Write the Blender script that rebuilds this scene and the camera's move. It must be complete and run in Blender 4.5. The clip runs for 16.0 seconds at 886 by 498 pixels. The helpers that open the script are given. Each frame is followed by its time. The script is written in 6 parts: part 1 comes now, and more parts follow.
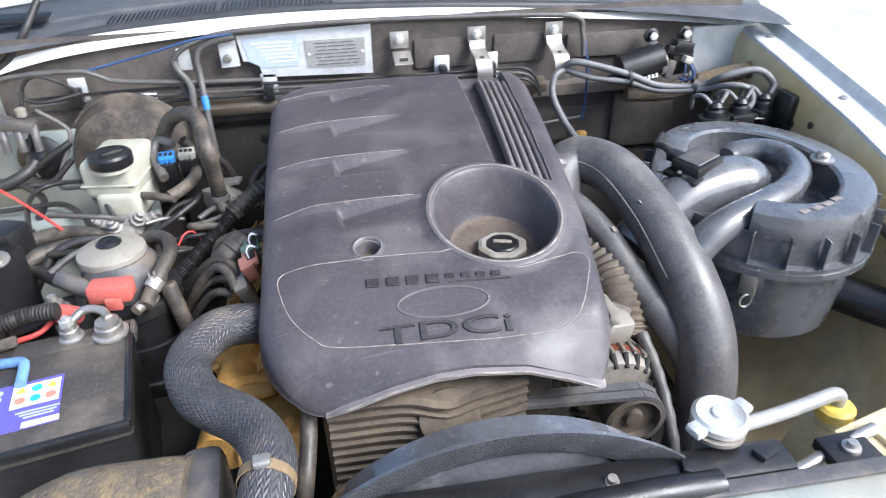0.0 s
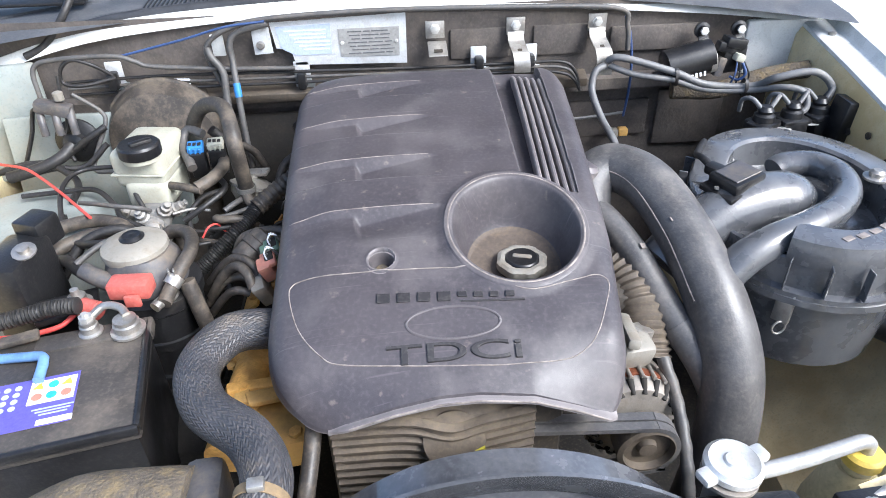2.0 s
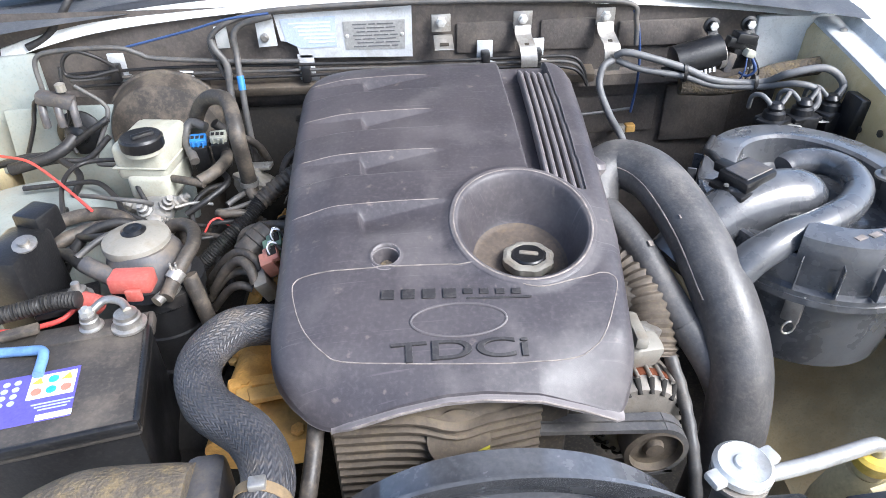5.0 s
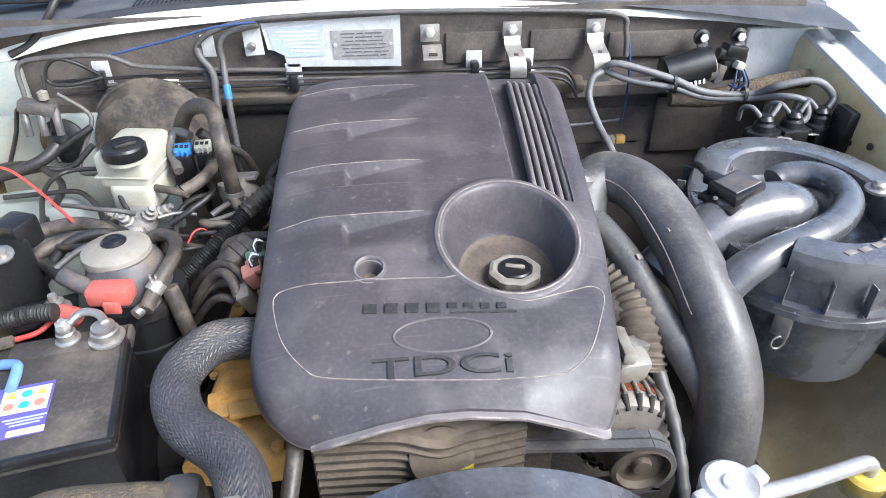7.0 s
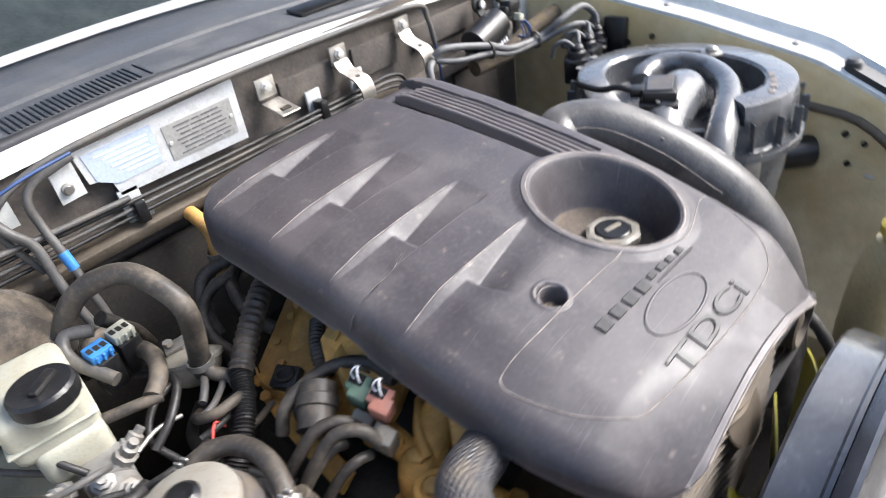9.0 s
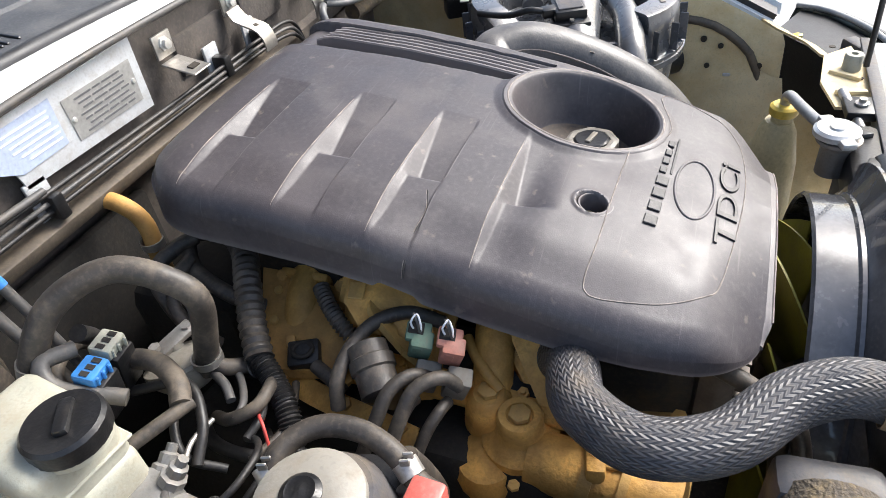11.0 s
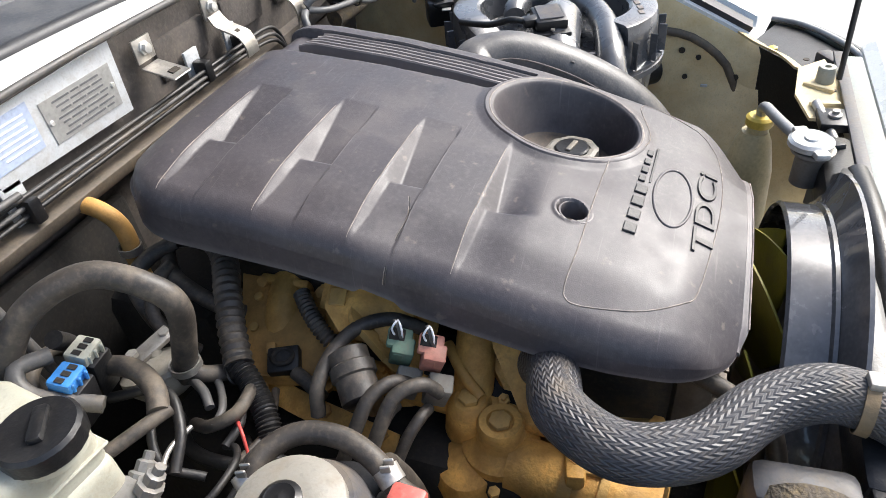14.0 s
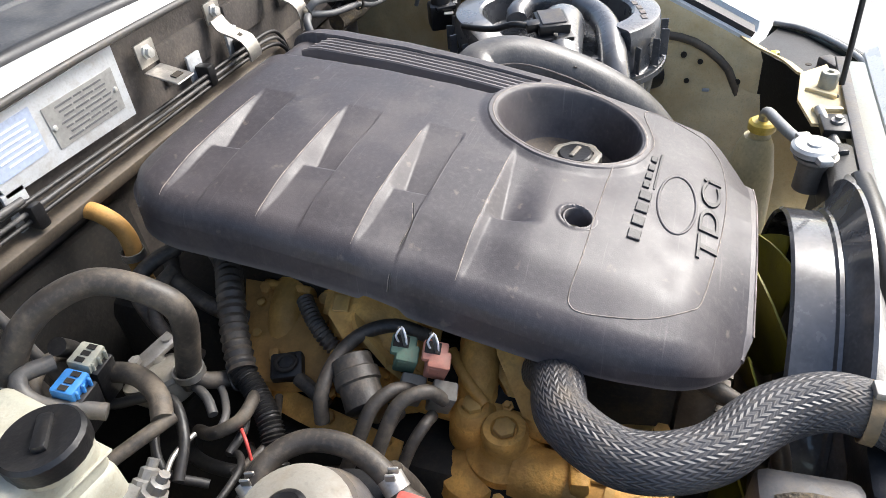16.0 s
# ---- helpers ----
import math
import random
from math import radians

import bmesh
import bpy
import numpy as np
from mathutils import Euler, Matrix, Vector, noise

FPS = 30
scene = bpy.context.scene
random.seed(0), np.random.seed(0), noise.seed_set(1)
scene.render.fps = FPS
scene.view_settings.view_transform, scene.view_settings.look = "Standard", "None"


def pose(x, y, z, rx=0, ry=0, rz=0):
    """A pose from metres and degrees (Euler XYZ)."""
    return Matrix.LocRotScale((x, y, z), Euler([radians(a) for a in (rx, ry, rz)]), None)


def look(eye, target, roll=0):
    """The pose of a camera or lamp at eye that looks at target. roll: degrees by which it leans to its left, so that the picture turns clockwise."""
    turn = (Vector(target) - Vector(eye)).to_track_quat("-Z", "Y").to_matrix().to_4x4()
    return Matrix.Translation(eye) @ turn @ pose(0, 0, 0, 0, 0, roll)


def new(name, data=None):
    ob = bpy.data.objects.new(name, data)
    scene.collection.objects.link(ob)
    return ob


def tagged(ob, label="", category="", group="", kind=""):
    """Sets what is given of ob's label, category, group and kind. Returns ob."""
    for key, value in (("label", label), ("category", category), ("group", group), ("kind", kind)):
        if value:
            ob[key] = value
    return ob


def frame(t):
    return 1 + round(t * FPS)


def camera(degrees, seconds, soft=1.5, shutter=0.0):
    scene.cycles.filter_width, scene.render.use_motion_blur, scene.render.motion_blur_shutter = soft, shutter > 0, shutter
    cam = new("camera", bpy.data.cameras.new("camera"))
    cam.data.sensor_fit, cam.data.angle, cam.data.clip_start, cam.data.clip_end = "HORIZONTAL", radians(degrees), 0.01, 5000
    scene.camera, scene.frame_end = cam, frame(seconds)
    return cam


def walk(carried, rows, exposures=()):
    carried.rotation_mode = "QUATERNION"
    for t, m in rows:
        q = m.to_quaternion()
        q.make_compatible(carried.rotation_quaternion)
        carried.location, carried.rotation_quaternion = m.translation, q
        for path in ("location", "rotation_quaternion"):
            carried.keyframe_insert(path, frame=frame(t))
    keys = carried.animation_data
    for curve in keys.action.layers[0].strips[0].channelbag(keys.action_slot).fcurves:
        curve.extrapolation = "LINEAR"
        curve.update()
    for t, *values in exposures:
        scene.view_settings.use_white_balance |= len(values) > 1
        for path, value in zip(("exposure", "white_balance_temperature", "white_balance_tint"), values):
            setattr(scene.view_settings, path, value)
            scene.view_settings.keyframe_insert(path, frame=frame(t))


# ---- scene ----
cam = camera(66.9, 16.0, soft=0.6, shutter=0.5)
PATH = [
    (0, (-0.007, -0.803, 1.446), (0.23, 0.872, 0.379), -1.6),
    (0.5, (0.033, -0.77, 1.457), (0.164, 0.882, 0.338), -0.8),
    (1, (0.065, -0.762, 1.465), (0.17, 0.891, 0.345), -1.8),
    (1.5, (0.056, -0.755, 1.478), (0.148, 0.887, 0.341), -1.9),
    (2, (0.046, -0.75, 1.488), (0.132, 0.885, 0.339), -1.8),
    (2.5, (0.045, -0.744, 1.486), (0.131, 0.882, 0.325), -1.6),
    (3, (0.045, -0.748, 1.485), (0.128, 0.884, 0.331), -1.5),
    (3.5, (0.044, -0.75, 1.484), (0.128, 0.881, 0.329), -1.5),
    (4, (0.042, -0.747, 1.483), (0.119, 0.881, 0.324), -1.5),
    (6.5, (0.049, -0.73, 1.478), (0.135, 0.9, 0.323), -1.3),
    (7, (0.056, -0.723, 1.476), (0.153, 0.919, 0.338), -0.9),
    (7.5, (0.034, -0.691, 1.456), (0.15, 0.977, 0.36), -3.7),
    (8, (-0.139, -0.649, 1.432), (0.424, 0.947, 0.365), -5.0),
    (8.3, (-0.258, -0.599, 1.434), (0.452, 0.91, 0.329), -6.8),
    (8.5, (-0.316, -0.526, 1.423), (0.534, 0.919, 0.333), -7.9),
    (9, (-0.485, -0.355, 1.436), (0.647, 0.857, 0.319), -10.0),
    (9.5, (-0.602, -0.21, 1.43), (0.684, 0.671, 0.177), -10.2),
    (9.7, (-0.621, -0.148, 1.416), (0.732, 0.639, 0.171), -8.5),
    (11.8, (-0.63, -0.099, 1.419), (0.775, 0.532, 0.144), -6.8),
    (12, (-0.63, -0.097, 1.42), (0.784, 0.52, 0.147), -6.2),
    (12.5, (-0.628, -0.1, 1.418), (0.794, 0.506, 0.15), -5.8),
    (13, (-0.627, -0.099, 1.419), (0.792, 0.51, 0.148), -6.0),
    (13.5, (-0.631, -0.104, 1.418), (0.793, 0.511, 0.156), -6.3),
    (14, (-0.632, -0.106, 1.417), (0.795, 0.511, 0.158), -6.3),
    (14.5, (-0.632, -0.106, 1.419), (0.79, 0.517, 0.157), -6.4),
    (15, (-0.632, -0.104, 1.42), (0.798, 0.517, 0.167), -6.1),
    (15.5, (-0.631, -0.101, 1.421), (0.799, 0.516, 0.166), -6.0),
    (16, (-0.629, -0.099, 1.422), (0.8, 0.515, 0.165), -6.1),
]
walk(cam, [(t, look(eye, target, roll)) for t, eye, target, roll in PATH],
     [(0.0, 1.36, 5750, 8), (1.0, 1.42, 5750, 8), (7.5, 1.42, 5800, 8), (9.0, 1.42, 6200, 9), (12.0, 1.22, 6350, 8), (16.0, 1.22, 6350, 8)])

# ---- world and light ----
world = bpy.data.worlds.new("overcast_sky")
scene.world = world
world.use_nodes = True
wn = world.node_tree
sky = wn.nodes.new("ShaderNodeTexSky")
sky.sky_type = "NISHITA"
sky.sun_disc = False
sky.sun_elevation, sky.sun_rotation = radians(43), radians(126)
sky.dust_density = 4.0
wn.nodes["Background"].inputs[1].default_value = 0.125
wn.links.new(sky.outputs[0], wn.nodes["Background"].inputs[0])
sun_data = bpy.data.lights.new("sun", "SUN")
sun_data.energy, sun_data.angle, sun_data.color = 2.5, radians(30), (1.0, 0.97, 0.94)
sun = new("sun", sun_data)
sun.matrix_world = look((1.9, -1.4, 2.8), (0, 0, 0.6))


# ---- materials ----
def material(name, color, rough=0.5, metal=0.0, vary=0.25, dust=None, dust_amount=0.0, dust_scale=9.0,
             grain=300.0, bump=0.15, scale=25.0, coat=0.0, bump_dist=0.002):
    m = bpy.data.materials.new(name)
    m.use_nodes = True
    nt = m.node_tree
    b = nt.nodes["Principled BSDF"]
    b.inputs["Metallic"].default_value = metal
    b.inputs["Coat Weight"].default_value = coat
    co = nt.nodes.new("ShaderNodeTexCoord")

    def noise_tex(sc, detail=4.0):
        n = nt.nodes.new("ShaderNodeTexNoise")
        n.inputs["Scale"].default_value = sc
        n.inputs["Detail"].default_value = detail
        nt.links.new(co.outputs["Object"], n.inputs["Vector"])
        return n

    def ramp(src, lo, hi, a, c):
        r = nt.nodes.new("ShaderNodeMapRange")
        r.inputs["From Min"].default_value, r.inputs["From Max"].default_value = lo, hi
        r.inputs["To Min"].default_value, r.inputs["To Max"].default_value = a, c
        nt.links.new(src, r.inputs["Value"])
        return r.outputs[0]

    def mix(fac, a, c):
        x = nt.nodes.new("ShaderNodeMix")
        x.data_type = "RGBA"
        nt.links.new(fac, x.inputs["Factor"])
        for val, sock in ((a, x.inputs["A"]), (c, x.inputs["B"])):
            if isinstance(val, tuple):
                sock.default_value = (*val, 1)
            else:
                nt.links.new(val, sock)
        return x.outputs["Result"]

    big, fine = noise_tex(scale), noise_tex(grain, 2.0)
    col = mix(ramp(big.outputs["Fac"], 0.3, 0.7, 0, 1), tuple(c * (1 - vary) for c in color),
              tuple(min(1, c * (1 + vary)) for c in color))
    rsrc = ramp(big.outputs["Fac"], 0.3, 0.7, max(0.02, rough - 0.08), min(1, rough + 0.08))
    speck = noise_tex(170.0, 3.0)
    spot = tuple(min(1, c * 0.6 + 0.4 * e) for c, e in zip(color, dust)) if dust else tuple(min(1, c * 1.25) for c in color)
    col = mix(ramp(speck.outputs["Fac"], 0.52, 0.72, 0, 0.55), col, spot)
    col = mix(ramp(speck.outputs["Fac"], 0.30, 0.46, 0.30, 0), col, tuple(c * 0.55 for c in color))
    if dust:
        d = noise_tex(dust_scale, 8.0)
        d.inputs["Roughness"].default_value = 0.68
        fac = ramp(d.outputs["Fac"], 0.62 - 0.35 * dust_amount, 0.80 - 0.25 * dust_amount, 0, min(1, 0.35 + 0.6 * dust_amount))
        col = mix(fac, col, dust)
        inv = nt.nodes.new("ShaderNodeMath")
        inv.operation = "MULTIPLY_ADD"
        nt.links.new(fac, inv.inputs[0])
        inv.inputs[1].default_value = 0.3
        nt.links.new(rsrc, inv.inputs[2])
        rsrc = inv.outputs[0]
    nt.links.new(col, b.inputs["Base Color"])
    nt.links.new(rsrc, b.inputs["Roughness"])
    bp = nt.nodes.new("ShaderNodeBump")
    bp.inputs["Strength"].default_value = bump
    bp.inputs["Distance"].default_value = bump_dist
    nt.links.new(fine.outputs["Fac"], bp.inputs["Height"])
    nt.links.new(bp.outputs[0], b.inputs["Normal"])
    return m


DUST = (0.19, 0.15, 0.105)
M = dict(
    cover=material("cover_plastic", (0.052, 0.046, 0.051), 0.47, dust=(0.150, 0.135, 0.132), dust_amount=0.34, bump=0.25, grain=700, vary=0.10, bump_dist=0.0006),
    cover_letter=material("letter_plastic", (0.026, 0.024, 0.025), 0.5, dust=(0.13, 0.115, 0.105), dust_amount=0.15, dust_scale=60),
    worn_edge=material("worn_edge", (0.25, 0.215, 0.19), 0.7, vary=0.5, scale=60, dust=(0.10, 0.085, 0.08), dust_amount=0.5, dust_scale=35),
    black=material("black_plastic", (0.011, 0.011, 0.012), 0.36, dust=(0.065, 0.055, 0.045), dust_amount=0.12),
    rubber=material("black_rubber", (0.078, 0.075, 0.075), 0.42, dust=(0.22, 0.195, 0.17), dust_amount=0.30, dust_scale=14),
    rubber_grey=material("grey_rubber", (0.047, 0.040, 0.034), 0.52, dust=(0.20, 0.16, 0.115), dust_amount=0.42, dust_scale=25),
    wire=material("wire_black", (0.018, 0.017, 0.017), 0.5, dust=(0.10, 0.082, 0.062), dust_amount=0.22),
    wire_grey=material("wire_grey", (0.075, 0.072, 0.070), 0.5, dust=DUST, dust_amount=0.3),
    wire_blue=material("wire_blue", (0.03, 0.06, 0.16), 0.5),
    wire_red=material("wire_red", (0.5, 0.06, 0.05), 0.5),
    firewall=material("firewall_felt", (0.086, 0.074, 0.066), 0.85, dust=(0.2, 0.165, 0.13), dust_amount=0.3, bump=0.5, grain=140),
    white=material("white_paint", (0.70, 0.71, 0.69), 0.3, vary=0.04, coat=0.4, dust=(0.45, 0.4, 0.33), dust_amount=0.1),
    apron=material("inner_fender_paint", (0.70, 0.59, 0.36), 0.42, vary=0.12, dust=(0.52, 0.34, 0.12), dust_amount=0.48, dust_scale=4),
    seal=material("rubber_seal", (0.035, 0.036, 0.04), 0.5),
    cowl=material("cowl_plastic", (0.072, 0.076, 0.085), 0.6, dust=(0.18, 0.175, 0.17), dust_amount=0.3),
    glass=material("windscreen_glass", (0.035, 0.042, 0.036), 0.12, coat=0.0, bump=0.0),
    steel=material("zinc_steel", (0.44, 0.42, 0.39), 0.40, 0.75, dust=DUST, dust_amount=0.35, dust_scale=30),
    bright=material("bright_steel", (0.66, 0.65, 0.62), 0.38, 0.55, dust=(0.42, 0.37, 0.30), dust_amount=0.3, dust_scale=40),
    alu=material("dusty_aluminium", (0.58, 0.32, 0.08), 0.6, 0.0, dust=(0.26, 0.12, 0.025), dust_amount=0.40, dust_scale=22, bump=0.5, grain=170, vary=0.4),
    cast=material("cast_metal", (0.21, 0.15, 0.085), 0.62, 0.15, dust=(0.30, 0.20, 0.09), dust_amount=0.45, dust_scale=14, bump=0.4, grain=160),
    grime=material("grimy_engine", (0.030, 0.024, 0.018), 0.75, dust=(0.14, 0.10, 0.055), dust_amount=0.35, dust_scale=14, bump=0.5, grain=120),
    alu_clean=material("alternator_alloy", (0.30, 0.27, 0.235), 0.5, 0.5, dust=DUST, dust_amount=0.3, dust_scale=25),
    copper=material("copper_winding", (0.24, 0.08, 0.04), 0.45, 0.5),
    tan=material("tan_plastic", (0.52, 0.31, 0.09), 0.6, dust=(0.30, 0.19, 0.08), dust_amount=0.4, dust_scale=26, bump=0.4, grain=160),
    cream=material("cream_plastic", (0.40, 0.395, 0.325), 0.38, vary=0.10, dust=(0.34, 0.28, 0.19), dust_amount=0.35, dust_scale=22),
    bone=material("bone_plastic", (0.245, 0.228, 0.195), 0.5, vary=0.12, dust=DUST, dust_amount=0.42, dust_scale=28),
    smoke=material("smoky_plastic", (0.070, 0.068, 0.072), 0.42, dust=DUST, dust_amount=0.42, dust_scale=20),
    red=material("red_plastic", (0.44, 0.10, 0.08), 0.42, vary=0.08, dust=(0.55, 0.3, 0.24), dust_amount=0.2),
    salmon=material("salmon_plastic", (0.50, 0.20, 0.14), 0.55, dust=DUST, dust_amount=0.25, dust_scale=40),
    green=material("green_plastic", (0.10, 0.16, 0.11), 0.55, dust=DUST, dust_amount=0.25, dust_scale=40),
    blue=material("blue_plastic", (0.04, 0.20, 0.52), 0.45, dust=DUST, dust_amount=0.1, dust_scale=40),
    blue_handle=material("blue_handle", (0.13, 0.24, 0.46), 0.45),
    violet=material("violet_label", (0.10, 0.085, 0.33), 0.35, vary=0.05),
    paper=material("white_label", (0.75, 0.76, 0.80), 0.4, vary=0.05),
    pale_blue=material("pale_blue_label", (0.40, 0.46, 0.60), 0.4, vary=0.05),
    plate_grey=material("grey_plate", (0.36, 0.355, 0.34), 0.4, 0.3, vary=0.1, scale=80),
    print_dark=material("dark_print", (0.12, 0.12, 0.125), 0.5),
    print_yellow=material("yellow_print", (0.75, 0.58, 0.05), 0.5),
    print_cyan=material("cyan_print", (0.05, 0.38, 0.62), 0.5),
    yellow=material("yellow_plastic", (0.68, 0.50, 0.09), 0.4, vary=0.1),
    bottle=material("aged_bottle", (0.55, 0.47, 0.27), 0.45, vary=0.1),
    olive=material("olive_fan_plastic", (0.27, 0.24, 0.02), 0.5, dust=(0.22, 0.18, 0.05), dust_amount=0.25),
    fins=material("radiator_fins", (0.08, 0.075, 0.065), 0.6, 0.5),
    felt=material("dusty_insulation", (0.10, 0.082, 0.062), 0.9, dust=(0.32, 0.23, 0.10), dust_amount=0.35, dust_scale=40, bump=0.8, grain=220, bump_dist=0.004),
    shroud=material("shroud_plastic", (0.085, 0.087, 0.095), 0.22, dust=(0.17, 0.165, 0.16), dust_amount=0.2, bump=0.03, coat=0.9),
    ground=material("concrete", (0.42, 0.41, 0.39), 0.85, scale=3, dust=(0.3, 0.27, 0.24), dust_amount=0.3, dust_scale=1.5),
)


def braid_material():
    """Woven sleeve of a coolant hose: a herringbone relief along the hose."""
    m = material("braided_hose", (0.052, 0.051, 0.056), 0.48, dust=(0.19, 0.15, 0.105), dust_amount=0.28, dust_scale=12)
    nt = m.node_tree
    b = nt.nodes["Principled BSDF"]
    uv = nt.nodes.new("ShaderNodeUVMap")
    sep = nt.nodes.new("ShaderNodeSeparateXYZ")
    nt.links.new(uv.outputs[0], sep.inputs[0])

    def math_node(op, a, c=None):
        n = nt.nodes.new("ShaderNodeMath")
        n.operation = op
        for k, v in enumerate((a, c)):
            if v is None:
                continue
            if isinstance(v, (int, float)):
                n.inputs[k].default_value = v
            else:
                nt.links.new(v, n.inputs[k])
        return n.outputs[0]

    lanes = math_node("PINGPONG", math_node("MULTIPLY", sep.outputs[1], 46.0), 1.0)
    phase = math_node("ADD", math_node("MULTIPLY", sep.outputs[0], 105.0), math_node("MULTIPLY", lanes, 0.75))
    wave = math_node("SINE", math_node("MULTIPLY", phase, 6.283))
    bp = nt.nodes.new("ShaderNodeBump")
    bp.inputs["Strength"].default_value = 0.42
    bp.inputs["Distance"].default_value = 0.0018
    nt.links.new(wave, bp.inputs["Height"])
    nt.links.new(bp.outputs[0], b.inputs["Normal"])
    return m


M["braid"] = braid_material()
M["airbox"] = material("airbox_plastic", (0.082, 0.084, 0.090), 0.28, coat=0.8, dust=(0.16, 0.15, 0.14), dust_amount=0.22, dust_scale=18, bump=0.1)
M["timing"] = material("timing_cover_metal", (0.105, 0.085, 0.065), 0.6, 0.1, dust=(0.22, 0.17, 0.11), dust_amount=0.3, dust_scale=20)
M["battery_top"] = material("dusty_battery_lid", (0.045, 0.040, 0.036), 0.55, dust=(0.17, 0.14, 0.11), dust_amount=0.35, dust_scale=10)
M["tower"] = material("grey_primer_paint", (0.24, 0.265, 0.25), 0.5, vary=0.12, dust=(0.3, 0.26, 0.2), dust_amount=0.35, dust_scale=7)
M["liner"] = material("bonnet_liner", (0.09, 0.088, 0.086), 0.9, bump=0.4, grain=120)
M["silver"] = material("cast_silver", (0.24, 0.235, 0.225), 0.52, 0.3, dust=(0.22, 0.18, 0.13), dust_amount=0.42, dust_scale=30)
M["cable_light"] = material("light_grey_cable", (0.135, 0.135, 0.137), 0.5, dust=(0.20, 0.18, 0.15), dust_amount=0.25, dust_scale=30)
M["bowl_dust"] = material("oily_brown_dust", (0.085, 0.066, 0.052), 0.7, dust=(0.19, 0.14, 0.09), dust_amount=0.35, dust_scale=45, vary=0.3)
M["plate_alu"] = material("dull_label_plate", (0.56, 0.575, 0.59), 0.42, 0.2, vary=0.08, scale=40, dust=(0.32, 0.28, 0.23), dust_amount=0.35, dust_scale=25)
# near-black painted shade: gaps round the castings, lower firewall, sockets and vents
M["void_shade"] = material("void_shade_black", (0.016, 0.014, 0.012), 0.85, dust=(0.07, 0.055, 0.038), dust_amount=0.25, dust_scale=16, bump=0.5, grain=120)
M["clay"] = material("clay_dusted_alloy", (0.46, 0.25, 0.07), 0.6, 0.0, dust=(0.20, 0.11, 0.04), dust_amount=0.35, dust_scale=24, vary=0.35)
M["underside"] = material("dark_undertray", (0.02, 0.018, 0.016), 0.8, dust=DUST, dust_amount=0.1)


def wear_material():
    """Scratches, scuffs and pale rubbed edges over the cover's plastic."""
    nt = M["cover"].node_tree
    b = nt.nodes["Principled BSDF"]
    src = b.inputs["Base Color"].links[0].from_socket
    co = nt.nodes.new("ShaderNodeTexCoord")

    def layer(src, fac, color):
        x = nt.nodes.new("ShaderNodeMix")
        x.data_type = "RGBA"
        nt.links.new(fac, x.inputs["Factor"])
        nt.links.new(src, x.inputs["A"])
        x.inputs["B"].default_value = (*color, 1)
        return x.outputs["Result"]

    def cut(src, lo, hi, most):
        r = nt.nodes.new("ShaderNodeMapRange")
        r.inputs["From Min"].default_value, r.inputs["From Max"].default_value, r.inputs["To Max"].default_value = lo, hi, most
        nt.links.new(src, r.inputs["Value"])
        return r.outputs[0]

    for turn, scale, lo in ((25, (7, 260, 7), 0.67), (-50, (9, 320, 9), 0.69), (80, (6, 220, 6), 0.69)):
        mp = nt.nodes.new("ShaderNodeMapping")
        mp.inputs["Rotation"].default_value[2] = radians(turn)
        mp.inputs["Scale"].default_value = scale
        nt.links.new(co.outputs["Object"], mp.inputs["Vector"])
        n = nt.nodes.new("ShaderNodeTexNoise")
        n.inputs["Scale"].default_value = 1.0
        n.inputs["Detail"].default_value = 3.0
        nt.links.new(mp.outputs[0], n.inputs["Vector"])
        src = layer(src, cut(n.outputs["Fac"], lo, lo + 0.10, 0.22), (0.30, 0.27, 0.27))
    spots = nt.nodes.new("ShaderNodeTexNoise")
    spots.inputs["Scale"].default_value, spots.inputs["Detail"].default_value = 55.0, 5.0
    nt.links.new(co.outputs["Object"], spots.inputs["Vector"])
    src = layer(src, cut(spots.outputs["Fac"], 0.66, 0.74, 0.5), (0.22, 0.18, 0.15))
    haze = nt.nodes.new("ShaderNodeTexNoise")
    haze.inputs["Scale"].default_value, haze.inputs["Detail"].default_value = 5.0, 6.0
    nt.links.new(co.outputs["Object"], haze.inputs["Vector"])
    src = layer(src, cut(haze.outputs["Fac"], 0.45, 0.72, 0.45), (0.098, 0.084, 0.086))
    geo = nt.nodes.new("ShaderNodeNewGeometry")
    src = layer(src, cut(geo.outputs["Pointiness"], 0.525, 0.60, 0.65), (0.30, 0.27, 0.26))
    nt.links.new(src, b.inputs["Base Color"])


wear_material()


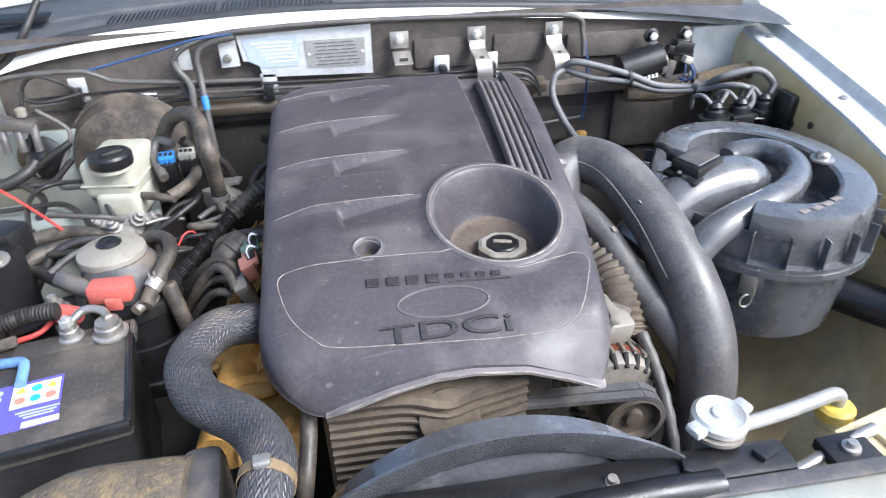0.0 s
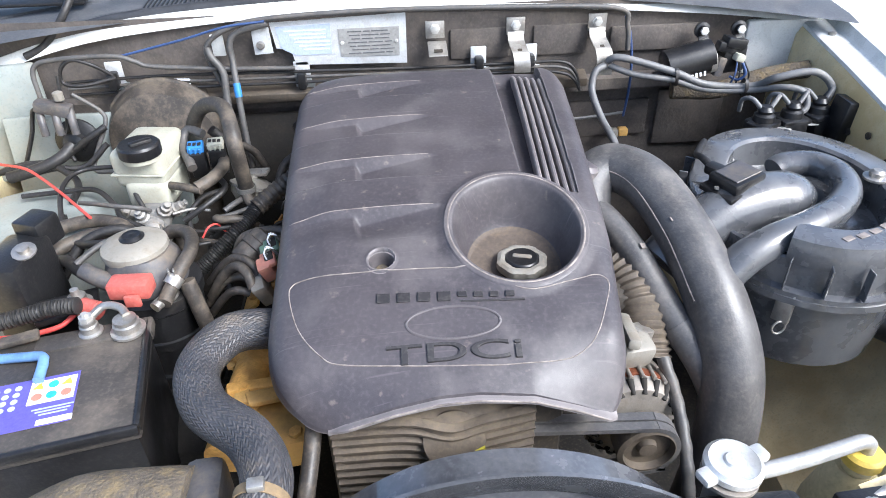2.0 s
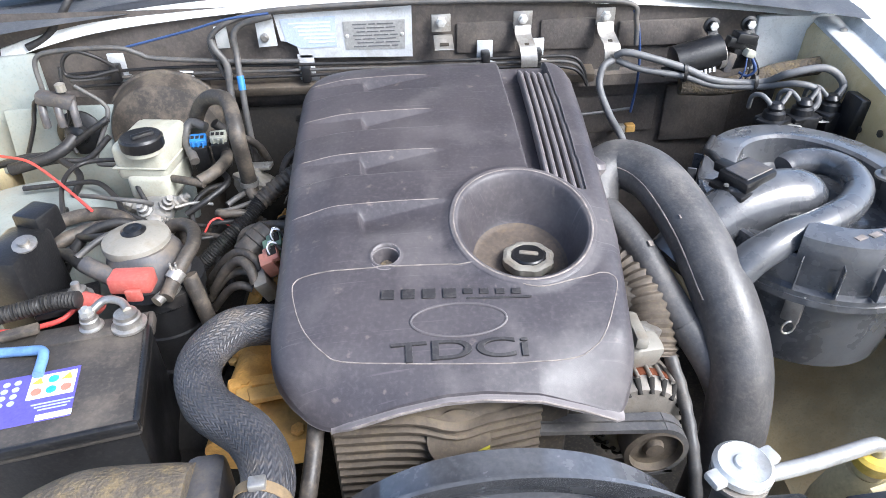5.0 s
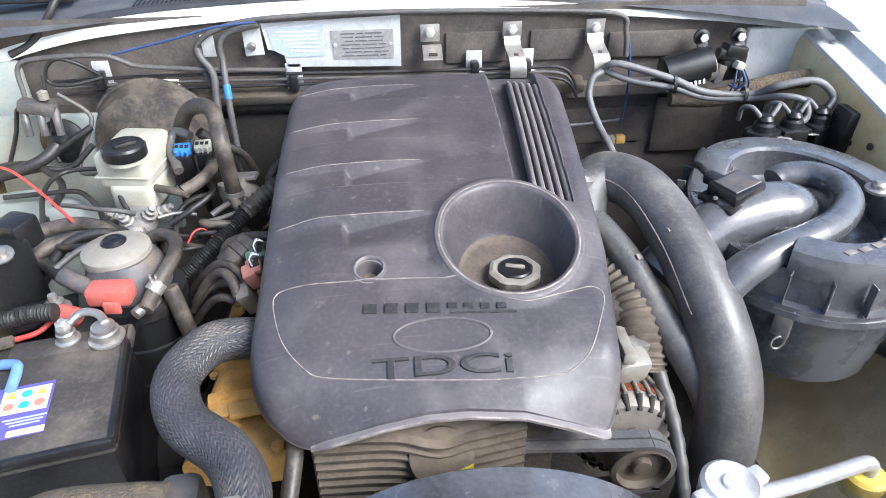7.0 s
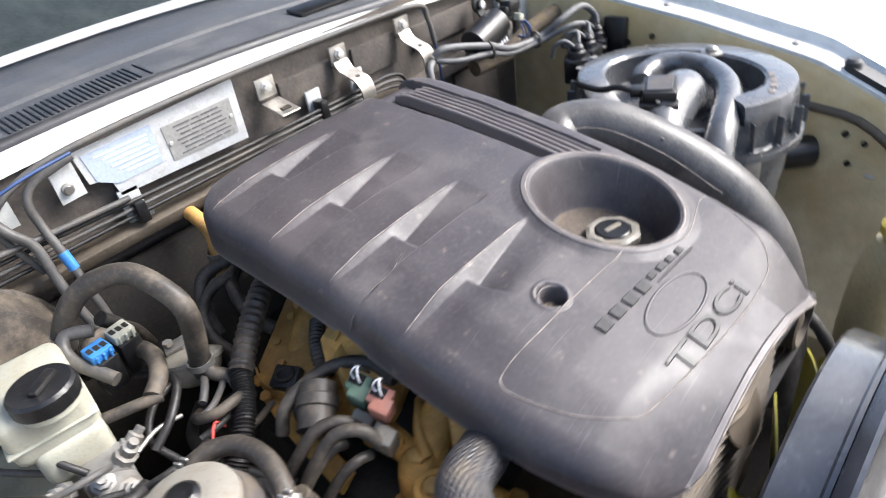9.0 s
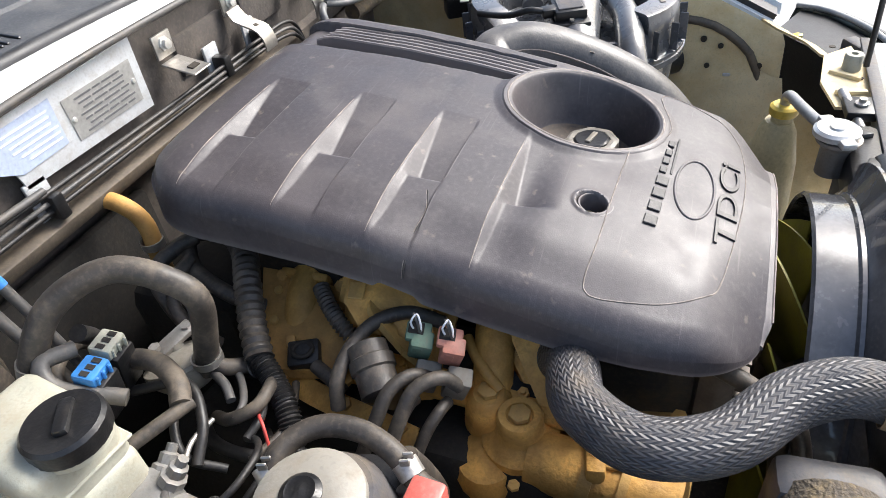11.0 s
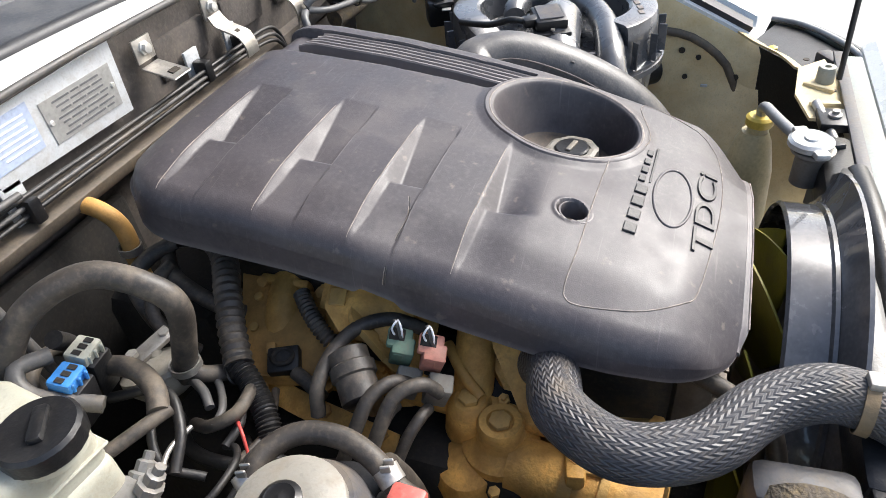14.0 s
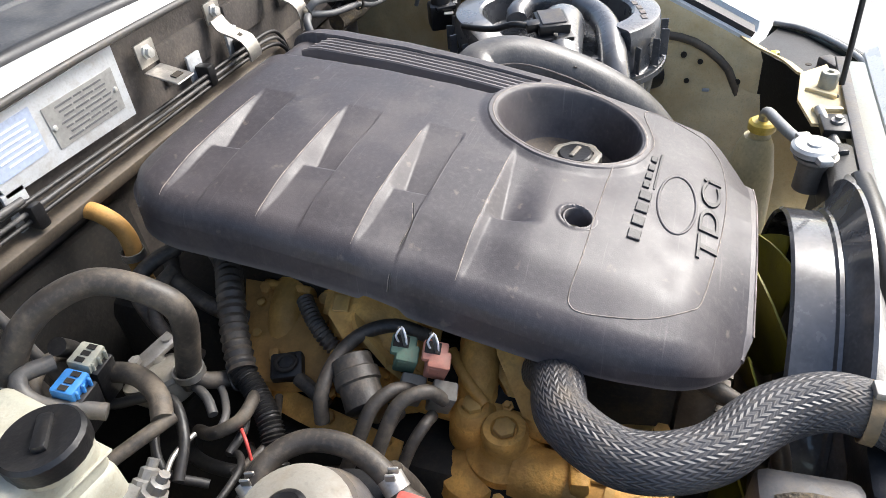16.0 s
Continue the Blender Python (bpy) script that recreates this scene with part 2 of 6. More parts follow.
# ---- mesh helpers ----
class Geo:
    """Collects vertices and faces, in world metres, for one mesh."""

    def __init__(self):
        self.v, self.f, self.uv = [], [], {}

    def grid(self, rows, closed=False, cap=False):
        n0, w = len(self.v), len(rows[0])
        for r in rows:
            self.v.extend(tuple(p) for p in r)
        for a in range(len(rows) - 1):
            for c in range(w if closed else w - 1):
                d = (c + 1) % w
                self.f.append((n0 + a * w + c, n0 + a * w + d, n0 + (a + 1) * w + d, n0 + (a + 1) * w + c))
        if cap:
            self.f.append(tuple(n0 + c for c in reversed(range(w))))
            self.f.append(tuple(n0 + (len(rows) - 1) * w + c for c in range(w)))
        return self

    def box(self, c, size, rot=(0, 0, 0), bevel=0.0, seg=2):
        bm = bmesh.new()
        bmesh.ops.create_cube(bm, size=1.0)
        bmesh.ops.scale(bm, vec=size, verts=bm.verts)
        if bevel:
            bmesh.ops.bevel(bm, geom=bm.edges[:], offset=bevel, segments=seg, profile=0.5, affect="EDGES")
        return self.take(bm, pose(*c, *rot))

    def take(self, bm, m=Matrix()):
        n0 = len(self.v)
        bm.verts.index_update()
        self.v.extend(tuple(m @ v.co) for v in bm.verts)
        self.f.extend(tuple(n0 + v.index for v in f.verts) for f in bm.faces)
        bm.free()
        return self

    def lathe(self, base, profile, axis=(0, 0, 1), seg=32, wobble=None):
        """Turns (radius, height) pairs round an axis that starts at base."""
        q = Vector(axis).to_track_quat("Z", "Y").to_matrix()
        base = Vector(base)
        rows = []
        for r, h in profile:
            row = []
            for k in range(seg):
                a = 2 * math.pi * k / seg
                rr = max(r, 0.0002) * (1 + (wobble(a, h) if wobble else 0))
                row.append(base + q @ Vector((rr * math.cos(a), rr * math.sin(a), h)))
            rows.append(row)
        return self.grid(rows, closed=True, cap=True)

    def tube(self, pts, r, seg=14, step=0.006, ripple=None, cap=True):
        """A round tube along a smooth line through pts. r: one radius or one for each point. ripple: (pitch, depth) of corrugation."""
        seg = max(seg, 12)
        line, rad = smooth_line(pts, r, step)
        up = Vector((0.13, 0.21, 0.97))
        rows, run, runs = [], 0.0, []
        for k, p in enumerate(line):
            d = (line[min(k + 1, len(line) - 1)] - line[max(k - 1, 0)]).normalized()
            if k:
                run += (p - line[k - 1]).length
            side = d.cross(up)
            side = side.normalized() if side.length > 1e-4 else Vector((1, 0, 0))
            up = side.cross(d).normalized()
            rr = rad[k]
            if ripple:
                rr += ripple[1] * math.sin(2 * math.pi * run / ripple[0])
            rows.append([p + rr * (math.cos(2 * math.pi * j / seg) * side + math.sin(2 * math.pi * j / seg) * up) for j in range(seg)])
            runs.append(run)
        n0 = len(self.v)
        self.grid(rows, closed=True, cap=cap)
        for a, run in enumerate(runs):
            for j in range(seg):
                self.uv[n0 + a * seg + j] = (run, j / seg)
        return self

    def ribbon(self, pts, width, thick, side, step=0.008):
        """A flat band along a smooth line; side: the direction of its width."""
        line, _ = smooth_line(pts, 1.0, step)
        s = Vector(side).normalized()
        rows = []
        for k, p in enumerate(line):
            d = (line[min(k + 1, len(line) - 1)] - line[max(k - 1, 0)]).normalized()
            n = d.cross(s).normalized()
            rows.append([p + s * width / 2 + n * thick / 2, p - s * width / 2 + n * thick / 2,
                         p - s * width / 2 - n * thick / 2, p + s * width / 2 - n * thick / 2])
        return self.grid(rows, closed=True, cap=True)

    def prism(self, poly, lift):
        """A plate: a closed outline of 3D points, pulled along lift."""
        lift = Vector(lift)
        n0, w = len(self.v), len(poly)
        self.v.extend(tuple(Vector(p)) for p in poly)
        self.v.extend(tuple(Vector(p) + lift) for p in poly)
        self.f.append(tuple(n0 + k for k in reversed(range(w))))
        self.f.append(tuple(n0 + w + k for k in range(w)))
        for k in range(w):
            j = (k + 1) % w
            self.f.append((n0 + k, n0 + j, n0 + w + j, n0 + w + k))
        return self


def smooth_line(pts, r, step):
    """Catmull-Rom through the points, at even steps."""
    P = [Vector(p) for p in pts]
    R = list(r) if isinstance(r, (list, tuple)) else [r] * len(P)
    if len(P) == 2:
        n = max(2, int((P[1] - P[0]).length / step))
        return [P[0].lerp(P[1], k / n) for k in range(n + 1)], [R[0] + (R[1] - R[0]) * k / n for k in range(n + 1)]
    Q = [2 * P[0] - P[1], *P, 2 * P[-1] - P[-2]]
    line, rad = [], []
    for a in range(len(P) - 1):
        p0, p1, p2, p3 = Q[a:a + 4]
        n = max(2, int((p2 - p1).length / step))
        for k in range(n + (a == len(P) - 2)):
            t = k / n
            line.append(0.5 * (2 * p1 + (p2 - p0) * t + (2 * p0 - 5 * p1 + 4 * p2 - p3) * t * t + (3 * p1 - p0 - 3 * p2 + p3) * t ** 3))
            rad.append(R[a] + (R[a + 1] - R[a]) * t)
    return line, rad


def to_object(name, geo, mat, angle=35):
    me = bpy.data.meshes.new(name)
    me.from_pydata(geo.v, [], geo.f)
    me.materials.append(M[mat])
    bm = bmesh.new()
    bm.from_mesh(me)
    bmesh.ops.recalc_face_normals(bm, faces=bm.faces)
    for f in bm.faces:
        f.smooth = True
    for e in bm.edges:
        if len(e.link_faces) == 2 and e.calc_face_angle(0) > radians(angle):
            e.smooth = False
    bm.to_mesh(me)
    bm.free()
    if geo.uv:
        layer = me.uv_layers.new(name="along")
        for loop in me.loops:
            layer.data[loop.index].uv = geo.uv.get(loop.vertex_index, (0, 0))
    return new(name, me)


def solid(name, geo, mat, label, category, group="", kind="", angle=35):
    """A thing that is one mesh."""
    return tagged(to_object(name, geo, mat, angle), label, category, group, kind)


def thing(name, label, category, base, group="", kind=""):
    """An empty at the base of a thing, to hold its parts."""
    ob = new(name)
    ob.location = base
    ob.empty_display_size = 0.02
    return tagged(ob, label, category, group, kind)


def part(name, geo, mat, parent, label="", angle=35):
    """One mesh under a thing or under a part."""
    ob = to_object(name, geo, mat, angle)
    ob.parent = parent
    if parent.data is None:
        ob.location = -parent.location
    return tagged(ob, label)


def arc(center, rx, ry, a0, a1, n, z=0.0):
    """Points on an ellipse in plan, angles in degrees."""
    return [(center[0] + rx * math.cos(radians(a0 + (a1 - a0) * k / n)), center[1] + ry * math.sin(radians(a0 + (a1 - a0) * k / n)), z) for k in range(n + 1)]


# ---- setting: ground, firewall, cowl, fenders, front panel ----
def build_setting():
    g = Geo().grid([[(x, y, 0.0) for x in (-60, -8, 8, 60)] for y in (-60, -8, 8, 60)])
    solid("ground", g, "ground", "pale grey concrete ground under the car", "ground", kind="structure")

    # firewall with a shallow swage and a ledge
    rows = []
    for z in (0.30, 0.60, 0.80, 0.885, 0.90, 0.925, 0.935, 0.95, 1.0, 1.05, 1.10):
        row = []
        for k in range(36):
            x = -0.86 + 1.80 * k / 35
            y = 0.685 + 0.03 * (abs(x) / 0.9) ** 4
            if z < 0.89:
                y += 0.025
            row.append((x, y - (0.012 if 0.9 <= z <= 0.93 else 0.0), z))
        rows.append(row)
    wall = solid("wall_firewall", Geo().grid(rows), "firewall", "dusty brown-grey firewall lining with pressed swages", "firewall", kind="structure")
    part("ledge", Geo().box((0.02, 0.664, 0.936), (0.86, 0.040, 0.022), (14, 0, 0), 0.004), "timing", wall)
    for x0, x1, z0, z1 in ((0.50, 0.70, 0.985, 1.04), (0.33, 0.45, 0.985, 1.05), (0.15, 0.28, 0.985, 1.05), (0.40, 0.62, 0.77, 0.86), (0.64, 0.80, 0.74, 0.88)):
        part("panel", Geo().box(((x0 + x1) / 2, 0.684 if z0 > 0.9 else 0.712, (z0 + z1) / 2), (x1 - x0, 0.012, z1 - z0), bevel=0.005), "firewall", wall)

    # white cowl flange: a curved strip over the firewall
    low = [(-0.80, 1.00), (-0.717, 1.033), (-0.54, 1.068), (-0.224, 1.094), (0.061, 1.098), (0.38, 1.085), (0.685, 1.062), (0.917, 1.035)]
    up = [(-0.80, 1.03), (-0.717, 1.054), (-0.54, 1.094), (-0.224, 1.116), (0.061, 1.116), (0.38, 1.100), (0.685, 1.078), (0.917, 1.050)]
    a, _ = smooth_line([(x, 0.676, z) for x, z in low], 1, 0.02)
    b, _ = smooth_line([(x, 0.696, z) for x, z in up], 1, 0.02)
    n = min(len(a), len(b))
    a = [a[int(k * (len(a) - 1) / (n - 1))] for k in range(n)]
    b = [b[int(k * (len(b) - 1) / (n - 1))] for k in range(n)]
    back = [p + Vector((0, 0.014, 0.001)) for p in b]
    tuck = [p + Vector((0, 0.03, -0.004)) for p in a]
    flange = solid("trim_cowl_flange", Geo().grid([tuck, a, b, back]), "white", "white painted steel cowl flange", "car body", kind="structure")
    seal = [p + Vector((0, 0.020, 0.001)) for p in b[::3]]
    solid("trim_hood_seal", Geo().tube(seal, 0.012, 10, 0.03), "seal", "black rubber bonnet seal along the cowl", "seal", kind="structure")

    # cowl panel and windscreen
    rows = []
    for y, dz in ((0.700, -0.006), (0.745, 0.003), (0.82, 0.010), (0.845, 0.011), (0.85, 0.016), (0.93, 0.022), (0.95, 0.016), (1.04, 0.03)):
        rows.append([(x, y + 0.02 - 0.10 * (x / 0.9) ** 2, 1.116 + dz - 0.05 * (x / 0.9) ** 2) for x in np.linspace(-1.0, 1.0, 30)])
    cowl = solid("trim_cowl_panel", Geo().grid(rows), "cowl", "grey plastic cowl panel below the windscreen", "cowl panel", kind="structure")
    slots = [(-0.02 + 0.0095 * k, 0.782 - 0.10 * ((-0.02 + 0.0095 * k) / 0.9) ** 2, 1.1225 - 0.05 * ((-0.02 + 0.0095 * k) / 0.9) ** 2) for k in range(-50, 1)]
    for k, (x, y, z) in enumerate(slots):
        if k % 25 == 24:
            continue
        part("slot", Geo().box((x, y + 0.02, z + 0.0005), (0.0042, 0.066, 0.004), (5, 0, 0), 0.001, 1), "black", cowl)
    for x0, x1 in ((0.30, 0.52), (-0.95, -0.62)):
        part("grille", Geo().box(((x0 + x1) / 2, 0.79, 1.120), (x1 - x0, 0.05, 0.008), (8, 0, 0), 0.003), "black", cowl)
    rows = [[(x, 1.02 + d - 0.10 * (x / 0.9) ** 2, 1.17 + 0.55 * d - 0.05 * (x / 0.9) ** 2) for x in np.linspace(-0.9, 0.9, 24)] for d in (0.0, 0.3, 0.8, 1.2)]
    solid("window_windscreen", Geo().grid(rows), "glass", "dark windscreen glass behind the cowl", "windscreen", kind="structure")

    # the body edge beside the bay falls towards the front
    def edge(y):
        return 0.925 + 0.03 * y - 0.05 * max(0.0, -y / 0.4) ** 2, float(np.interp(y, (-0.5, -0.33, -0.19, 0.0, 0.25, 0.5, 0.75), (0.70, 0.755, 0.815, 0.900, 0.955, 0.995, 1.03)))

    for side, name in ((1, "wall_apron_right"), (-1, "wall_apron_left")):
        rows = []
        for k in range(28):
            y = -0.40 + 1.14 * k / 27
            xe, ze = edge(y)
            prof = [(xe, ze), (xe - 0.012, ze - 0.004), (xe - 0.022, ze - 0.02), (xe - 0.026, ze - 0.10), (xe - 0.032, 0.70), (xe - 0.06, 0.58), (xe - 0.14, 0.50), (xe - 0.25, 0.44), (xe - 0.28, 0.36)]
            rows.append([(side * x + (0.0 if side > 0 else 0.06), y, z) for x, z in prof])
        ap = solid(name, Geo().grid(rows), "apron", "pale painted inner fender apron with dust and small holes", "inner fender", kind="structure")
        if side > 0:
            for y, z in ((0.05, 0.80), (0.12, 0.74), (0.0, 0.68), (-0.08, 0.77), (0.10, 0.64), (-0.12, 0.66), (-0.20, 0.72), (0.34, 0.92), (0.40, 0.90), (0.50, 0.93), (0.27, 0.90)):
                xe, ze = edge(y)
                part("hole", Geo().lathe((xe - 0.028, y, z), [(0.007, 0), (0.007, 0.003)], (-1, 0, 0.05), 10), "grime", ap)
            for y, z in ((-0.117, 0.759), (-0.094, 0.711), (-0.083, 0.653), (0.02, 0.70), (0.06, 0.60)):
                part("hole", Geo().lathe((edge(y)[0] - 0.032, y, z), [(0.006, 0), (0.006, 0.003)], (-1, 0, 0.05), 10), "grime", ap)
            # slots as solid pale tabs, their colour painting daylight that shows through
            for y, z in ((-0.003, 0.640), (-0.055, 0.598), (-0.083, 0.602), (-0.013, 0.686), (-0.138, 0.694)):
                part("slot", Geo().box((edge(y)[0] - 0.034, y, z), (0.004, 0.016, 0.008), (0, 4, 0), 0.002, 1), "plate_alu", ap)
            for y, z in ((0.52, 0.90), (0.575, 0.88)):
                xe, ze = edge(y)
                part("hole", Geo().lathe((xe - 0.028, y, z), [(0.014, 0), (0.014, 0.003)], (-1, 0, 0.05), 14), "grime", ap)
            # dark tube curving along the apron wall
            rib = [(-0.235, 0.50), (-0.226, 0.58), (-0.210, 0.665), (-0.178, 0.744), (-0.098, 0.800), (0.0, 0.815), (0.12, 0.835), (0.30, 0.87)]
            part("dark_rib", Geo().tube([(edge(y)[0] - 0.026, y, z) for y, z in rib], 0.009, 10, 0.03), "timing", ap)

    for side, name in ((1, "wall_fender_right"), (-1, "wall_fender_left")):
        rows = []
        for k in range(28):
            y = (-0.225 + 0.975 * k / 27) if side > 0 else (-0.52 + 1.27 * k / 27)
            xe, ze = edge(y)
            prof = [(-0.012, -0.016), (-0.010, 0.004), (-0.004, 0.008), (0.038, 0.008), (0.044, 0.013), (0.050, 0.030), (0.10, 0.040), (0.15, 0.020), (0.18, -0.04), (0.19, -0.2), (0.18, -0.5)]
            rows.append([(side * (xe + dx) + (0.0 if side > 0 else 0.06), y, ze + dz) for dx, dz in prof])
        fe = solid(name, Geo().grid(rows), "white", "white painted fender edge beside the engine bay", "fender", kind="structure")
        if side > 0:
            for y in (0.62, 0.33, 0.05, -0.18):
                xe, ze = edge(y)
                part("stud", Geo().lathe((xe + 0.018, y, ze + 0.008), [(0.008, 0), (0.008, 0.004), (0.004, 0.006), (0, 0.006)], seg=10), "steel", fe)
            line = [(edge(y)[0] + 0.018, y, edge(y)[1] + 0.014) for y in np.linspace(-0.06, -0.215, 6)]
            part("gutter_seal", Geo().ribbon(line, 0.042, 0.012, (1, 0, 0), 0.03), "seal", fe)
            part("buffer", Geo().lathe((0.935, -0.06, 0.88), [(0.016, 0), (0.016, 0.02), (0.010, 0.026), (0, 0.026)], seg=16), "seal", fe)
    solid("wall_corner_right", Geo().box((0.895, 0.700, 0.975), (0.17, 0.02, 0.12), bevel=0.006), "white", "white painted corner panel beside the firewall", "car body", kind="structure")
    under = Geo().grid([[(x, y, 0.37) for x in (-0.86, 0.92)] for y in (-0.42, 0.72)])
    solid("floor_undertray", under, "underside", "dark grimy undertray below the engine", "undertray", kind="structure")

    # the raised bonnet, held by its prop rod, above and behind the view
    rows = []
    for dz, r in ((0.0, 0), (0.012, 1)):
        for t in np.linspace(0, 1, 8):
            rows.append([(x, 1.04 - 0.66 * t + (0.01 if r else 0), 1.34 + 1.02 * t + dz - 0.03 * (x / 0.8) ** 2) for x in np.linspace(-0.78, 0.78, 12)])
    hood = Geo().grid(rows[:8])
    hood.grid(rows[8:])
    solid("roof_bonnet", hood, "liner", "open bonnet with a dark sound-deadening liner underneath", "bonnet", kind="structure")


def build_front():
    """Radiator, its support beam, shroud and the white slam panel."""
    rad = thing("radiator", "dusty radiator core with plastic top tank", "radiator", (0.12, -0.36, 0.36))
    part("core", Geo().box((0.12, -0.335, 0.56), (0.66, 0.030, 0.42), bevel=0.004), "fins", rad)
    part("top_tank", Geo().box((0.13, -0.338, 0.795), (0.66, 0.05, 0.065), bevel=0.012), "black", rad)
    part("filler_neck", Geo().lathe((0.385, -0.30, 0.78), [(0.022, 0), (0.022, 0.045), (0.024, 0.05), (0.032, 0.056), (0.032, 0.061)]), "alu_clean", rad)
    beam = thing("radiator_support", "black and bare-metal radiator support beam with bolts", "support beam", (0.15, -0.38, 0.78))
    part("beam", Geo().box((0.10, -0.392, 0.80), (1.40, 0.05, 0.035), bevel=0.006), "tower", beam)
    part("flange", Geo().box((0.10, -0.372, 0.822), (1.40, 0.02, 0.006), bevel=0.002), "smoke", beam)
    for x in (0.24, 0.53, -0.20):
        part("bracket", Geo().box((x, -0.345, 0.815), (0.06, 0.05, 0.016), (0, 0, 4), 0.003), "black", beam)
        part("bolt", Geo().lathe((x, -0.345, 0.823), [(0.011, 0), (0.011, 0.004), (0.006, 0.005), (0.006, 0.011)], seg=12), "steel", beam)
    slam = Geo().grid([[(x, y, z) for x in np.linspace(-0.8, 0.85, 20)] for y, z in ((-0.415, 0.78), (-0.42, 0.815), (-0.44, 0.83), (-0.62, 0.80), (-0.72, 0.70), (-0.74, 0.35))])
    solid("wall_front_panel", slam, "white", "white painted front panel above the grille", "car body", kind="structure")

    cx, cz, r = 0.130, 0.592, 0.262
    sh = thing("fan_shroud", "glossy black plastic fan shroud ring", "fan shroud", (cx, -0.30, 0.36))
    rows = []
    for k in range(61):
        a = radians(0 + 180 * k / 60)
        c, s = math.cos(a), math.sin(a)
        rows.append([(cx + (r + dr) * c, y, cz + (r + dr) * s) for dr, y in ((-0.006, -0.256), (-0.002, -0.252), (0.002, -0.256), (0.002, -0.300), (0.007, -0.303), (0.007, -0.308), (-0.005, -0.308))])
    part("ring", Geo().grid(rows, closed=True), "shroud", sh)
    rows = []
    for k in range(41):
        a = radians(180 * k / 40)
        c, s = math.cos(a), math.sin(a)
        rows.append([(cx + q * c, y, cz + q * s) for q, y in ((r, -0.305), (r + 0.004, -0.308), (r + 0.05, -0.325), (r + 0.05, -0.330), (r, -0.312))])
    part("skirt", Geo().grid(rows, closed=True), "shroud", sh)
    rows = []
    for k in range(41):
        a = radians(180 * k / 40)
        rows.append([(cx + q * math.cos(a), y, cz + q * math.sin(a)) for q, y in ((r - 0.004, -0.302), (0.165, -0.318), (0.165, -0.322), (r - 0.004, -0.306))])
    part("front_face", Geo().grid(rows, closed=True), "shroud", sh)
    fan = thing("cooling_fan", "olive yellow plastic cooling fan", "fan", (cx, -0.26, 0.605))
    part("hub", Geo().lathe((cx, -0.222, cz), [(0.03, 0), (0.07, 0.002), (0.07, 0.05), (0.02, 0.055)], (0, -1, 0)), "cast", fan)
    for k in range(11):
        a = 2 * math.pi * k / 11 + 0.2
        rows = []
        for t in np.linspace(0, 1, 6):
            rr = 0.065 + 0.158 * t
            w = 0.56 + 0.02 * t
            rows.append([(cx + rr * math.cos(a + w * (u - 0.5)), -0.243 - 0.052 * (u - 0.5) * (0.6 + 0.4 * t), cz + rr * math.sin(a + w * (u - 0.5))) for u in np.linspace(0, 1, 6)])
        rows += [[(x, y - 0.003, z) for x, y, z in row] for row in reversed(rows)]
        part("blade", Geo().grid(rows), "olive", fan)

    hl = thing("headlamp", "black headlamp housing with a grey clear lens edge", "headlamp", (0.87, -0.33, 0.60))
    plan = [(0.905, -0.222), (1.02, -0.272), (0.985, -0.325), (0.875, -0.395), (0.715, -0.440), (0.700, -0.405), (0.770, -0.335), (0.850, -0.262)]
    part("housing", Geo().prism([(x, y, 0.66) for x, y in plan], (0, 0, 0.130)), "black", hl)
    part("lens", Geo().ribbon([(1.04, -0.26, 0.775), (1.005, -0.328, 0.778), (0.880, -0.412, 0.780), (0.715, -0.458, 0.782)], 0.045, 0.016, (0.2, -0.3, 0.9), 0.02), "glass", hl)
    part("lens_rim", Geo().tube([(1.03, -0.262, 0.798), (0.995, -0.325, 0.800), (0.876, -0.403, 0.803), (0.715, -0.448, 0.805)], 0.006, 8, 0.02), "plate_grey", hl)
    part("flange", Geo().ribbon([(0.890, -0.198, 0.815), (0.835, -0.232, 0.815), (0.780, -0.275, 0.816), (0.722, -0.302, 0.816)], 0.024, 0.005, (0.6, 0.8, 0), 0.02), "apron", hl)
    part("adjuster", Geo().box((0.815, -0.365, 0.798), (0.060, 0.030, 0.022), (0, 0, 30), 0.005), "smoke", hl)
    part("screw", Geo().lathe((0.872, -0.262, 0.790), [(0.010, 0), (0.010, 0.006), (0.005, 0.008), (0.0, 0.008)], seg=6), "yellow", hl)
    br = thing("lamp_bracket", "pale painted headlamp bracket with holes and a rubber stop", "bracket", (0.62, -0.34, 0.80))
    part("plate", Geo().prism([(0.540, -0.362, 0.806), (0.538, -0.309, 0.806), (0.619, -0.289, 0.810), (0.722, -0.298, 0.814), (0.764, -0.345, 0.816), (0.656, -0.371, 0.81)], (0, 0, 0.006)), "apron", br)
    part("rib", Geo().box((0.645, -0.328, 0.818), (0.055, 0.010, 0.010), (0, 0, 62), 0.003), "apron", br)
    part("rib", Geo().box((0.585, -0.335, 0.816), (0.012, 0.05, 0.010), (0, 0, 10), 0.003), "apron", br)
    part("stop", Geo().lathe((0.676, -0.340, 0.816), [(0.016, 0), (0.016, 0.026), (0.014, 0.030), (0.006, 0.030), (0.005, 0.024), (0, 0.024)], seg=16), "cream", br)
    for x, y in ((0.64, -0.352), (0.67, -0.338), (0.77, -0.315)):
        part("hole", Geo().lathe((x, y, 0.816), [(0.006, 0), (0.006, 0.0015), (0, 0.0015)], seg=10), "grime", br)
    part("arm", Geo().tube([(0.46, -0.35, 0.80), (0.52, -0.335, 0.812), (0.58, -0.32, 0.82)], 0.008, 8), "steel", br)
